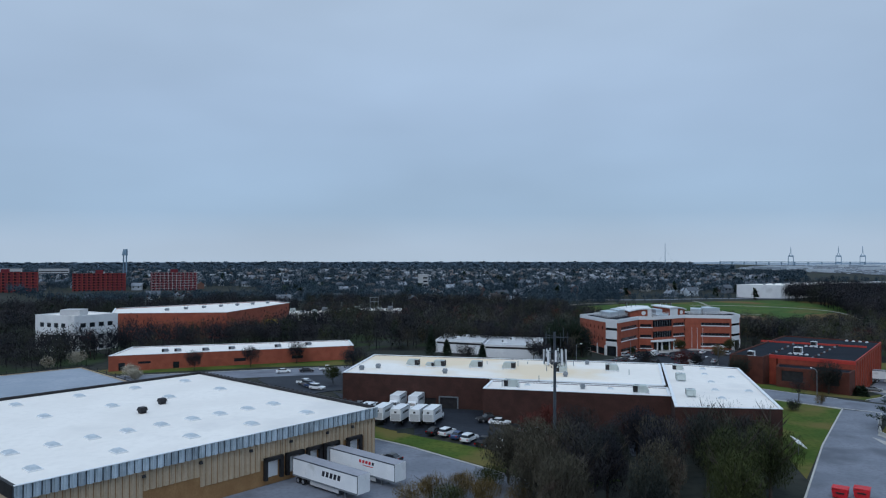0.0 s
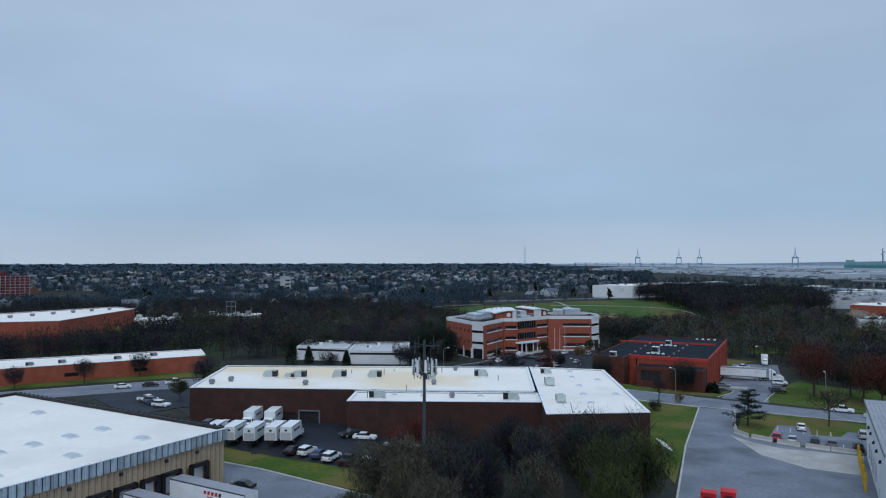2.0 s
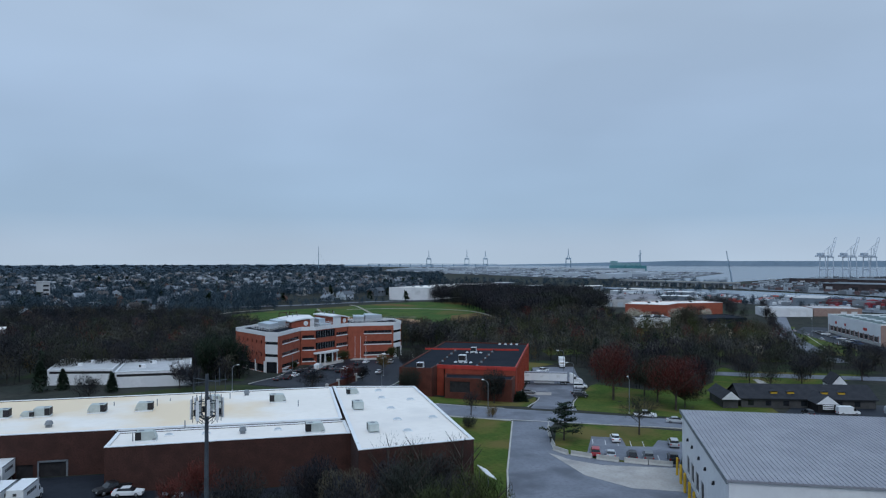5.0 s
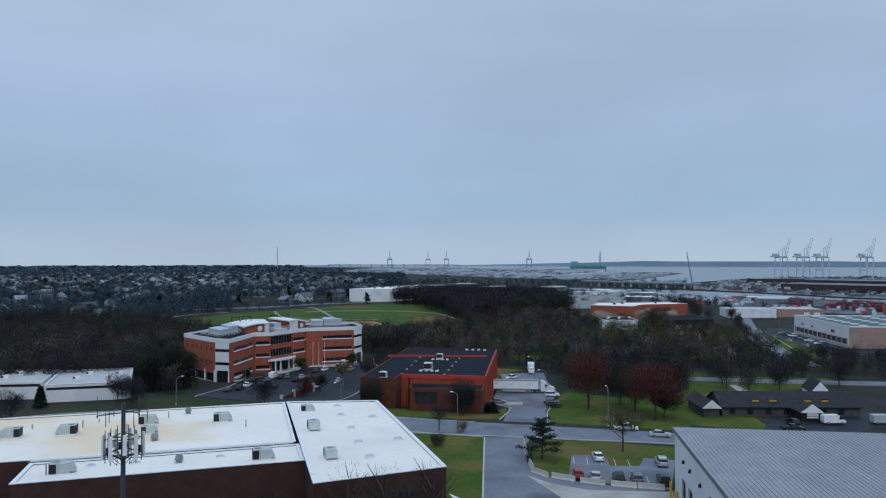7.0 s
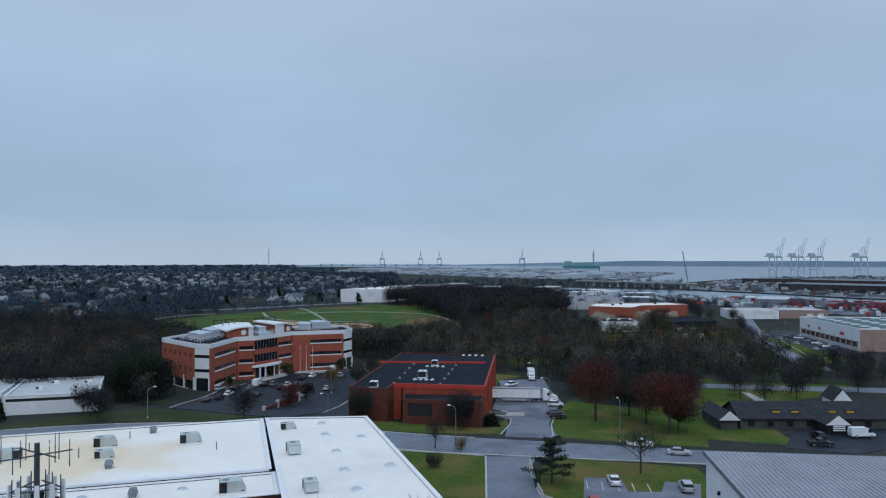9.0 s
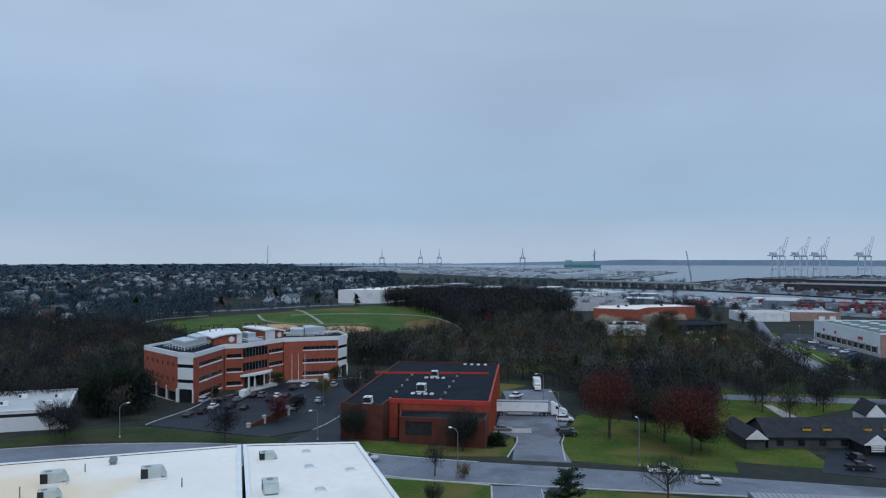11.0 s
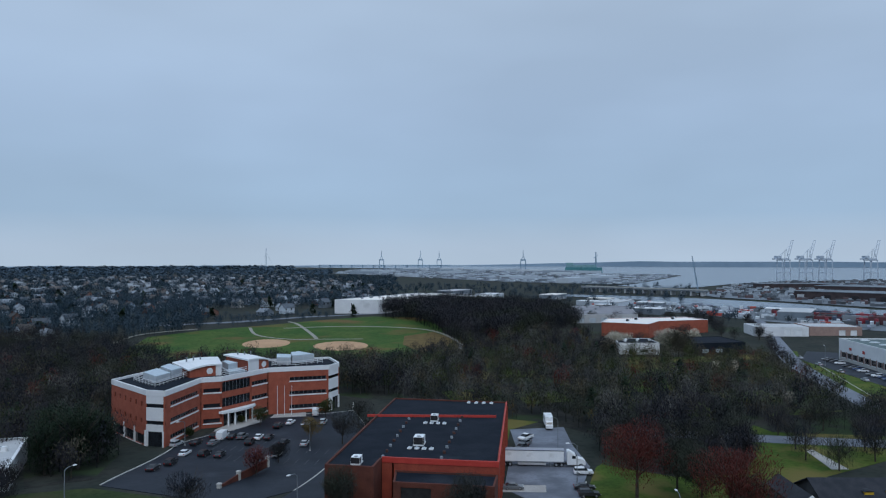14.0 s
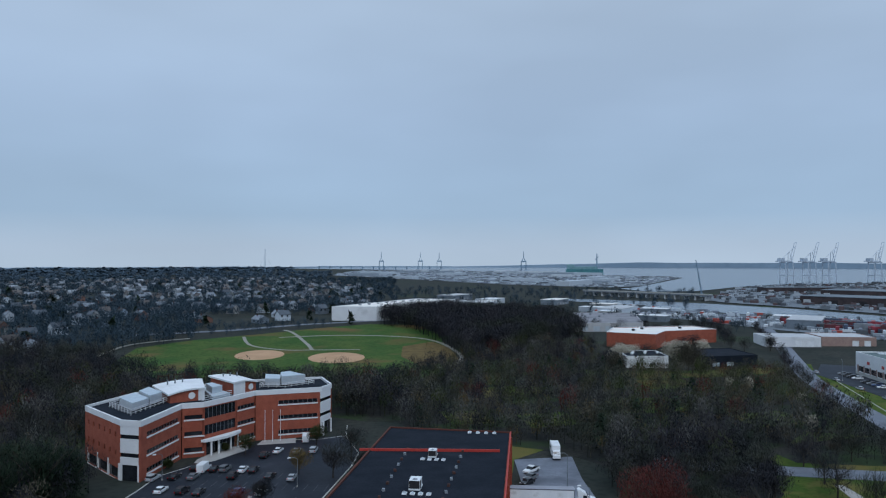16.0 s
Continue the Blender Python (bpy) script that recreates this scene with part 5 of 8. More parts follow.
def house(x, y, rz, kind, w_, r_, s=1.0):
    ob = thing("house", pose(x, y, gz(x, y), 0, 0, rz), ("white", "cream", "grey", "red brick", "pale blue")[w_] + " clapboard house with " + ("grey", "brown", "pale grey")[r_] + " gable roof", "house", "houses of the town")
    L_, W_, h, t = ((11, 8, 5.6, 9.0), (13, 9, 3.4, 6.6), (9, 7.5, 5.8, 9.4))[kind]
    shared("wall", "hw%d" % kind, lambda bm: gable_walls(bm, -L_ / 2, L_ / 2, -W_ / 2, W_ / 2, -0.6, h, t), HAZED_WALLS[w_], ob)
    shared("roof", "hr%d" % kind, lambda bm: gable(bm, -L_ / 2, L_ / 2, -W_ / 2, W_ / 2, h - 0.1, t, 0.5), HAZED_ROOFS[r_], ob)
    shared("chimney", "hc%d" % kind, lambda bm: box(bm, L_ * 0.2, L_ * 0.2 + 0.9, 0.5, 1.3, h, t + 1.0), BROWN_BRICK, ob)
    for sgn in (-1, 1):
        for u in (-0.32, 0.18):
            shared("window", "hv%d" % kind, lambda bm: box(bm, -0.75, 0.75, -0.03, 0.03, 0, 1.6), GLASS, ob, pose(L_ * u, sgn * (W_ / 2 + 0.035), h - 2.3))
    return ob


def inside(p, poly):
    c, n = False, len(poly)
    for i in range(n):
        a, b = poly[i], poly[(i + 1) % n]
        if (a[1] > p[1]) != (b[1] > p[1]) and p[0] < (b[0] - a[0]) * (p[1] - a[1]) / (b[1] - a[1]) + a[0]:
            c = not c
    return c


EYE = (46.0, 107.0)


def polar(b, d):
    return (EYE[0] + d * math.sin(radians(b)), EYE[1] + d * math.cos(radians(b)))


WHITEFAR = [(270, 690), (318, 660), (470, 735), (420, 800)]
FARRED = [(-180, 320), (-95, 325), (-75, 410), (-95, 440), (-185, 365)]
spots = []
for i in range(-70, 60):
    for j in range(0, 60):
        u, v = i * 25 + rnd.uniform(-5, 5), 470 + j * 34 + rnd.uniform(-6, 6) + (8 if i % 3 else 0)
        x, y = u * 0.94 - (v - 470) * 0.34, v * 0.94 + u * 0.34
        b, d = math.degrees(math.atan2(x - EYE[0], y - EYE[1])), math.hypot(x - EYE[0], y - EYE[1])
        lim = 560 if b > 3 else 470
        if -36 < b < 25 - max(0, d - 1300) * 0.01 and lim < d < 1900 and not inside((x, y), park) and not inside((x, y), WHITEFAR) and not (y < 700 and x > 80) and not (-37 < b < -20 and 600 < d < 830) and rnd.random() < 0.5:
            spots.append((d, x, y))
spots.sort()
for d, x, y in spots[:270]:
    house(x, y, 20 + rnd.choice((0, 90)) + rnd.uniform(-6, 6), rnd.randrange(3), rnd.choices(range(5), (6, 3, 3, 2, 1))[0], rnd.randrange(3))
bm = bmesh.new()
br = bmesh.new()
for d, x, y in spots[270:]:
    m = pose(x, y, gz(x, y), 0, 0, 20 + rnd.choice((0, 90)) + rnd.uniform(-6, 6))
    h, L_, W_ = rnd.uniform(3.2, 6), rnd.uniform(8, 13), rnd.uniform(7, 9)
    n0 = len(bm.verts)
    box(bm, -L_ / 2, L_ / 2, -W_ / 2, W_ / 2, -0.5, h, m)
    box(br, -L_ / 2 - 0.4, L_ / 2 + 0.4, -W_ / 2 - 0.4, W_ / 2 + 0.4, h + 0.01, h + 3.4, m, (0, 0, W_ / 2 + 0.35, W_ / 2 + 0.35))
# the farthest houses' palettes hold the same painted haze
tagged(link("far_house_walls", bm, palette("far_walls_haze_tint", [(0.4, 0.43, 0.46), (0.28, 0.29, 0.3), (0.2, 0.23, 0.26), (0.13, 0.1, 0.09), (0.34, 0.36, 0.38)])), "many small pale houses far across the town", "houses", kind="stuff")
tagged(link("far_house_roofs", br, palette("far_roofs_haze_tint", [(0.1, 0.11, 0.12), (0.16, 0.17, 0.19), (0.11, 0.09, 0.08), (0.26, 0.28, 0.3)])), "many small gable roofs far across the town", "roofs", kind="stuff")

# ---- harbour ----
def flat(name, pts, z, mat, label, category):
    bm = bmesh.new()
    bm.faces.new([bm.verts.new((*p, z)) for p in pts])
    bmesh.ops.recalc_face_normals(bm, faces=bm.faces)
    if list(bm.faces)[0].normal.z < 0:
        bmesh.ops.reverse_faces(bm, faces=bm.faces)
    return tagged(link_plain(name, bm, mat), label, category, kind="structure")


def link_plain(name, bm, mat):
    me = bpy.data.meshes.new(name)
    bm.to_mesh(me)
    bm.free()
    me.materials.append(mat)
    return new(name, me)


bay = [(17, 4350), (31, 3300), (38, 2950), (43, 2450), (48.5, 2300), (49.3, 2150), (46, 1420), (44.5, 1330), (47, 1220), (50.3, 1270), (53, 1480), (56.3, 1680), (62, 1900), (75, 2000), (95, 2100), (95, 4550), (80, 4560), (60, 4570), (40, 4570), (25, 4560)]
flat("water_bay", [polar(b, d) for b, d in bay], -0.6, WATER, "calm grey-blue harbour water", "water")
creek = [(40, 930), (44.5, 890), (48.9, 800), (55, 740), (62.4, 705), (75, 690), (75, 770), (62.4, 785), (57.8, 845), (50.3, 925), (44, 965), (40, 985)]
flat("water_creek", [polar(b, d) for b, d in creek], -0.62, WATER, "narrow grey creek before the terminal", "water")
terminal = [(24, 3300), (31, 3200), (38, 2850), (43, 2350), (48.4, 2230), (49.0, 2130), (45.9, 1440), (44, 1380), (36, 1500), (28, 1900), (22, 2400)]
flat("quay", [polar(b, d) for b, d in terminal], -0.4, QUAY, "wide pale paved car terminal", "quay")
east = [(50.5, 1010), (52, 1180), (53.5, 1440), (56.5, 1640), (62, 1860), (76, 1960), (76, 800), (62.6, 815), (58, 870), (52, 950)]
flat("quay_east", [polar(b, d) for b, d in east], -0.4, QUAY, "paved dock yard beyond the creek", "quay")
yards = [(42, 700), (48, 690), (56, 600), (62, 560), (70, 540), (70, 670), (62, 690), (50, 780), (44, 870)]
flat("yard_commercial", [polar(b, d) for b, d in yards], -1.0, QUAY, "paved commercial yards before the creek", "yard")


def scatter(name, region, n, sizes, colours, label, category, rows=None, seed=1):
    r = random.Random(seed)
    pts = [polar(b, d) for b, d in region]
    xs, ys = [p[0] for p in pts], [p[1] for p in pts]
    bm = bmesh.new()
    k = 0
    while k < n:
        p = (r.uniform(min(xs), max(xs)), r.uniform(min(ys), max(ys)))
        if inside(p, pts):
            a, b, h = (r.uniform(*s) for s in sizes)
            box(bm, -a / 2, a / 2, -b / 2, b / 2, -0.6, h - 0.4, pose(p[0], p[1], 0, 0, 0, r.choice((28, 118)) + r.uniform(-3, 3)))
            k += 1
    return tagged(link(name, bm, palette(name + "_colours", colours)), label, category, kind="stuff")


# harbour and yard greys, shifted to blue as painted distance haze
HAZE_GREYS = [(0.35, 0.4, 0.45), (0.5, 0.54, 0.58), (0.16, 0.18, 0.2), (0.08, 0.09, 0.1), (0.27, 0.3, 0.33), (0.42, 0.46, 0.5), (0.2, 0.22, 0.27)]
scatter("terminal_cars", terminal, 2600, ((6, 26), (2.5, 6), (1.6, 2.4)), HAZE_GREYS, "rows of parked export cars on the terminal", "cars", seed=3)
scatter("terminal_sheds", terminal, 26, ((60, 160), (14, 30), (6, 10)), [(0.42, 0.46, 0.5), (0.26, 0.3, 0.34), (0.5, 0.53, 0.56)], "long pale terminal sheds", "sheds", seed=4)
scatter("dock_stacks", east, 2200, ((4, 13), (2.4, 5), (1.5, 4.2)), [(0.14, 0.16, 0.18), (0.08, 0.09, 0.105), (0.26, 0.29, 0.32), (0.05, 0.055, 0.06), (0.1, 0.06, 0.06), (0.36, 0.39, 0.42), (0.1, 0.11, 0.125)], "stacked goods and huts on the dock", "cargo", seed=5)
scatter("container_stacks", [(56.5, 625), (62, 600), (70, 585), (70, 640), (62, 660), (56, 690)], 240, ((12, 12.4), (2.4, 2.6), (2.6, 5.6)), [(0.24, 0.025, 0.04), (0.12, 0.025, 0.03), (0.2, 0.03, 0.04), (0.05, 0.07, 0.11), (0.2, 0.22, 0.24), (0.28, 0.05, 0.045), (0.05, 0.055, 0.06), (0.09, 0.03, 0.035)], "red and orange shipping containers in stacks", "containers", seed=6)
scatter("yard_vehicles", yards, 420, ((4.5, 12), (2, 2.8), (1.5, 3)), HAZE_GREYS + [(0.4, 0.06, 0.04), (0.6, 0.62, 0.64)], "parked vehicles and goods in the yards", "vehicles", seed=7)
for k in range(46):
    b, d = rnd.uniform(30, 66), rnd.uniform(560, 1250)
    if d > 700 + max(0, (50 - b)) * 22 or (d < 640 and b > 55) or d < 830 - b * 4.4 + 20 or 290 < polar(b, d)[0] < 470 and polar(b, d)[1] > 660:
        continue
    x, y = polar(b, d)
    cb = thing("commercial_shed", pose(x, y, gz(x, y), 0, 0, 28 + rnd.choice((0, 90))), rnd.choice(("flat white commercial shed in the far yards", "grey flat-roofed commercial shed in the far yards")), "shed", "far sheds")
    a, c, h = rnd.choice(((38, 20, 6), (26, 16, 5), (50, 24, 7)))
    shared("wall", "cshed%d" % a, lambda bm: box(bm, -a / 2, a / 2, -c / 2, c / 2, -1, h), HAZED_WALLS[rnd.randrange(3)], cb)
    shared("roof", "cshedr%d" % a, lambda bm: box(bm, -a / 2 - 0.2, a / 2 + 0.2, -c / 2 - 0.2, c / 2 + 0.2, h + 0.004, h + 0.4), rnd.choice((MEMBRANE, GREY_WALL, WHITE_WALL)), cb)
    for q in range(int(a / 9)):
        shared("door", "cshedd", lambda bm: box(bm, 0, 3.5, -0.1, -0.01, -0.8, 3), GREY_WALL, cb, pose(-a / 2 + 3 + 8 * q, -c / 2, 0))
# long dark ore sheds on the dock
for b0, d0, b1, d1, dep, h in ((57.2, 960, 72, 900, 60, 9), (58.5, 1130, 72, 1080, 70, 10), (55.0, 1240, 60, 1300, 30, 8)):
    q0, q1 = polar(b0, d0), polar(b1, d1)
    L_ = width(q0, q1)
    os_ = thing("ore_shed", pose(q0[0], q0[1], -0.5, 0, 0, math.degrees(math.atan2(q1[1] - q0[1], q1[0] - q0[0]))), "long dark rusty shed with pale flat roof", "shed", "ore sheds")
    shared("wall", "oswall%d" % d0, lambda bm: box(bm, 0, L_, 0, dep, 0, h), surf("rusty_sheet_%d" % d0, (0.04, 0.03, 0.032), (0.07, 0.05, 0.05), 0.02, 0.8), os_)
    shared("roof", "osroof%d" % d0, lambda bm: box(bm, -0.5, L_ + 0.5, -0.5, dep + 0.5, h + 0.01, h + 0.6), QUAY, os_)
    for k in range(int(L_ / 30)):
        shared("door", "osdoor%d" % d0, lambda bm: box(bm, 4, 12, -0.15, -0.01, 0, h * 0.6), GREY_WALL if k % 4 == 0 else BLACK_TRIM, os_, pose(30 * k, 0, 0))
# low road bridge over the creek mouth
br0, br1 = polar(42.0, 1090), polar(51.2, 985)
bd = thing("road_bridge", pose(br0[0], br0[1], 0, 0, 0, math.degrees(math.atan2(br1[1] - br0[1], br1[0] - br0[0]))), "low grey concrete road bridge on many piers", "bridge")
BL = width(br0, br1)
bm = bmesh.new()
box(bm, 0, BL, -6, 6, 4.6, 6.4)
part("deck", bm, STEEL, bd)
bm = bmesh.new()
for y in (-6, 5.7):
    box(bm, 0, BL, y, y + 0.3, 6.404, 7.4)
part("barrier", bm, KERB, bd)
for k in range(14):
    shared("pier", "bpier", lambda bm: box(bm, -1.3, 1.3, -5, 5, -1, 4.6), GREY_WALL, bd, pose(4 + k * (BL - 8) / 13, 0, 0))


def gantry(x, y, rz, mat, s=1.0, up_=True, lean=24):
    ob = thing("gantry_crane", pose(x, y, -0.4, 0, 0, rz), "tall pale ship-to-shore gantry crane with raised boom" if up_ else "ship-to-shore gantry crane with haze tinted into its blue-grey steel", "crane", "harbour cranes")

    def legs(bm, sx, sy):
        tube(bm, (sx * 9 * s, sy * 13 * s, 0), (sx * 7 * s, sy * 13 * s, 46 * s), 1.7 * s, 1.4 * s, 4)

    for sx in (-1, 1):
        for sy in (-1, 1):
            shared("leg", "gleg%d%d%.1f" % (sx, sy, s), lambda bm: legs(bm, sx, sy), mat, ob)
    shared("portal_beam", "gport%.1f" % s, lambda bm: [box(bm, -9 * s, 9 * s, y0 * s, (y0 + 2) * s, z * s, (z + 1.8) * s) for y0 in (-14, 12) for z in (14, 44)] + [box(bm, x0 * s, (x0 + 1.8) * s, -13 * s, 13 * s, 14 * s, 16 * s) for x0 in (-9.5, 7.7)], mat, ob)
    if mat is CRANE_HAZED:
        shared("boom", "dboom%.1f" % s, lambda bm: [tube(bm, (x0 * s, y0 * s, 46 * s), (x0 * 0.1 * s, 0, 74 * s), 1.6 * s, 1.2 * s, 4) for x0 in (-8, 8) for y0 in (-10, 10)] + [tube(bm, (0, 0, 74 * s), (0, 0, 104 * s), 2.2 * s, 0.9 * s, 4)], mat, ob)
        shared("machine_house", "dmach%.1f" % s, lambda bm: box(bm, -9 * s, 9 * s, -14 * s, 14 * s, 46.01 * s, 53 * s), mat, ob)
        return ob
    shared("girder", "ggird%.1f" % s, lambda bm: [box(bm, x0 * s, (x0 + 1.4) * s, -34 * s, 14 * s, 46 * s, 49 * s) for x0 in (-4, 2.6)], mat, ob)
    shared("machine_house", "gmach%.1f" % s, lambda bm: box(bm, -5 * s, 5 * s, -26 * s, -12 * s, 49.1 * s, 55 * s), mat, ob)
    shared("apex_frame", "gapex%.1f" % s, lambda bm: [tube(bm, (x0 * s, 12 * s, 46 * s), (x0 * 0.3 * s, 8 * s, 70 * s), 0.8 * s, 0.6 * s, 4) for x0 in (-6, 6)] + [tube(bm, (0, 8 * s, 70 * s), (x0 * s, -20 * s, 49 * s), 0.4 * s, 0.4 * s, 4) for x0 in (-3, 3)], mat, ob)
    e = (0, 14 + lean, 92) if up_ else (0, 60, 47.5)
    shared("boom", "gboom%.1f%d%d" % (s, up_, lean), lambda bm: [tube(bm, (x0 * s, 14 * s, 47.5 * s), (x0 * s, e[1] * s, e[2] * s), 0.9 * s, 0.7 * s, 4) for x0 in (-3, 3)] + [tube(bm, (-3 * s, (14 + (e[1] - 14) * q) * s, (47.5 + (e[2] - 47.5) * q) * s), (3 * s, (14 + (e[1] - 14) * q) * s, (47.5 + (e[2] - 47.5) * q) * s), 0.5 * s, 0.5 * s, 4) for q in (0.25, 0.5, 0.75, 1)], mat, ob)
    shared("stay", "gstay%.1f%d%d" % (s, up_, lean), lambda bm: [tube(bm, (0, 8 * s, 70 * s), (x0 * s, (14 + (e[1] - 14) * 0.7) * s, (47.5 + (e[2] - 47.5) * 0.7) * s), 0.35 * s, 0.35 * s, 4) for x0 in (-3, 3)], mat, ob)
    return ob


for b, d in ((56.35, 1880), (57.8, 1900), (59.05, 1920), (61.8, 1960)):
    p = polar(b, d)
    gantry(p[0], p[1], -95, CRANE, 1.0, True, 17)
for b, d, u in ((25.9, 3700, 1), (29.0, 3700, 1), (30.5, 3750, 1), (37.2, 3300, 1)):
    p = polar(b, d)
    gantry(p[0], p[1], 60, CRANE_HAZED, 0.85, bool(u), 5)
# crossing and low jetty line, haze put into its colour
bm = bmesh.new()
pa, pb_ = polar(21, 3900), polar(31.5, 3720)
m = pose(pa[0], pa[1], 0, 0, 0, math.degrees(math.atan2(pb_[1] - pa[1], pb_[0] - pa[0])))
LL = width(pa, pb_)
box(bm, 0, LL, -6, 6, 13, 15.2, m)
for k in range(12):
    box(bm, k * LL / 12, k * LL / 12 + 4, -5, 5, -1, 13, m)
jt = thing("conveyor_jetty", pose(0, 0, 0), "long conveyor jetty with haze tinted into its blue-grey colour", "jetty")
part("deck", bm, CRANE_HAZED, jt)
# crawler crane by the bridge
p = polar(50.6, 1080)
cc = thing("lattice_crane", pose(p[0], p[1], -0.4, 0, 0, -40), "slim grey lattice crane leaning over the shore", "crane")
bm = bmesh.new()
box(bm, -4, 4, -3, 3, 0, 4, None, (0.5, 0.5, 0.3, 0.3))
part("carrier", bm, CRANE_HAZED, cc)
bm = bmesh.new()
for dx, dy in ((-0.8, -0.8), (0.8, -0.8), (0.8, 0.8), (-0.8, 0.8)):
    tube(bm, (dx, dy, 3), (-8 + dx * 0.5, dy * 0.5, 52), 0.3, 0.22, 4)
for k in range(16):
    t0, t1 = k / 16, (k + 1) / 16
    tube(bm, (-8 * t0 - 0.8, -0.8, 3 + 49 * t0), (-8 * t1 + 0.7, -0.8, 3 + 49 * t1), 0.14, 0.14, 4)
    tube(bm, (-8 * t0 + 0.8, 0.8, 3 + 49 * t0), (-8 * t1 - 0.7, 0.8, 3 + 49 * t1), 0.14, 0.14, 4)
part("boom", bm, CRANE_HAZED, cc)
# car carrier ship
p = polar(41.9, 2560)
sp = thing("cargo_ship", pose(p[0], p[1], -0.5, 0, 0, -44), "teal-hulled cargo ship moored at the terminal", "ship")
bm = bmesh.new()
prism(bm, [(-62, -14), (52, -14), (66, 0), (52, 14), (-62, 14)], 0, 18)
part("hull", bm, surf("teal_hull", (0.06, 0.2, 0.22), (0.08, 0.24, 0.26), 0.02, 0.6), sp)
bm = bmesh.new()
box(bm, -58, -34, -12, 12, 18.01, 34)
box(bm, -34, 46, -12, 12, 18.01, 27)
part("superstructure", bm, surf("teal_house", (0.16, 0.3, 0.32), (0.2, 0.34, 0.36), 0.02, 0.6), sp)
bm = bmesh.new()
tube(bm, (44, 0, 17), (44, 0, 72), 3.0, 1.4, 6)
tube(bm, (38, 0, 50), (50, 0, 62), 1.2, 0.9, 6)
part("deck_crane", bm, CRANE_HAZED, sp)
# masts and tower on the skyline
p = polar(16.9, 2600)
am = thing("broadcast_mast", pose(p[0], p[1], -1), "thin grey broadcast mast on the skyline", "mast")
bm = bmesh.new()
tube(bm, (0, 0, 0), (0, 0, 88), 1.5, 0.7, 5)
part("mast", bm, CRANE_HAZED, am)
bm = bmesh.new()
for k in range(3):
    tube(bm, (40 * math.cos(k * 2.094), 40 * math.sin(k * 2.094), 0), (0, 0, 70), 0.15, 0.15, 3)
part("guy_wire", bm, CRANE_HAZED, am)
tw = thing("water_tower", pose(-626, 1415, -1), "dark pedestal tower on the far skyline", "tower")
bm = bmesh.new()
for dx in (-4, 4):
    box(bm, dx * 0.7 - 0.5, dx * 0.7 + 0.5, -2, 2, 0, 48)
part("leg", bm, CRANE_HAZED, tw)
bm = bmesh.new()
box(bm, -5, 4, -3, 3, 42, 54, None, (3, 0, 0, 0))
part("tank", bm, CRANE_HAZED, tw)
# white tower block and long pale blocks far left
for x, y, L_, h in ((-22, 800, 7, 19), (-790, 1290, 60, 17), (-725, 1340, 50, 16)):
    bl = thing("far_block", pose(x, y, -1, 0, 0, 25), "pale flat-topped block far across the town", "building", "far blocks")
    shared("wall", "fblk%d" % L_, lambda bm: box(bm, -L_ / 2, L_ / 2, -6, 6, 0, h), GREY_WALL, bl)
    shared("window_band", "fblkw%d" % L_, lambda bm: [box(bm, -L_ / 2 + 1, L_ / 2 - 1, -6.1, -6.004, z, z + 1.6) for z in range(3, int(h) - 2, 4)], GLASS, bl)
    shared("roof", "fblkr%d" % L_, lambda bm: box(bm, -L_ / 2 - 0.3, L_ / 2 + 0.3, -6.3, 6.3, h + 0.004, h + 0.8), GREY_WALL, bl)
# far shore ridge
rows = []
verts, faces = [], []
for i in range(141):
    b = -50 + i
    h = 4 + 26 * sm(30, 48, b) + 5 * noise.noise((b * 0.25, 0, 0)) + 6 * sm(-5, -25, b) * 0
    for dd, z in ((4450 if b < 16 else 4560, -2), (4580, max(3, h)), (4690, max(3, h))):
        q = polar(b, dd)
        verts.append((q[0], q[1], z))
faces = [(3 * i + k, 3 * i + k + 3, 3 * i + k + 4, 3 * i + k + 1) for i in range(140) for k in (0, 1)]
me = bpy.data.meshes.new("backdrop_ridge")
me.from_pydata(verts, [], faces)
me.materials.append(FAR_LAND_HAZE)
tagged(new("backdrop_ridge", me), "low wooded shore on the horizon, haze tinted into its blue-grey", "shore", kind="structure")


# ---- vehicles ----
def paint(name, c, rough=0.3):
    return surf("paint_" + name, c, tuple(min(1, v * 1.06 + 0.004) for v in c), 0.8, rough, fine=0.05, spec=0.5)


CAR_PAINT = {n: paint(n, c) for n, c in dict(white=(0.72, 0.73, 0.74), silver=(0.38, 0.4, 0.42), grey=(0.13, 0.14, 0.15), black=(0.012, 0.012, 0.014), blue=(0.03, 0.06, 0.14), red=(0.3, 0.02, 0.03)).items()}
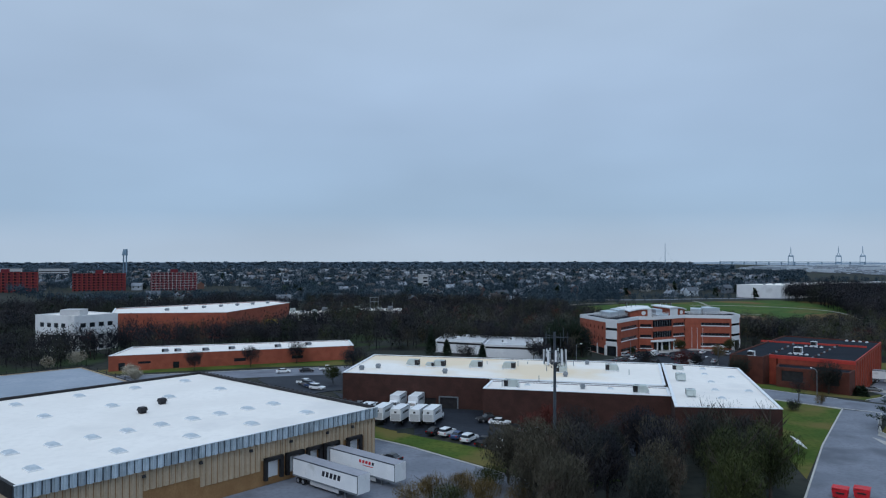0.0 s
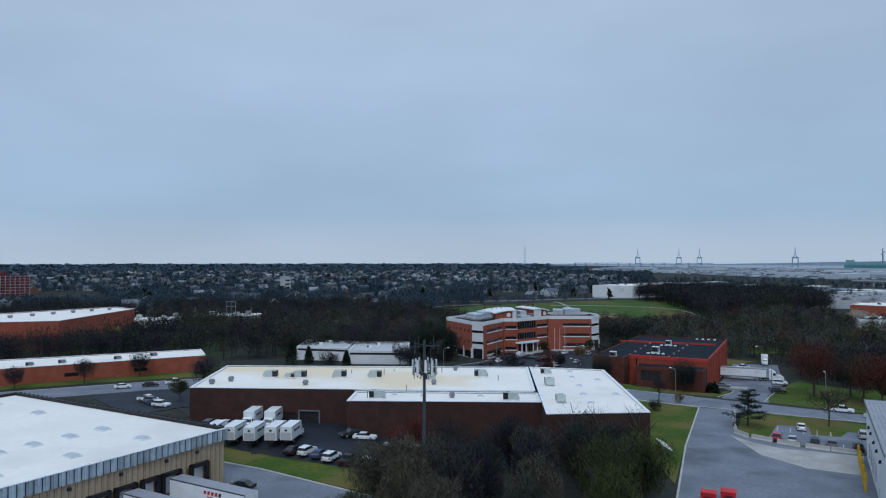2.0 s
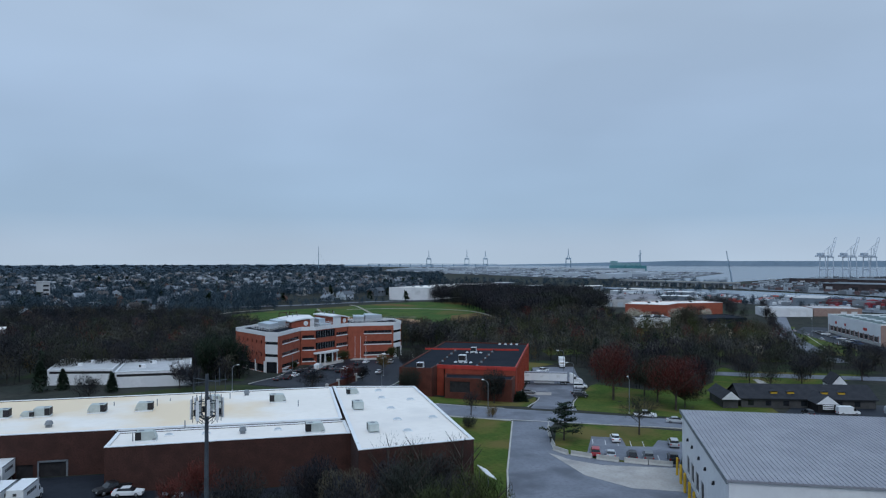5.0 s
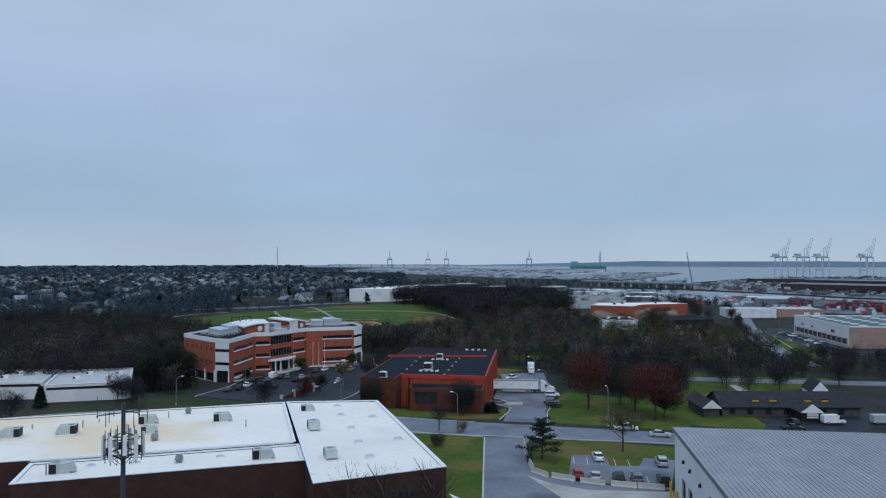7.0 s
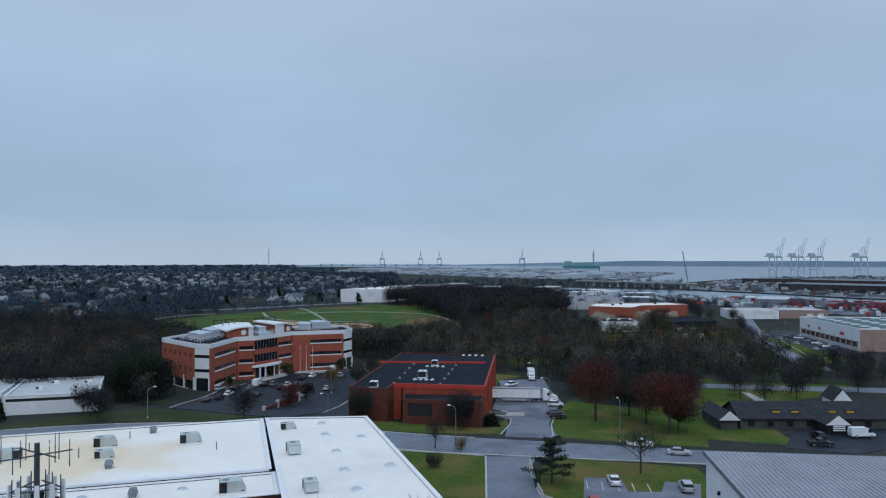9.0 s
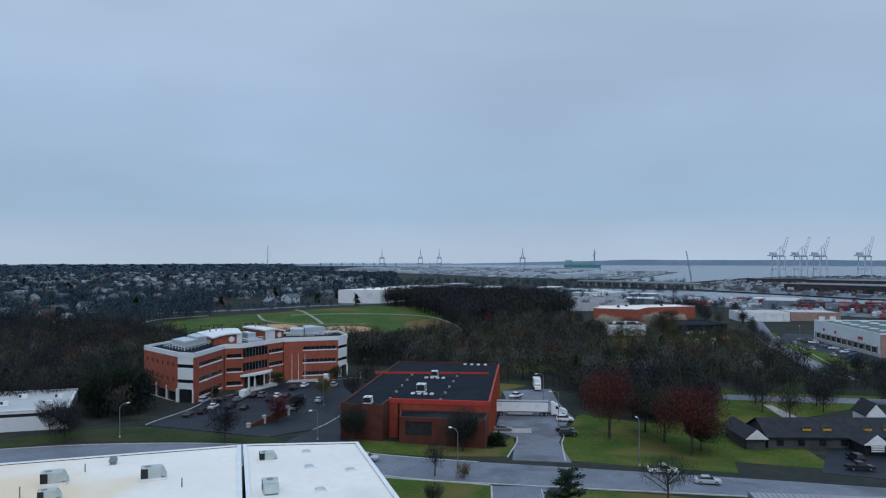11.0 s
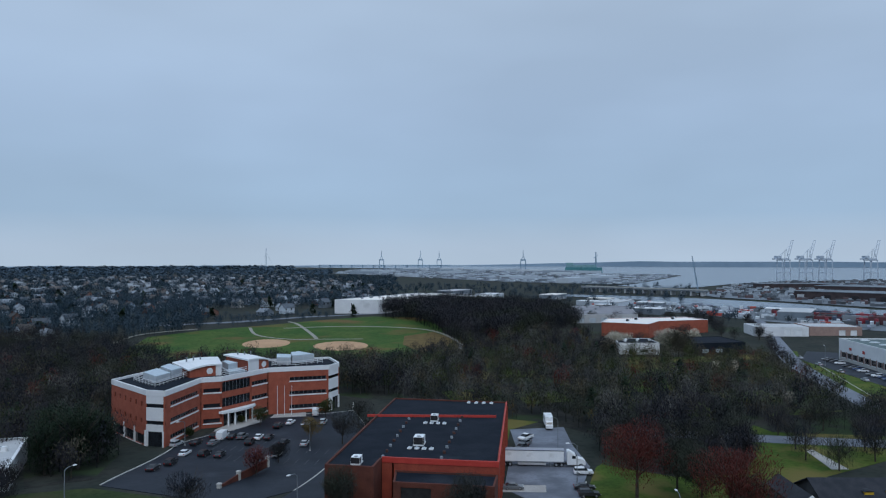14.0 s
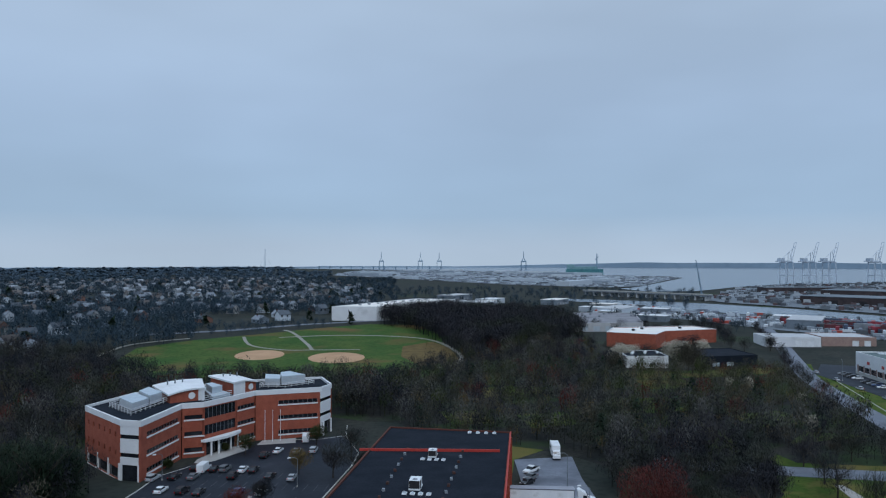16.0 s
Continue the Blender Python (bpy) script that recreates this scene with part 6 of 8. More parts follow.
SHAPES = {
    "sedan": (dict(low=[(-2.3, 0.32), (-2.38, 0.62), (-2.3, 0.92), (-1.6, 1.0), (1.0, 0.96), (2.05, 0.82), (2.35, 0.62), (2.3, 0.3)], glass=[(-1.75, 0.98), (-1.05, 1.36), (0.3, 1.38), (1.1, 0.94)], top=[(-1.1, 1.364), (-0.9, 1.44), (0.2, 1.45), (0.38, 1.384)], ax=(-1.4, 1.42), w=0.9, r=0.32), "car"),
    "suv": (dict(low=[(-2.3, 0.4), (-2.36, 0.8), (-2.28, 1.12), (1.05, 1.1), (2.1, 1.0), (2.34, 0.75), (2.3, 0.38)], glass=[(-2.2, 1.1), (-1.95, 1.62), (0.2, 1.64), (1.05, 1.08)], top=[(-2.05, 1.624), (-1.9, 1.74), (0.1, 1.75), (0.28, 1.644)], ax=(-1.4, 1.42), w=0.95, r=0.36), "car"),
    "pickup": (dict(low=[(-2.8, 0.5), (-2.85, 1.12), (-0.75, 1.15), (1.3, 1.12), (2.55, 1.02), (2.8, 0.8), (2.75, 0.45)], glass=[(-0.75, 1.12), (-0.65, 1.7), (0.6, 1.72), (1.35, 1.1)], top=[(-0.72, 1.704), (-0.6, 1.82), (0.5, 1.83), (0.7, 1.724)], ax=(-1.75, 1.75), w=1.0, r=0.4), "pickup truck"),
    "van": (dict(low=[(-2.9, 0.45), (-2.95, 1.2), (-2.9, 2.3), (1.2, 2.35), (2.0, 1.4), (2.9, 1.1), (2.95, 0.5)], glass=[(1.1, 1.35), (1.18, 2.1), (1.4, 2.12), (2.02, 1.36)], top=[(-2.8, 2.354), (-2.7, 2.45), (1.0, 2.46), (1.15, 2.36)], ax=(-1.8, 1.9), w=1.0, r=0.38), "van"),
}
LABELS = {"sedan": "%s saloon car parked on asphalt", "suv": "%s sport utility car parked on asphalt", "pickup": "%s pickup truck with open bed", "van": "%s panel van with dark windscreen"}


def wheel(parent, key, x, y, z, r, w):
    ob = shared("wheel", key + "hub", lambda bm: tube(bm, (0, -w / 2 + 0.02, 0), (0, w / 2 - 0.02, 0), r * 0.3, r * 0.3, 8), RIM, parent, pose(x, y, z))
    shared("tyre", key + "tyre", lambda bm: tube(bm, (0, -w / 2, 0), (0, w / 2, 0), r, r, 14), TYRE, ob)
    shared("rim", key + "rim", lambda bm: [tube(bm, (0, s * (w / 2 + 0.004), 0), (0, s * (w / 2 + 0.03), 0), r * 0.62, r * 0.55, 10) for s in (-1, 1)], RIM, ob)


def car(x, y, rz, kind="sedan", col="white", lift=0.13):
    s, cat = SHAPES[kind]
    ob = thing({"sedan": "saloon_car", "suv": "sport_utility_car", "pickup": "pickup_truck", "van": "panel_van"}[kind], pose(x, y, gz(x, y) + lift, 0, 0, rz), LABELS[kind] % col, cat, "parked cars")
    w, m = s["w"], CAR_PAINT[col]
    shared("body", kind + "low", lambda bm: profile(bm, s["low"], -w, w, 0.06, 0.9), m, ob)
    shared("window_band", kind + "glass", lambda bm: profile(bm, s["glass"], -w + 0.08, w - 0.08, 0.16, s["glass"][0][1] + 0.1) if kind != "van" else profile(bm, s["glass"], -w - 0.01, w + 0.01), GLASS, ob)
    shared("roof_panel", kind + "top", lambda bm: profile(bm, s["top"], -w + 0.22 if kind != "van" else -w + 0.05, w - 0.22 if kind != "van" else w - 0.05), m, ob)
    if kind == "pickup":
        shared("cargo_bed", "pickbed", lambda bm: box(bm, -2.7, -0.85, -w + 0.16, w - 0.16, 1.154, 1.17), BLACK_TRIM, ob)
    fx, bx = s["low"][-2][0], s["low"][1][0]
    for sy in (-1, 1):
        shared("headlight", kind + "hl%d" % sy, lambda bm: box(bm, fx - 0.22, fx + 0.02, sy * w * 0.74 - 0.18, sy * w * 0.74 + 0.18, 0.66, 0.8), LENS_CLEAR, ob)
        shared("tail_light", kind + "tl%d" % sy, lambda bm: box(bm, bx - 0.02, bx + 0.1, sy * w * 0.8 - 0.14, sy * w * 0.8 + 0.14, 0.72, 0.95), LENS_RED, ob)
        for ax_ in s["ax"]:
            wheel(ob, kind, ax_, sy * (w - 0.1), s["r"], s["r"], 0.22)
    return ob


def box_truck(x, y, rz):
    ob = thing("box_truck", pose(x, y, gz(x, y) + 0.1, 0, 0, rz), "white box truck with dark side lettering bars", "truck", "white box trucks")
    shared("cargo_box", "btbox", lambda bm: box(bm, -4.2, 2.0, -1.22, 1.22, 1.0, 3.6), WHITE_METAL, ob)
    shared("roof_rail", "btrail", lambda bm: [box(bm, -4.24, 2.04, y0, y0 + 0.08, 3.5, 3.64) for y0 in (-1.27, 1.19)], STEEL, ob)
    shared("chassis", "btch", lambda bm: box(bm, -4.1, 3.6, -0.5, 0.5, 0.55, 0.98), BLACK_TRIM, ob)
    shared("cab", "btcab", lambda bm: profile(bm, [(2.1, 0.6), (2.1, 2.4), (2.5, 2.5), (3.1, 2.35), (3.5, 1.55), (4.2, 1.4), (4.3, 0.55)], -1.05, 1.05, 0.08, 2.2), WHITE_METAL, ob)
    shared("windscreen", "btws", lambda bm: profile(bm, [(3.05, 2.2), (3.15, 2.24), (3.52, 1.62), (3.42, 1.58)], -0.9, 0.9), GLASS, ob)
    for sy in (-1, 1):
        shared("side_window", "btsw%d" % sy, lambda bm: box(bm, 2.4, 3.05, sy * 1.02 - 0.04, sy * 1.02 + 0.04, 1.55, 2.15), GLASS, ob)
        shared("lettering_bar", "btlet%d" % sy, lambda bm: [box(bm, -2.8 + k * 0.75, -2.25 + k * 0.75, sy * 1.235 - 0.012, sy * 1.235 + 0.012, 2.35, 2.85) for k in range(5)], INK, ob)
        for ax_ in (-2.6, 3.2):
            wheel(ob, "bt", ax_, sy * 0.95, 0.45, 0.45, 0.3)
    shared("rear_badge", "btbadge", lambda bm: box(bm, -4.225, -4.204, -0.25, 0.25, 2.7, 3.1), INK, ob)
    shared("rear_door", "btdoor", lambda bm: box(bm, -4.22, -4.204, -1.05, 1.05, 1.1, 2.5), GREY_WALL, ob)
    return ob


def trailer_parts(ob, red=False, logo=True):
    """x runs from the rear doors (0) to the nose (16.15)."""
    shared("cargo_box", "trbox", lambda bm: box(bm, 0, 16.15, -1.3, 1.3, 1.2, 4.1), WHITE_METAL, ob)
    shared("roof_sheet", "trroof", lambda bm: box(bm, 0.05, 16.1, -1.25, 1.25, 4.104, 4.14), SEAM_METAL, ob, label="grey trailer roof")
    shared("top_rail", "trtop", lambda bm: [box(bm, 0, 16.15, s * 1.31 - 0.02, s * 1.31 + 0.02, 3.95, 4.12) for s in (-1, 1)] + [box(bm, x0, x0 + 0.1, s * 1.31 - 0.022, s * 1.31 + 0.022, 1.2, 4.1) for x0 in (0, 16.05) for s in (-1, 1)], DARK_STEEL, ob)
    shared("bottom_rail", "trrail", lambda bm: [box(bm, 0, 16.15, s * 1.31 - 0.02, s * 1.31 + 0.02, 1.1, 1.35) for s in (-1, 1)], STEEL, ob)
    shared("side_skirt", "trskirt", lambda bm: [box(bm, 4.6, 11.6, s * 1.2 - 0.02, s * 1.2 + 0.02, 0.45, 1.1) for s in (-1, 1)], GREY_WALL, ob)
    shared("landing_gear", "trleg", lambda bm: [box(bm, 12.6, 12.8, s * 0.8 - 0.08, s * 0.8 + 0.08, 0, 1.2) for s in (-1, 1)], STEEL, ob)
    if logo:
        for sy in (-1, 1):
            for k in range(5):
                shared("emblem_bar", "trlogo%d" % red, lambda bm: profile(bm, [(0, 2.5), (0.62, 2.5), (0.8, 3.35), (0.18, 3.35)] if not red else [(0, 3.0), (0.5, 3.0), (0.6, 3.5), (0.1, 3.5)], -0.012, 0.012), RED_PLASTIC if red and k < 4 else INK, ob, pose(7.6 + k * (0.95 if not red else 0.78), sy * 1.315, 0), "plain slanted emblem bar")
            if red:
                shared("emblem_stripe", "trlogo2", lambda bm: box(bm, 8.4, 11.0, -0.012, 0.012, 2.6, 2.72), RED_PLASTIC, ob, pose(0, sy * 1.315, 0))
    for sy in (-1, 1):
        for ax_ in (1.4, 2.7):
            wheel(ob, "tr", ax_, sy * 1.0, 0.5, 0.5, 0.5)


for u, d0, red in ((19.7, 2.0, False), (11.6, 2.0, True)):
    p = G1 @ Vector((u, d0, 0))
    ob = thing("semi_trailer", pose(p.x, p.y, 0.08, 0, 0, -40.9), "white dry van trailer backed to the dock", "trailer", "docked trailers")
    trailer_parts(ob, red)
# tractor and trailer at the red building
g0 = (143.6, 243.2)
sem = thing("articulated_truck", pose(g0[0], g0[1], gz(152, 237) + 0.12, 0, 0, -35), "white articulated truck backed against the red building", "truck")
trailer_parts(sem, logo=False)
bm = bmesh.new()
profile(bm, [(16.9, 0.9), (16.9, 3.9), (17.4, 4.05), (18.9, 3.2), (19.4, 2.3), (20.9, 1.9), (21.4, 1.5), (21.4, 0.6), (16.9, 0.6)], -1.2, 1.2, 0.15, 2.5)
part("cab", bm, WHITE_METAL, sem)
bm = bmesh.new()
profile(bm, [(18.95, 3.1), (19.05, 3.14), (19.5, 2.36), (19.38, 2.3)], -1.0, 1.0)
part("windscreen", bm, GLASS, sem)
bm = bmesh.new()
for s_ in (-1, 1):
    box(bm, 18.1, 19.0, s_ * 1.12 - 0.06, s_ * 1.12 + 0.06, 2.1, 2.85)
part("side_window", bm, GLASS, sem)
bm = bmesh.new()
box(bm, 14.5, 20.5, -0.6, 0.6, 0.5, 0.9)
part("chassis", bm, BLACK_TRIM, sem)
for sy in (-1, 1):
    for ax_ in (14.2, 15.5, 20.3):
        wheel(sem, "tr", ax_, sy * 1.0, 0.5, 0.5, 0.5)
# yard trucks: rear row faces out, front row stands tail to the road
for x, y in ((-11.0, 173.3), (-6.6, 172.2)):
    box_truck(x, y, 256)
for x, y in ((-13.2, 163.4), (-9.2, 161.6), (-5.0, 160.4), (-2.0, 159.6), (-17.2, 165.0)):
    box_truck(x, y, 73)
box_truck(180, 268.5, 236)
CARS = [  # small car park
    (108.7, 152.9, 56, "sedan", "white"), (116.6, 143.8, 52, "suv", "silver"), (97.6, 145.8, 52, "suv", "red"), (99.4, 143.3, 52, "sedan", "silver"), (102.3, 140.4, 52, "suv", "black"), (104.8, 138.6, 52, "suv", "grey"), (108.3, 135.6, 52, "suv", "black"),
    (134.8, 161.2, -40, "sedan", "silver"), (134.0, 171.0, -40, "pickup", "white"),
    # red building lot
    (164.6, 259.8, 200, "pickup", "white"), (160.8, 255.2, 200, "sedan", "grey"), (157.6, 252.4, 200, "sedan", "black"), (156.2, 226.0, -32, "suv", "white"), (148.6, 217.2, -32, "sedan", "black"), (146.2, 213.0, -30, "suv", "black"), (135.0, 225.6, -32, "sedan", "grey"),
    # brick warehouse yard
    (0.9, 151.6, 60, "suv", "white"), (3.2, 149.6, 60, "sedan", "blue"), (5.4, 147.4, 60, "suv", "white"), (8.4, 144.6, 60, "pickup", "black"), (12.2, 143.0, 60, "suv", "white"), (12.4, 157.2, -20, "sedan", "white"), (10.2, 160.0, 200, "pickup", "black"), (-1.8, 153.0, 60, "sedan", "black"),
    (-16.4, 174.2, 75, "sedan", "white"), (-20.0, 174.5, 75, "suv", "grey"), (18.0, 152.6, 40, "sedan", "silver"), (22.0, 147.5, 40, "suv", "grey"),
    # north car park
    (-40.7, 213.2, -30, "pickup", "white"), (-37.8, 208, -30, "sedan", "blue"), (-35.4, 203, -30, "suv", "white"), (-39, 210.6, -30, "suv", "grey"), (-52.1, 235.0, 14, "sedan", "white"), (-38.4, 239.5, 14, "pickup", "white"), (-44.8, 236.8, 14, "sedan", "black"), (-9.8, 133.6, 150, "sedan", "black"),
    # street by the red building and lodge
    (87.0, 205.5, -48, "sedan", "silver"), (186.5, 163.5, 60, "suv", "black"), (196.5, 158.5, -30, "van", "white"), (208.0, 152.0, -30, "van", "silver"), (178.5, 158.0, -35, "pickup", "black"),
]
for x, y, k, c in ((77, 304, "suv", "silver"), (76.9, 292.2, "sedan", "white"), (82, 302.6, "sedan", "black"), (81.3, 289.2, "suv", "black"), (86.2, 300.2, "sedan", "grey"), (84.6, 286.4, "sedan", "black"), (90, 305.6, "van", "white"), (92.6, 304.4, "sedan", "black"), (95, 303, "suv", "grey"), (95.1, 295.6, "suv", "black"),
                   (98.9, 300, "sedan", "white"), (101.4, 298.4, "sedan", "black"), (92.9, 282.2, "sedan", "blue"), (97.6, 279.2, "suv", "white"), (108, 310.6, "suv", "black"), (113, 313.6, "sedan", "white"), (117.4, 310.4, "sedan", "grey"), (122, 308.6, "suv", "silver"), (103.4, 290.6, "sedan", "black"), (107.8, 286.4, "sedan", "silver"), (88.5, 308.0, "suv", "black"), (71.5, 281.5, "suv", "black"), (66.5, 276, "sedan", "black")):
    CARS.append((x, y, 54 + rnd.uniform(-4, 4), k, c))
CARS.append((124.4, 321.6, 66, "van", "white"))
for k in range(16):
    t = k / 15
    if k % 5:
        CARS.append((398.6 - 43 * t + rnd.uniform(-0.6, 0.6), 313.8 - 57.5 * t, 143, rnd.choice(("sedan", "suv")), rnd.choice(("white", "black", "silver", "grey", "blue"))))
    else:
        CARS.append((389 - 40 * t, 320 - 55 * t, 53, "sedan", "silver"))
for x, y, rz, k, c in CARS:
    car(x, y, rz, k, c)

# ---- street furniture ----
for i, (x, y, rz) in enumerate(((99.4, 164.0, 58), (94.4, 155.6, 62), (92.6, 150.6, 94), (94.4, 146.2, 120), (97.2, 141.6, 125), (100.8, 137.6, 132), (104.0, 134.4, 134), (102.6, 168.8, 56))):
    jb = thing("concrete_barrier", pose(x, y, gz(x, y) + 0.1, 0, 0, rz), "white weathered concrete road barrier block", "barrier", "road barriers")
    shared("block", "jersey", lambda bm: profile(bm, [(-0.35, 0.02), (-0.35, 0.1), (-0.16, 0.35), (-0.1, 0.95), (0.1, 0.95), (0.16, 0.35), (0.35, 0.1), (0.35, 0.02)], -2.2, 2.2), KERB, jb, pose(0, 0, 0, 0, 0, 90))
    shared("lifting_loop", "jloop", lambda bm: [box(bm, x0, x0 + 0.3, -0.04, 0.04, 0.954, 1.02) for x0 in (-1.2, 0.9)], STEEL, jb)
for x, y in ((62.7, 113.7), (66.0, 113.5)):
    dm = thing("skip_container", pose(x, y, 0.1, 0, 0, -35), "bright red steel waste container on the drive", "waste container", "waste containers")
    shared("bin", "skipbin", lambda bm: profile(bm, [(-1.0, 0.15), (-1.2, 1.3), (1.1, 1.5), (0.95, 0.15)], -1.1, 1.1), RED_PLASTIC, dm)
    shared("lid", "skiplid", lambda bm: box(bm, -1.25, 1.15, -1.1, 1.1, 1.504, 1.6, None, (0.1, 0.1, 0.1, 0.1)), RED_PLASTIC, dm)
    shared("fork_pocket", "skipfork", lambda bm: [box(bm, -0.6, 0.6, s * 1.16 - 0.055, s * 1.16 + 0.055, 0.8, 1.0) for s in (-1, 1)], BLACK_TRIM, dm)


def street_lamp(x, y, h, rz, steel=True):
    ob = thing("street_lamp", pose(x, y, gz(x, y), 0, 0, rz), "slim grey steel street lamp with curved arm", "street lamp", "street lamps")
    shared("base", "slbase", lambda bm: tube(bm, (0, 0, 0), (0, 0, 0.5), 0.22, 0.18, 8), KERB, ob)
    shared("pole", "slpole%.1f" % h, lambda bm: tube(bm, (0, 0, 0.504), (0, 0, h), 0.12, 0.07, 8), STEEL, ob)
    shared("arm", "slarm%.1f" % h, lambda bm: (tube(bm, (0, 0, h), (0.7, 0, h + 0.5), 0.06), tube(bm, (0.7, 0, h + 0.5), (1.9, 0, h + 0.6), 0.055)), STEEL, ob)
    shared("lamp_head", "slhead%.1f" % h, lambda bm: box(bm, 1.7, 2.6, -0.18, 0.18, h + 0.5, h + 0.68, None, (0.1, 0.2, 0.05, 0.05)), WHITE_METAL, ob)


for x, y, h, rz in ((97.2, 187.2, 8.2, 100), (157.5, 237.0, 11.0, 160), (135.5, 178.6, 9.0, 60), (148.5, 219.5, 9.5, 150), (85.5, 229.0, 6.5, 200), (46.5, 251.0, 7.0, 30), (378, 300, 9.0, 40), (79, 303, 6.5, 200), (107, 280, 7, 180)):
    street_lamp(x, y, h, rz)
# dark fence with pale piers between the office car park and its drive
FENCE = [(76.0, 251.5), (82.0, 258.4), (91.3, 267.0)]
fz = gz(84, 259) + 0.1
fn = thing("drive_fence", pose(0, 0, fz), "low dark brick fence with pale square piers", "fence")
for a, b in zip(FENCE, FENCE[1:]):
    bm = bmesh.new()
    box(bm, 0.4, width(a, b) - 0.4, -0.15, 0.15, -0.3, 1.7, wall_frame(a, b))
    part("panel", bm, UMBER_BRICK, fn)
for p in FENCE:
    pier = shared("pier", "fpier", lambda bm: box(bm, -0.38, 0.38, -0.38, 0.38, -0.3, 2.2), KERB, fn, pose(p[0], p[1], 0, 0, 0, 45))
    shared("pier_cap", "fpiercap", lambda bm: box(bm, -0.5, 0.5, -0.5, 0.5, 2.204, 2.4, None, (0.15, 0.15, 0.15, 0.15)), CONCRETE, pier)
# monopole with antenna panels
mp = thing("antenna_monopole", pose(19.4, 125.1, 0), "slim dark steel monopole with three faces of white antenna panels", "mast")
bm = bmesh.new()
tube(bm, (0, 0, -0.2), (0, 0, 12), 0.32, 0.27, 12)
tube(bm, (0, 0, 12), (0, 0, 24.9), 0.27, 0.2, 12)
part("pole", bm, DARK_STEEL, mp)
for k in range(3):
    face = pose(0, 0, 0, 0, 0, 25 + 120 * k)
    shared("antenna_frame", "aframe", lambda bm: (tube(bm, (1.15, -1.5, 19.9), (1.15, 1.5, 19.9), 0.07), tube(bm, (1.15, -1.5, 21.4), (1.15, 1.5, 21.4), 0.06), tube(bm, (0.2, 0, 19.2), (1.15, 0.9, 19.9), 0.07), tube(bm, (0.2, 0, 19.2), (1.15, -0.9, 19.9), 0.07), tube(bm, (0.2, 0, 21.4), (1.15, 0, 21.4), 0.07)), DARK_STEEL, mp, face)
    for j, y in enumerate((-1.2, 0.1, 1.15)):
        shared("mount_pipe", "apipe", lambda bm: tube(bm, (1.27, 0, 19.0), (1.27, 0, 22.3), 0.05), DARK_STEEL, mp, face @ pose(0, y, 0))
        hp = 2.5 if j % 2 == 0 else 2.0
        shared("antenna_panel", "apanel%.1f" % hp, lambda bm: box(bm, 1.4, 1.58, -0.2, 0.2, 21.9 - hp, 21.9, None, (0.03, 0.03, 0.03, 0.03)), WHITE_METAL, mp, face @ pose(0, y, 0))
        shared("radio_unit", "aradio", lambda bm: box(bm, 0.86, 1.1, -0.17, 0.17, 0, 0.75), AC_GREY if j % 2 else BLACK_TRIM, mp, face @ pose(0, y, 19.85 + 0.55 * (j % 2)))
        shared("feed_cable", "acable", lambda bm: tube(bm, (1.35, 0.05, 19.5), (0.3, 0, 18.7), 0.035, 0.035, 5), BLACK_TRIM, mp, face @ pose(0, y * 0.5, 0))
for rz in (12, 118):
    shared("cross_arm", "xarm", lambda bm: tube(bm, (-2.6, 0, 23.9), (2.6, 0, 23.9), 0.06), DARK_STEEL, mp, pose(0, 0, rz * 0.002, 0, 0, rz))
    for x, up_ in ((-2.5, 1.3), (-1.7, 0.3), (1.6, 0.9), (2.4, 0.2)):
        shared("whip_antenna", "whip", lambda bm: tube(bm, (0, 0, 22.4), (0, 0, 24.6), 0.045, 0.03, 5), DARK_STEEL, mp, pose(0, 0, 0, 0, 0, rz) @ pose(x, 0, up_))


# ---- trees ----
def frames(d):
    """Two unit vectors across each row of d."""
    h = np.where(np.abs(d[:, 2:3]) < 0.9, np.array([[0.0, 0.0, 1.0]]), np.array([[1.0, 0.0, 0.0]]))
    a = np.cross(d, h)
    a /= np.linalg.norm(a, axis=1, keepdims=True)
    return a, np.cross(d, a)


def twigs(rng, n, h, r, tw, tl, low=0.25, lean=0.8, shape=1.0):
    """Thin tapering shoots through a crown with ragged lobes: vertices (3n, 3)."""
    u = rng.normal(size=(n, 3))
    u /= np.linalg.norm(u, axis=1, keepdims=True)
    lob = rng.normal(size=(9, 3))
    lob /= np.linalg.norm(lob, axis=1, keepdims=True)
    bump = 0.62 + 0.46 * np.clip((u @ lob.T).max(axis=1), 0, 1) ** 4
    rad = rng.random(n) ** (0.42 * shape) * bump
    zc, zr = h * (1 + low) / 2, h * (1 - low) / 2
    p = u * rad[:, None] * np.array([[r, r, zr]]) + np.array([[0, 0, zc]])
    d = p - np.array([[0, 0, h * low * 0.8]])
    d /= np.linalg.norm(d, axis=1, keepdims=True) + 1e-6
    d = d + rng.normal(size=(n, 3)) * lean + np.array([[0, 0, 0.25]])
    d /= np.linalg.norm(d, axis=1, keepdims=True)
    a, _ = frames(d)
    L_ = tl * rng.uniform(0.5, 1.3, (n, 1))
    w = tw * rng.uniform(0.6, 1.3, (n, 1))
    return np.stack([p - d * L_ / 2 + a * w / 2, p - d * L_ / 2 - a * w / 2, p + d * L_ / 2], 1).reshape(-1, 3)


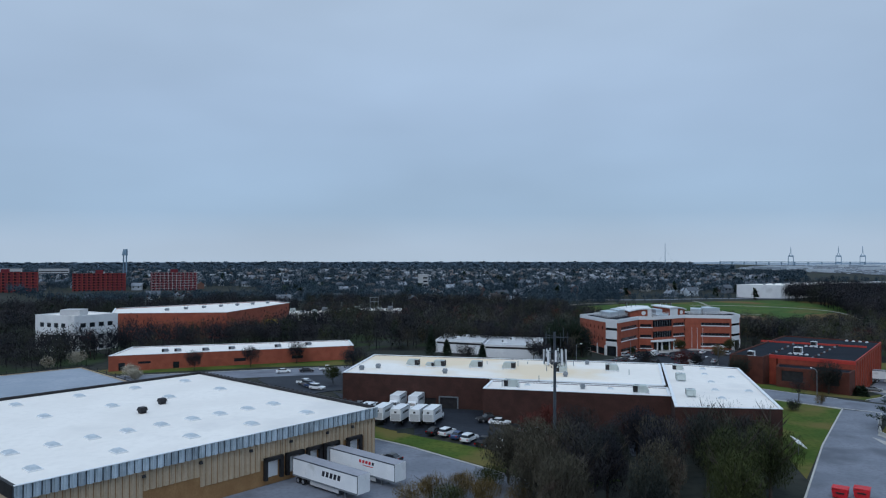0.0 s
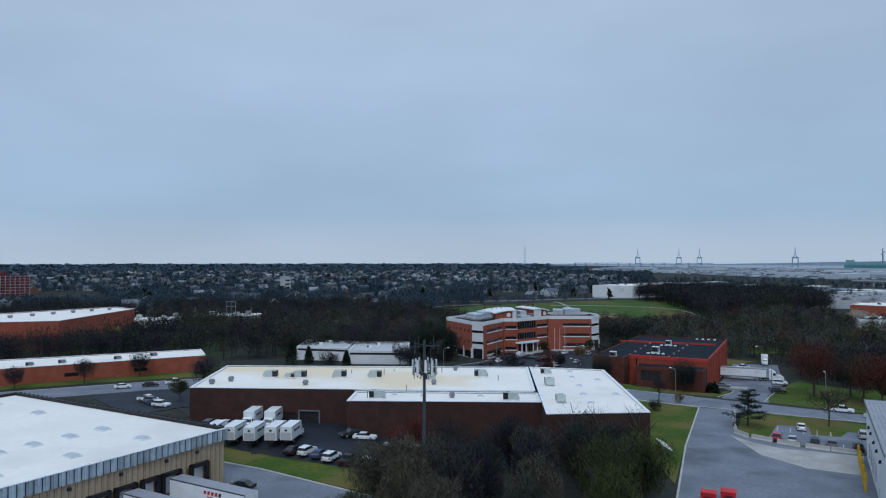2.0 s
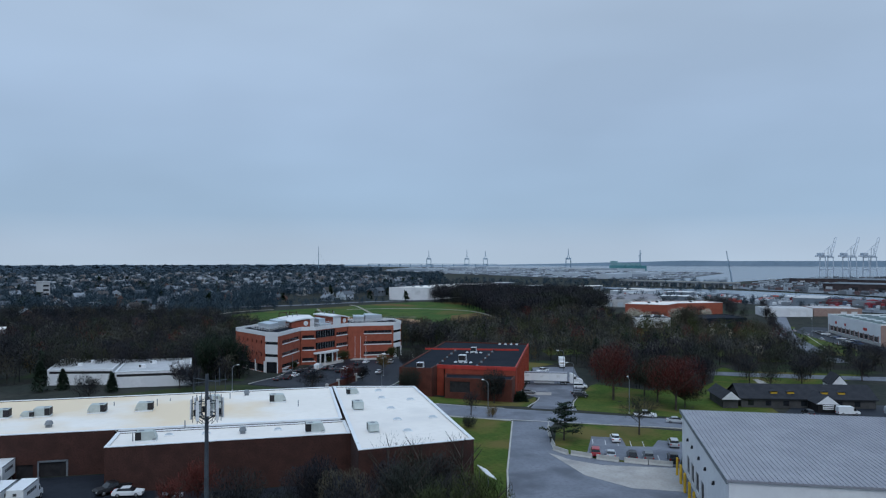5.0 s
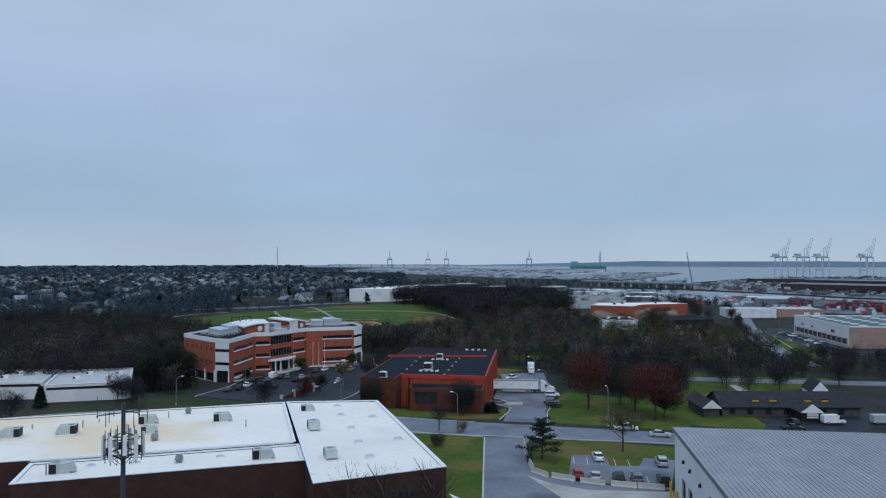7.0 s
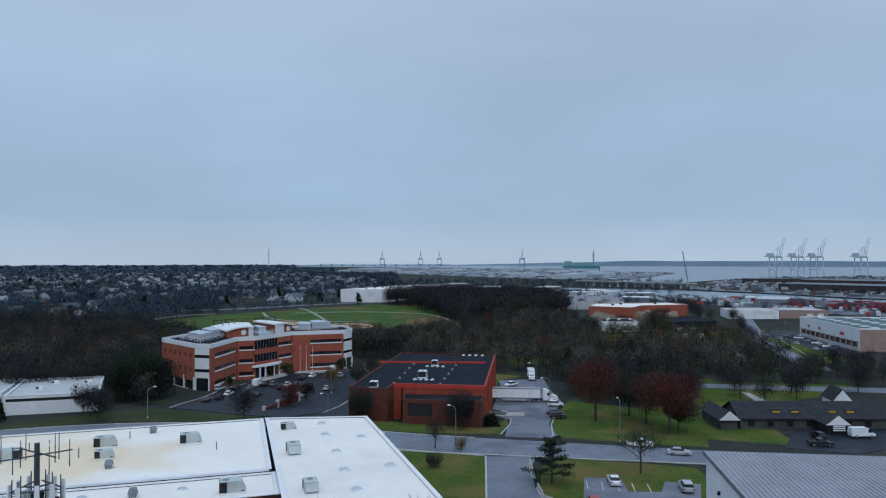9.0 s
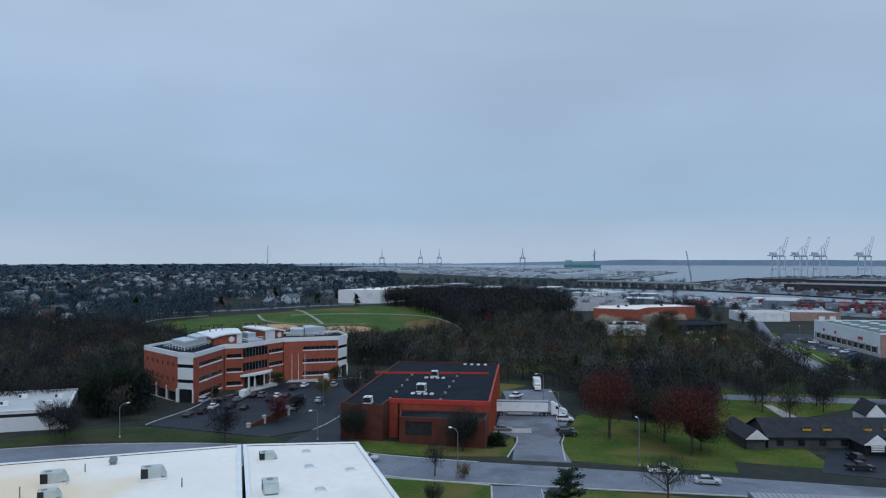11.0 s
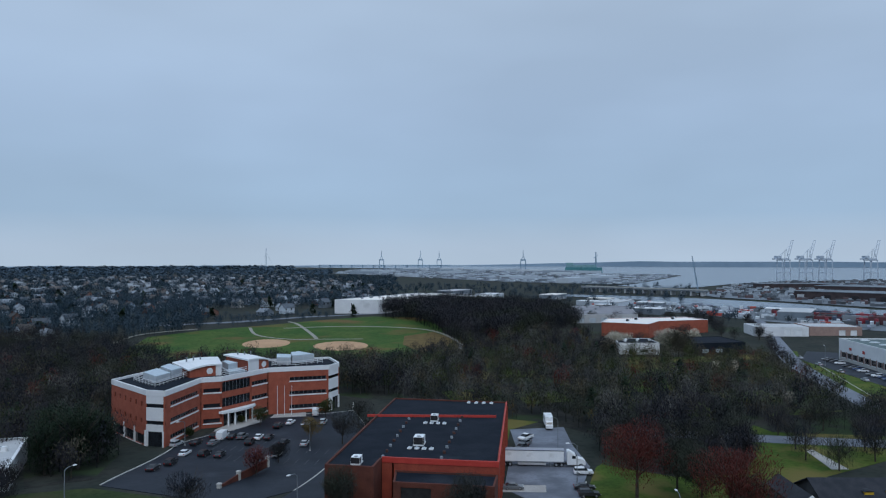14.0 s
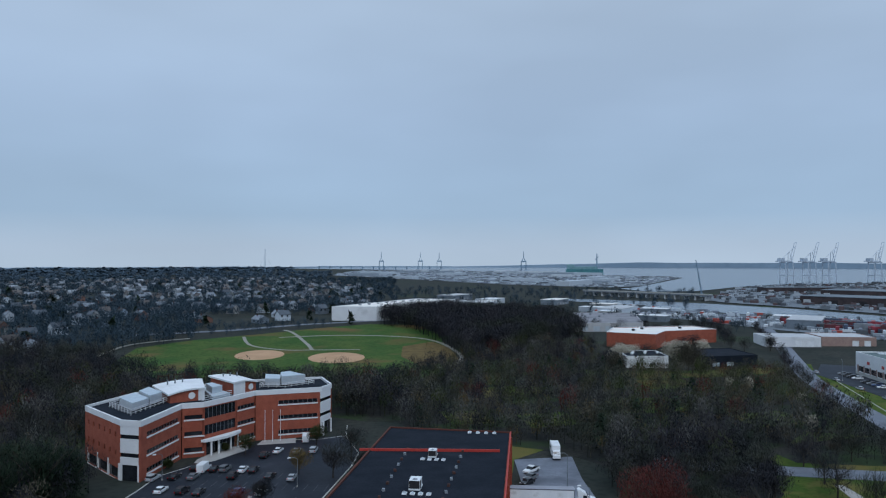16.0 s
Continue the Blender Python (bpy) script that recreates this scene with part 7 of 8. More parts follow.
def leaves(rng, n, h, r, size, low=0.1, cone=True, tiers=0):
    """Small leaf or needle clumps: on a cone for evergreens, else through a lobed crown."""
    t = rng.random(n) ** (0.7 if cone else 1.0)
    if tiers:
        t = (np.floor(t * tiers) + rng.random(n) * 0.4) / tiers
    ang = rng.random(n) * 6.2832
    z = h * (low + (1 - low) * t)
    rr = r * (1 - t) ** (0.8 if cone else 0.4) * rng.uniform(0.55, 1.08, n) * (1 + 0.22 * np.sin(ang * 5 + t * 30))
    p = np.stack([np.cos(ang) * rr, np.sin(ang) * rr, z - 0.18 * rr], 1)
    d = rng.normal(size=(n, 3)) * 0.5 + np.stack([np.cos(ang), np.sin(ang), -0.2 + 0 * ang], 1)
    d /= np.linalg.norm(d, axis=1, keepdims=True)
    a, _ = frames(d)
    s = size * rng.uniform(0.6, 1.4, (n, 1))
    return np.stack([p + a * s * 0.5, p - a * s * 0.5, p + d * s * 1.3], 1).reshape(-1, 3)


def tri_mesh(name, verts, mat):
    n = len(verts) // 3
    me = bpy.data.meshes.new(name)
    me.vertices.add(3 * n)
    me.vertices.foreach_set("co", np.asarray(verts, dtype=np.float32).ravel())
    me.loops.add(3 * n)
    me.loops.foreach_set("vertex_index", np.arange(3 * n, dtype=np.int32))
    me.polygons.add(n)
    me.polygons.foreach_set("loop_start", np.arange(0, 3 * n, 3, dtype=np.int32))
    me.update(calc_edges=True)
    me.materials.append(mat)
    return me


def limbs(bm, rng, h, r, n, thick):
    tube(bm, (0, 0, -0.5), (0.1, 0, h * 0.3), thick, thick * 0.75, 7)
    tube(bm, (0.1, 0, h * 0.3), (0, 0.2, h * 0.75), thick * 0.72, thick * 0.2, 6)
    for k in range(n):
        a, z0 = k * 2.4 + rng.uniform(-0.3, 0.3), h * rng.uniform(0.22, 0.55)
        q = Vector((math.cos(a) * r * 0.45, math.sin(a) * r * 0.45, z0 + h * rng.uniform(0.14, 0.24)))
        e = Vector((math.cos(a + 0.2) * r * 0.85, math.sin(a + 0.2) * r * 0.85, q.z + h * rng.uniform(0.1, 0.22)))
        tube(bm, (0, 0, z0), q, thick * 0.42, thick * 0.26, 5)
        tube(bm, q, e, thick * 0.26, thick * 0.06, 4)
        for s in (-0.5, 0.5):
            f = q + Vector((math.cos(a + s) * r * 0.4, math.sin(a + s) * r * 0.4, h * 0.16))
            tube(bm, q, f, thick * 0.18, thick * 0.04, 4)


PROTO = {}


def tree(x, y, kind, h, r, seed, twig_mat, label, n=5000, tw=0.07, tl=1.5, low=0.25, rz=0.0, name="bare_tree", group="bare trees", sc=1.0):
    """A single tree: trunk with limbs, and a crown of shoots or needles."""
    ob = thing(name, pose(x, y, gz(x, y), 0, 0, rz), label, "tree", group)
    key = (kind, h, r, seed, twig_mat.name)
    if key not in PROTO:
        rng = np.random.default_rng(seed)
        bm = bmesh.new()
        if kind == "bare":
            limbs(bm, rng, h, r, 9, h * 0.022)
            v = twigs(rng, n, h, r, tw, tl, low)
        elif kind == "cone":
            tube(bm, (0, 0, -0.4), (0, 0, h * 0.9), h * 0.02, 0.03, 6)
            v = leaves(rng, n, h, r, tw * 6, 0.08, True)
        elif kind == "cedar":
            tube(bm, (0, 0, -0.4), (0.2, 0, h * 0.95), h * 0.026, 0.05, 7)
            pads = []
            for k in range(22):
                t = 0.2 + 0.78 * k / 21
                a = k * 2.4 + rng.uniform(-0.3, 0.3)
                reach = r * (1.1 - 0.85 * t) * rng.uniform(0.7, 1.25)
                e = Vector((math.cos(a) * reach, math.sin(a) * reach, h * t + 0.12 * reach))
                tube(bm, (0, 0, h * t - 0.3), e, 0.1, 0.03, 4)
                m_ = 110
                along = rng.uniform(0.3, 1.05, m_)[:, None]
                p = np.array([[0, 0, h * t - 0.3]]) * (1 - along) + np.array([list(e)]) * along
                p = p + rng.normal(size=(m_, 3)) * np.array([[0.42, 0.42, 0.13]])
                d = rng.normal(size=(m_, 3)) * np.array([[1, 1, 0.4]])
                d /= np.linalg.norm(d, axis=1, keepdims=True)
                a2, _ = frames(d)
                s_ = tw * 4 * rng.uniform(0.6, 1.4, (m_, 1))
                pads.append(np.stack([p + a2 * s_ * 0.4, p - a2 * s_ * 0.4, p + d * s_ * 1.2], 1).reshape(-1, 3))
            v = np.concatenate(pads)
        else:
            tube(bm, (0, 0, -0.4), (0, 0, h * 0.8), h * 0.03, 0.06, 7)
            for k in range(10):
                a = k * 2.4
                tube(bm, (0, 0, h * (0.15 + 0.07 * k)), (math.cos(a) * r * 0.8, math.sin(a) * r * 0.8, h * (0.2 + 0.07 * k)), 0.12, 0.04, 4)
            v = leaves(rng, n, h, r, tw * 6, 0.12, False, 6)
        tm = bpy.data.meshes.new("trunk")
        bmesh.ops.recalc_face_normals(bm, faces=bm.faces)
        bm.to_mesh(tm)
        bm.free()
        tm.materials.append(BARK)
        PROTO[key] = (tm, tri_mesh("crown", v, twig_mat))
    for nm, me in zip(("trunk", "crown"), PROTO[key]):
        c = new(nm, me)
        c.parent = ob
    return ob


# thicket in front of the brick warehouse
R5 = random.Random(21)
for i, (x, y) in enumerate(((14, 114), (20, 121), (25, 110), (29, 124), (34, 114), (38, 127), (43, 117), (47, 129), (52, 120), (55, 131), (20, 104), (31, 103), (42, 106), (50, 110), (11, 121), (24, 130), (36, 134), (18, 108), (14, 105), (21.5, 112), (16, 96), (27, 94), (39, 96), (16.5, 111), (12.5, 113.5))):
    k = R5.randrange(5)
    hh = (14.5, 13.0, 15.5, 12.0, 13.5)[k] if y < 119 else (10.6, 9.8, 11.2, 9.4, 10.2)[k]
    m_ = TWIG_GREEN if y < 112 and x > 37 else TWIG_OLIVE if x < 19 or i % 6 == 5 else TWIG
    tree(x, y, "bare", hh, (5.0, 4.4, 5.4, 4.2, 5.0)[k], 100 + k, m_, "budding tree with thin olive green shoots" if m_ is TWIG_GREEN else "dense leafless tree with fine dark twigs" if m_ is TWIG else "dense brown-twigged tree with first buds", 6400, 0.1, 0.85, 0.1, R5.uniform(0, 360))
for x, y in ((49, 137.0), (61, 134.5), (54, 135.5)):
    tree(x, y, "bare", 12.4, 4.0, 140, TWIG, "thin bare tree against the brick wall", 260, 0.05, 0.9, 0.3, R5.uniform(0, 360))
for x, y, s_, m_ in ((-2, 112, 1, TWIG_OCHRE), (3, 114, 2, TWIG_OCHRE), (7.5, 117, 3, TWIG_GREEN), (1, 108, 2, TWIG_GREEN), (6, 110, 1, TWIG_OCHRE), (12, 108, 3, TWIG_OCHRE), (-5, 108, 3, TWIG_OCHRE)):
    tree(x, y, "bare", 4.6, 3.0, 150 + s_, m_, "low ochre brush by the dock road", 1800, 0.06, 1.1, 0.02, R5.uniform(0, 360), "roadside_bush", "brush")
tree(22, 150, "bare", 7.5, 3.6, 160, TWIG_RED, "small reddish bare tree in the yard", 1800, 0.06, 1.3, 0.2, 40)
tree(17.5, 146.5, "bare", 6.0, 3.0, 161, TWIG_RED, "small reddish bare tree in the yard", 1500, 0.06, 1.2, 0.15, 10)
# crossing, lawns
tree(99.2, 158.4, "cedar", 8.2, 5.2, 170, NEEDLE, "dark spreading cedar on the corner lawn", 1500, 0.1, 1.0, 0.1, 0, "cedar_tree", "evergreens")
tree(117.2, 154.8, "bare", 9.5, 5.4, 171, TWIG, "bare dark-trunked tree on the lawn", 1300, 0.05, 1.7, 0.35, 0)
tree(93.6, 189.6, "bare", 7.0, 2.8, 172, TWIG, "small bare street tree", 900, 0.05, 1.2, 0.25, 0)
tree(97.4, 185.4, "bare", 3.2, 1.8, 173, TWIG_OCHRE, "small yellow budding bush by the lamp", 900, 0.05, 0.9, 0.02, 0, "yellow_bush", "brush")
tree(86.5, 178.0, "bare", 3.0, 2.4, 174, TWIG, "dark rounded shrub on the lawn", 1200, 0.06, 0.9, 0.02, 0, "dark_shrub", "brush")
tree(110.0, 205.5, "bare", 10.0, 5.0, 175, TWIG, "dense dark bare tree before the red building", 5200, 0.09, 1.0, 0.12, 0)
tree(121.5, 209.5, "layer", 3.2, 2.0, 176, NEEDLE, "dark clipped evergreen by the wall", 900, 0.1, 1.0, 0.05, 0, "evergreen_shrub", "evergreens")
tree(92, 224, "bare", 9.0, 4.8, 177, TWIG, "dark bare tree at the building corner", 4200, 0.07, 1.3, 0.12, 0)
for x, y, h, r, s_ in ((153, 205.5, 18.5, 8.6, 180), (157, 183.5, 17.0, 9.4, 181), (162, 196, 14.0, 7.0, 182), (166, 206, 13, 7, 184), (163, 186, 9, 6, 185)):
    tree(x, y, "bare", h, r, s_, TWIG_RED if s_ < 182 else TWIG, "tall red-budding maple on the lawn" if s_ < 182 else "bare grey tree between the maples", 7500, 0.12, 0.8, 0.2, 0, "maple_tree" if s_ < 182 else "bare_tree", "maples" if s_ < 182 else "bare trees")
for x, y, h in ((-4.5, 276, 9), (1.5, 277, 6), (14.5, 266, 5.5)):
    tree(x, y, "cone", h, h * 0.3, 190 + int(h), NEEDLE, "dark pointed evergreen by the depot", 1500, 0.09, 1.0, 0.1, R5.uniform(0, 360), "spruce_tree", "evergreens")
for x, y, h, r, s_ in ((51, 283, 17, 6.5, 200), (56, 291, 15, 5.5, 201), (46, 292, 16, 6, 202), (44, 279, 13, 5, 203)):
    tree(x, y, "bare", h, r, s_, NEEDLE, "tall dark evergreen beside the office", 7000, 0.16, 0.9, 0.04, 0, "pine_tree", "evergreens")
for x, y, h, m_, s_ in ((65.6, 233.2, 9, TWIG, 210), (35.5, 252, 8.5, TWIG, 211), (117.5, 282.5, 9.5, TWIG, 212), (87, 262, 7.5, TWIG_RED, 213), (104, 316, 6.5, TWIG_GREEN, 214), (125.5, 315.5, 7, TWIG_GREEN, 215), (96, 273, 6, TWIG, 216), (111, 290, 7.5, TWIG_OCHRE, 217), (129, 297, 10, TWIG, 218), (122, 276, 10.5, TWIG, 212), (82, 312, 3.0, TWIG_GREEN, 219), (100, 323, 2.6, TWIG_GREEN, 219), (33, 261.5, 8.5, TWIG, 212), (37, 264, 7.5, TWIG, 210), (8, 246, 9, TWIG, 210), (-22, 221, 9, TWIG, 210), (-28, 226, 10, TWIG, 211), (-30, 240, 9, TWIG, 212), (-33, 216, 6, TWIG_GREEN, 214), (-66, 247, 8, TWIG, 210), (-83, 240, 7, TWIG, 211), (-52, 256, 8.5, TWIG, 212)):
    tree(x, y, "bare", h, h * 0.5, s_, m_, "leafless tree with spreading fine branches" if m_ is TWIG else "young tree with coloured spring buds", 2400, 0.09, 0.9, 0.2, R5.uniform(0, 360))
for x, y, h in ((-127, 250, 6), (-98, 226, 5), (-133, 243, 5), (-94, 220, 4), (-110, 222, 3.6)):
    tree(x, y, "bare", h, h * 0.62, 230 + int(h), BLOSSOM, "rounded cream blossoming tree by the long red building", 1800, 0.12, 0.7, 0.08, R5.uniform(0, 360), "blossom_tree", "blossom trees")
tree(340, 357, "bare", 16, 9.0, 260, TWIG_OLIVE, "broad dense bare tree between the two low workshops", 9000, 0.16, 1.1, 0.08, 0)
tree(326, 389, "bare", 12.5, 7.5, 263, BLOSSOM, "large cream blossoming tree behind the white workshop", 7000, 0.2, 0.7, 0.05, 0, "blossom_tree", "blossom trees")
tree(364, 388, "bare", 12.0, 7.0, 264, BLOSSOM, "large cream blossoming tree behind the dark shop", 5000, 0.2, 0.7, 0.05, 0, "blossom_tree", "blossom trees")
for x, y in ((302, 271.3), (268.8, 246.7), (317.6, 305.7), (310.3, 310.1)):
    tree(x, y, "bare", 6.5, 2.4, 266, BLOSSOM, "small cream blossoming tree among bare woods", 1200, 0.16, 0.6, 0.15, R5.uniform(0, 360), "blossom_tree", "blossom trees")
tree(197.4, 260.5, "bare", 14.0, 5.0, 265, TWIG_PALE, "pale-barked bare tree at the wood edge", 1600, 0.09, 1.4, 0.2, 0)
tree(308, 380, "bare", 11, 6.0, 261, TWIG, "dense bare tree beside the white workshop", 4000, 0.1, 1.5, 0.08, 0)
tree(300, 366, "bare", 12, 6.5, 262, TWIG_OLIVE, "dense bare tree beside the white workshop", 4000, 0.1, 1.5, 0.08, 0)
for x, y in ((425, 516), (440, 504), (454, 496), (470, 480), (486, 476), (400, 512), (388, 500), (380, 484), (462, 470), (440, 470), (498, 470), (510, 486), (420, 490), (486, 455), (476, 462)):
    tree(x, y, "bare", 10, 5, 240, TWIG, "dark bare tree along the depot", 1800, 0.07, 1.5, 0.1, R5.uniform(0, 360))
for x, y, h in ((342, 404, 10), (352, 406, 9), (334, 398, 8), (401, 398, 9), (392, 404, 8), (330, 402, 6)):
    tree(x, y, "bare", h, h * 0.6, 230 + int(h), BLOSSOM, "rounded cream blossoming tree near the orange warehouse", 2400, 0.2, 0.7, 0.08, R5.uniform(0, 360), "blossom_tree", "blossom trees")
for k in range(15):
    t = k / 14
    x, y = 330 + 190 * t + R5.uniform(-2, 2), 282 + 166 * t + R5.uniform(-2, 2)
    tree(x, y, "bare", 8.5, 3.6, 210 + k % 3, TWIG, "bare street tree along the avenue", 1300, 0.06, 1.3, 0.2, R5.uniform(0, 360))
for x, y in ((352, 398), (366, 392), (382, 400), (398, 410), (345, 408), (412, 414), (432, 402), (444, 416), (462, 428), (426, 388), (440, 380), (470, 440)):
    tree(x, y, "bare", 10, 5, 240, TWIG, "dark bare tree before the orange warehouse", 1800, 0.07, 1.5, 0.1, R5.uniform(0, 360))
for x, y in ((199, 212), (214, 206), (236, 203), (262, 214), (282, 205), (208, 222), (222, 214), (232, 226), (245, 205), (248, 222), (268, 200), (275, 222), (292, 212), (228, 196), (255, 192), (212, 196), (192, 218), (184, 226), (300, 226)):
    tree(x, y, "bare", 10, 5, 240, TWIG, "bare tree on the lodge lawn", 1800, 0.07, 1.5, 0.25, R5.uniform(0, 360))

# woods: joined crowns and trunks, too many to count
def woods(name, regions, spacing, mat, label, n=330, tw=0.27, tl=1.15, hs=(11, 16), avoid=(), seed=1, share=1.0, low=0.12, kind="bare", wide=1.0):
    rng = np.random.default_rng(seed)
    temps = []
    for k in range(6):
        v = twigs(rng, n, 1.0, 0.34, tw / 14, tl / 14, low) if kind == "bare" else leaves(rng, n, 1.0, 0.28, tl / 14, 0.05, True)
        if kind == "bare":
            b = np.array([[-0.012, 0, -0.03], [0.012, 0, -0.03], [0, 0, 0.6], [0, -0.012, -0.03], [0, 0.012, -0.03], [0, 0, 0.6]])
            v = np.concatenate([v, b])
        temps.append(v)
    out = []
    for poly in regions:
        xs, ys = [p[0] for p in poly], [p[1] for p in poly]
        x = min(xs)
        while x < max(xs):
            y = min(ys)
            while y < max(ys):
                px, py = x + rng.uniform(0, spacing), y + rng.uniform(0, spacing)
                if rng.random() < share and inside((px, py), poly) and not any(inside((px, py), a) for a in avoid):
                    h = rng.uniform(*hs) * (0.8 + 0.35 * (0.5 + 0.5 * noise.noise((px * 0.03, py * 0.03, 3))))
                    a = rng.uniform(0, 6.2832)
                    rot = np.array([[math.cos(a), -math.sin(a), 0], [math.sin(a), math.cos(a), 0], [0, 0, 1]])
                    v = temps[rng.integers(6)] @ rot.T * np.array([[h * wide * rng.uniform(0.85, 1.25), h * wide * rng.uniform(0.85, 1.25), h]])
                    out.append(v + np.array([[px, py, gz(px, py)]]))
                y += spacing
            x += spacing
    return tagged(new(name, tri_mesh(name, np.concatenate(out), mat)), label, "woods", kind="stuff")


WA = [(172, 290), (185, 270), (186, 246), (207, 218), (230, 243), (285, 232), (304, 258), (345, 298), (395, 350), (378, 345), (350, 352), (315, 370), (312, 398), (362, 446), (330, 480), (290, 500), (250, 420), (200, 400), (162, 335), (156, 295)]
WB = [(300, 640), (310, 600), (300, 560), (290, 515), (275, 478), (262, 450), (300, 455), (357, 470), (400, 500), (440, 575), (430, 660), (402, 700), (350, 680), (320, 664)]
WC = [(58, 342), (78, 354), (110, 361), (144, 352), (152, 338), (160, 332), (196, 385), (180, 402), (140, 418), (100, 432), (70, 455), (40, 485), (0, 490), (-60, 480), (-90, 460), (-60, 420), (-70, 410), (-20, 330), (0, 300), (40, 302)]
WH = [(-60, 490), (0, 500), (45, 492), (80, 470), (90, 540), (60, 570), (-20, 570), (-90, 560)]
WD = [(40, 268), (53, 270), (62, 300), (60, 338), (20, 322), (-30, 305), (-32, 288), (0, 294), (40, 290)]
WE = [(-170, 322), (-104, 296), (-40, 292), (-24, 330), (-70, 405), (-92, 330), (-150, 326)]
WF = [(-330, 180), (-170, 212), (-122, 236), (-122, 270), (-136, 284), (-180, 262), (-240, 262), (-330, 300)]
WG = [(-240, 300), (-180, 320), (-170, 370), (-110, 440), (-90, 500), (-160, 560), (-300, 480), (-330, 380)]
SIGHT = [(255, 300), (305, 262), (345, 300), (395, 350), (362, 446), (312, 400)]
LODGE = [(170, 190), (190, 202), (235, 180), (245, 160), (200, 140)]
HUTS = [(308, 372), (334, 356), (352, 344), (384, 338), (400, 374), (352, 404), (320, 400)]
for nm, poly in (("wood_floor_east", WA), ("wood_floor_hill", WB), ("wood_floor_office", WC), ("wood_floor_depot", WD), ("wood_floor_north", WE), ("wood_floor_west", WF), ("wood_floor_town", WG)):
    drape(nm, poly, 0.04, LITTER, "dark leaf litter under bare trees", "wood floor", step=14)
woods("woods_bare", [WC, WD], 5.6, TWIG, "dense leafless woods of dark grey-brown trees", hs=(9, 14), seed=2)
GAPS = [[(236, 300), (262, 292), (280, 312), (252, 326)], [(196, 300), (214, 296), (222, 314), (204, 320)], [(286, 330), (306, 324), (318, 342), (296, 352)], [(212, 352), (240, 346), (248, 366), (222, 372)], [(176, 318), (190, 312), (196, 334), (182, 338)], [(262, 262), (282, 256), (292, 274), (270, 280)]]
for i, g in enumerate(GAPS):
    drape("clearing_%d" % (i + 1), g, 0.09, GRASS, "grassy clearing in the open woods", "clearing", step=8)
drape("lawn_workshops", [(300, 352), (336, 338), (372, 330), (392, 338), (384, 344), (350, 354), (334, 362), (314, 374), (302, 372)], 0.09, GRASS, "green grass before the low workshops", "lawn", step=8)
woods("woods_east", [WA], 6.8, TWIG, "open leafless woods with gaps and scrub", hs=(7, 13), avoid=[HUTS, SIGHT] + GAPS, seed=22, share=0.9)
woods("park_front_trees", [[(80, 470), (105, 440), (135, 418), (170, 402), (205, 392), (238, 408), (250, 430), (236, 440), (205, 418), (170, 434), (135, 454), (110, 480), (96, 520), (78, 520)]], 6.0, TWIG, "bare trees overlapping the near park edge", hs=(7, 12), seed=41, share=0.75)
woods("park_front_buds", [[(120, 430), (170, 402), (205, 392), (250, 420), (300, 470), (280, 470), (240, 440), (205, 425), (170, 434), (130, 452)]], 9.0, TWIG_OCHRE, "rust and ochre brush along the park", hs=(3, 6), seed=42, share=0.7)
WJ = [(166, 236), (205, 216), (236, 242), (200, 262), (180, 250)]
woods("woods_lawn_edge", [WJ], 5.4, TWIG, "dark bare trees at the lawn edge", hs=(9, 14), seed=24)
woods("woods_pale", [WA, WC], 13, TWIG_PALE, "scattered pale grey bare trees in the woods", hs=(9, 14), avoid=[HUTS, SIGHT] + GAPS, seed=43, share=0.6)
WK = [(234, 229), (262, 206), (322, 160), (350, 180), (306, 236), (285, 234), (240, 246)]
WL = [(166, 230), (174, 213), (190, 207), (207, 215), (203, 224), (180, 240)]
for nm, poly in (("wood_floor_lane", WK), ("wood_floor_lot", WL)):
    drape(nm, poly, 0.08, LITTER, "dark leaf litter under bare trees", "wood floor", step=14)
woods("woods_lane", [WK], 5.6, TWIG, "dark bare woods beyond the back lane", hs=(6, 10), seed=44)
woods("woods_lane_buds", [WK, WL], 13, TWIG_OLIVE, "brown budding trees beyond the back lane", hs=(6, 10), seed=45)
woods("woods_lot", [WL], 5.0, TWIG, "dark bare trees beside the truck lot", hs=(8, 13), seed=46)
woods("woods_scrub", [SIGHT], 6.4, TWIG_OLIVE, "low leafless scrub between the yards", n=220, hs=(5, 9), avoid=[HUTS], seed=23, share=0.8)
woods("woods_hill", [WB], 5.4, TWIG, "dense dark leafless woods on the rise", hs=(15, 20), seed=3)
WHT = [(-90, 470), (0, 490), (60, 476), (96, 470), (98, 520), (92, 556), (50, 600), (-20, 610), (-110, 590)]
woods("woods_park_side", [WHT], 6.0, TWIG, "dark leafless woods beside the park", hs=(9, 13), avoid=[park], seed=31)
woods("woods_park_side_buds", [WHT], 15.0, TWIG_OLIVE, "brown budding trees beside the park", hs=(8, 12), avoid=[park], seed=32)
woods("park_far_trees", [[(88, 570), (112, 600), (150, 618), (200, 630), (268, 648), (262, 690), (196, 690), (120, 670), (70, 640)]], 8.0, FAR_TREE_HAZE, "garden trees along the far park edge", n=120, tw=0.4, tl=2.6, hs=(5, 9), seed=33, share=0.75)
woods("woods_red_front", [[(-205, 268), (-140, 282), (-128, 290), (-128, 300), (-96, 312), (-78, 352), (-60, 340), (-70, 300), (-118, 272), (-150, 262)]], 5.5, TWIG, "bare trees before the white and red buildings", hs=(9, 12), avoid=[wp], seed=34)
woods("woods_red_front_buds", [[(-205, 268), (-140, 282), (-110, 296), (-70, 300), (-118, 272), (-150, 262)]], 13, TWIG_OLIVE, "brown budding trees before the white building", hs=(8, 11), avoid=[wp], seed=35)
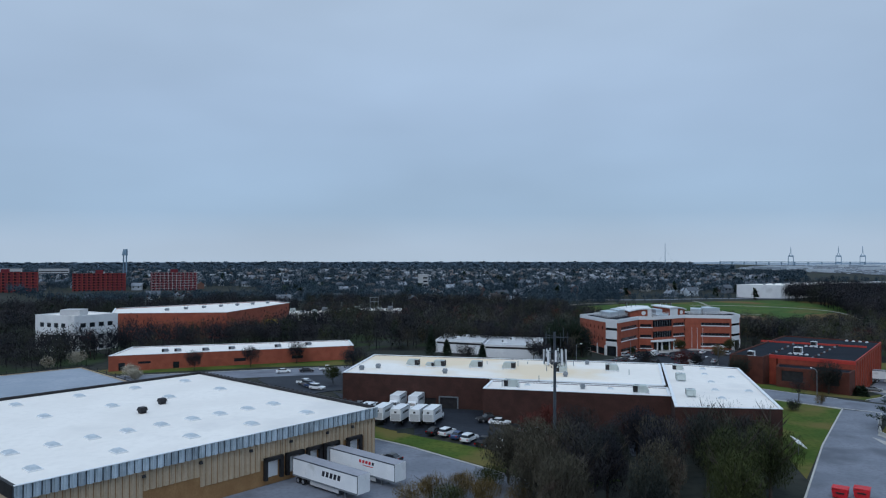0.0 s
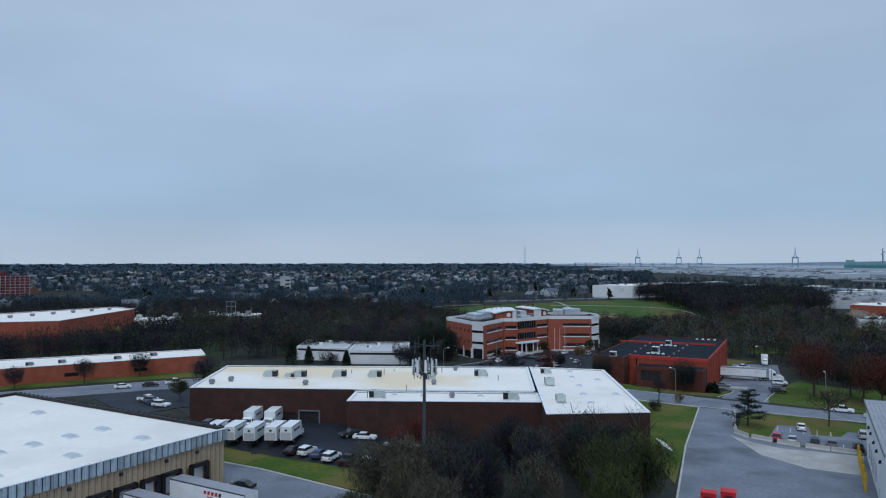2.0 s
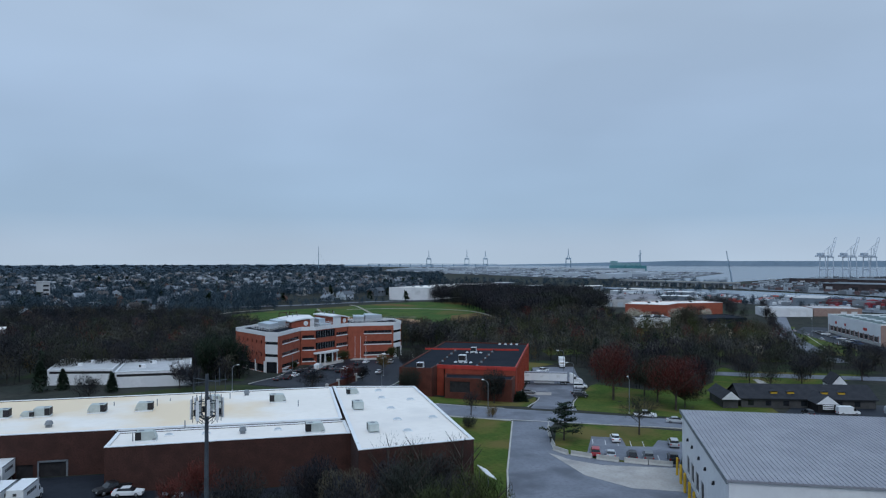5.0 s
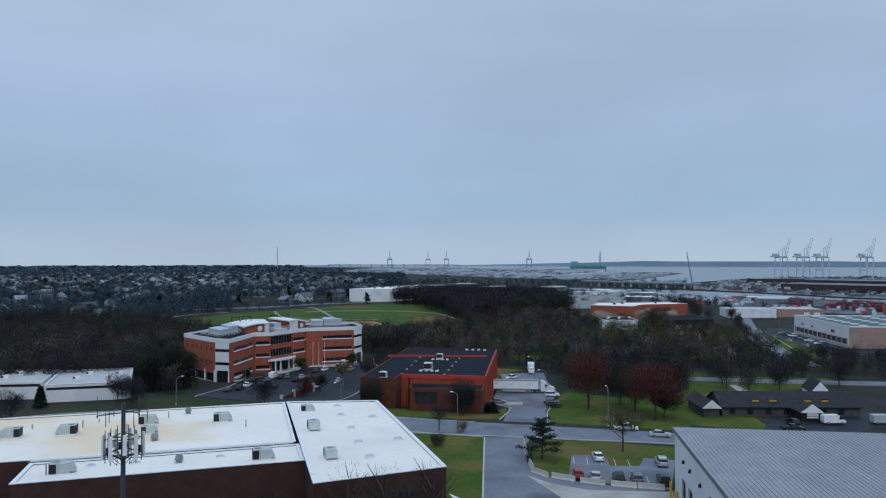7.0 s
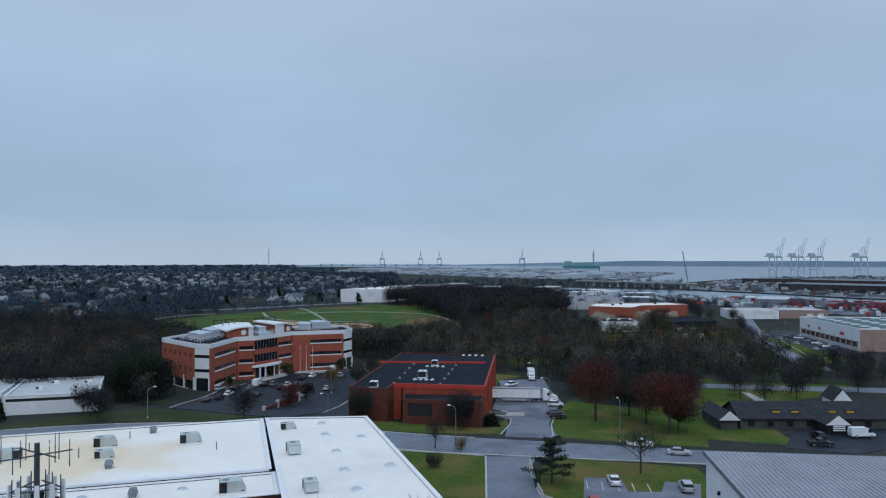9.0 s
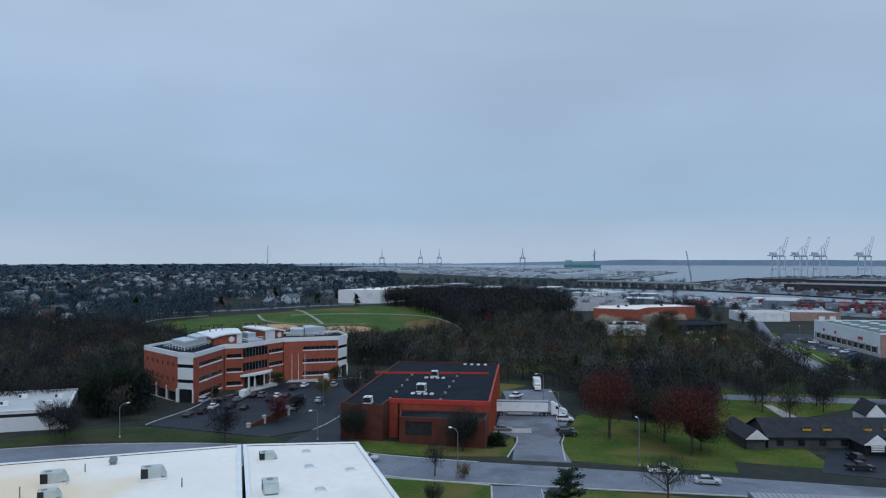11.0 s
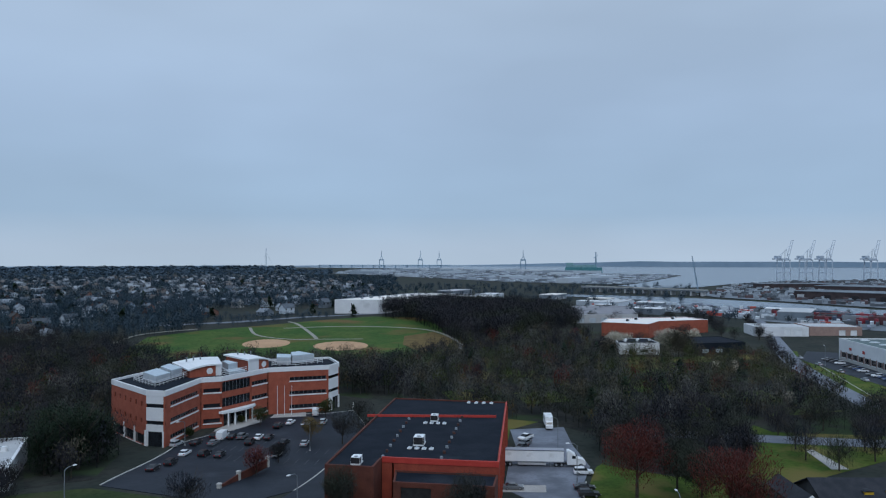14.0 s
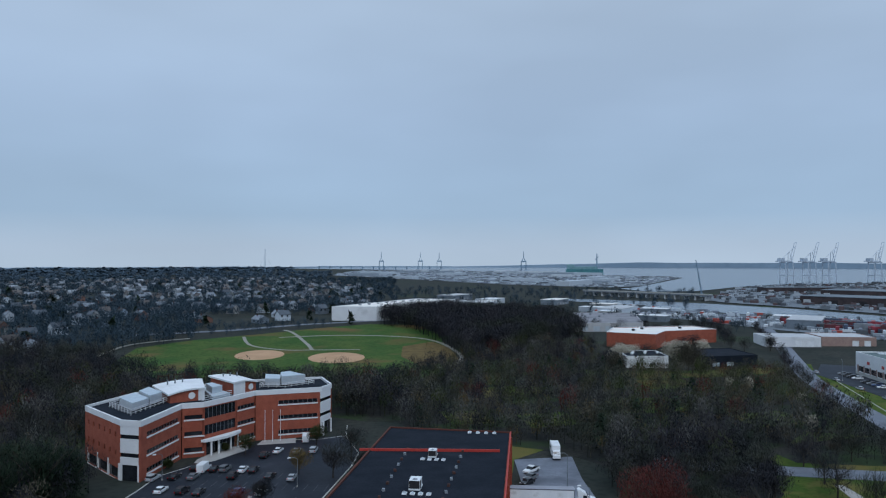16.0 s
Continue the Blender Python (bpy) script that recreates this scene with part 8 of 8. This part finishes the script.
WI = [(-215, 258), (-140, 282), (-104, 296), (-122, 272), (-180, 252)]
woods("woods_west", [WE, WF, WG, WI], 6.6, TWIG, "leafless woods round the red buildings", n=230, tw=0.36, tl=1.3, hs=(9, 14), avoid=[FARRED, wp, [(-110, 425), (-20, 425), (-20, 460), (-110, 460)]], seed=4)
woods("woods_olive", [WA, WC, WD], 11, TWIG_OLIVE, "brown-twigged trees with first buds", hs=(8, 13), avoid=[HUTS], seed=36, share=0.8)
woods("woods_budding", [WA, WC, WD, WE], 16, TWIG_GREEN, "scattered trees with yellow-green spring buds", hs=(9, 14), avoid=[HUTS], seed=5, share=0.8)
woods("woods_ochre", [WA, WC], 13, TWIG_OCHRE, "dry ochre brush at the wood edge", hs=(4, 9), avoid=[HUTS], seed=6, share=0.7)
woods("woods_red", [WA, WC, WF], 26, TWIG_RED, "scattered red-budding trees in the woods", hs=(9, 14), avoid=[HUTS], seed=7, share=0.5)
woods("woods_evergreen", [WA, WC, WD, WE, WG], 24, NEEDLE, "scattered dark evergreens in the woods", n=160, hs=(8, 12), avoid=[HUTS, FARRED], seed=8, share=0.3, kind="cone")
woods("park_edge_brush", [[(225, 418), (262, 446), (290, 500), (292, 530), (276, 520), (252, 470), (222, 440)]], 5, TWIG_OCHRE, "rusty brush at the park edge", n=80, hs=(2, 4), seed=9, share=0.6)


def sector(b0, b1, d0, d1):
    n = 8
    return [polar(b0 + (b1 - b0) * k / n, d1) for k in range(n + 1)] + [polar(b1 + (b0 - b1) * k / n, d0) for k in range(n + 1)]


NOT_TOWN = [park, WHITEFAR, WA, WB, WC]
woods("town_trees", [sector(-38, 12, 480, 900), sector(10, 26, 700, 900)], 8.6, FAR_TREE_HAZE, "bare garden trees among the houses", n=90, tw=0.75, tl=2.2, hs=(8, 13), avoid=NOT_TOWN + [FARRED, sector(-37, -20, 620, 850)], seed=10, share=0.85)
woods("town_trees_far", [sector(-38, 27, 900, 1900)], 18, FAR_TREE_HAZE, "bare trees all through the far town", n=50, tw=1.3, tl=2.8, hs=(8, 13), avoid=NOT_TOWN, seed=11, share=0.9, wide=1.4)
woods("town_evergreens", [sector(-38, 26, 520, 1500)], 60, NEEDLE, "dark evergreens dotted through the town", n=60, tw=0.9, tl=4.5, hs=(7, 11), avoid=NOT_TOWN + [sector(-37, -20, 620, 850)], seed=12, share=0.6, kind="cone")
woods("skyline_woods", [sector(-42, 22, 1900, 2900)], 42, FARTHER_TREE_HAZE, "long dark belt of woods toward the horizon", n=50, tw=2.4, tl=3.6, hs=(9, 13), seed=13, wide=2.6)
woods("horizon_woods", [sector(-44, 19, 2900, 4350)], 75, FARTHER_TREE_HAZE, "woods at the horizon, tinted pale blue-grey for haze", n=34, tw=5, tl=6, hs=(9, 14), seed=16, wide=4.5)
woods("harbour_trees", [sector(27, 50, 620, 1250), sector(50, 62, 560, 640)], 22, FAR_TREE_HAZE, "bare trees between the commercial yards", n=80, tw=0.6, tl=3.6, hs=(7, 12), avoid=[WB, WHITEFAR, [polar(b, d) for b, d in yards]], seed=14, share=0.8)
woods("creek_trees", [sector(40, 68, 660, 720)], 14, TWIG, "dark scrub along the creek bank", n=70, tw=0.5, tl=3.0, hs=(4, 8), seed=15, share=0.8)
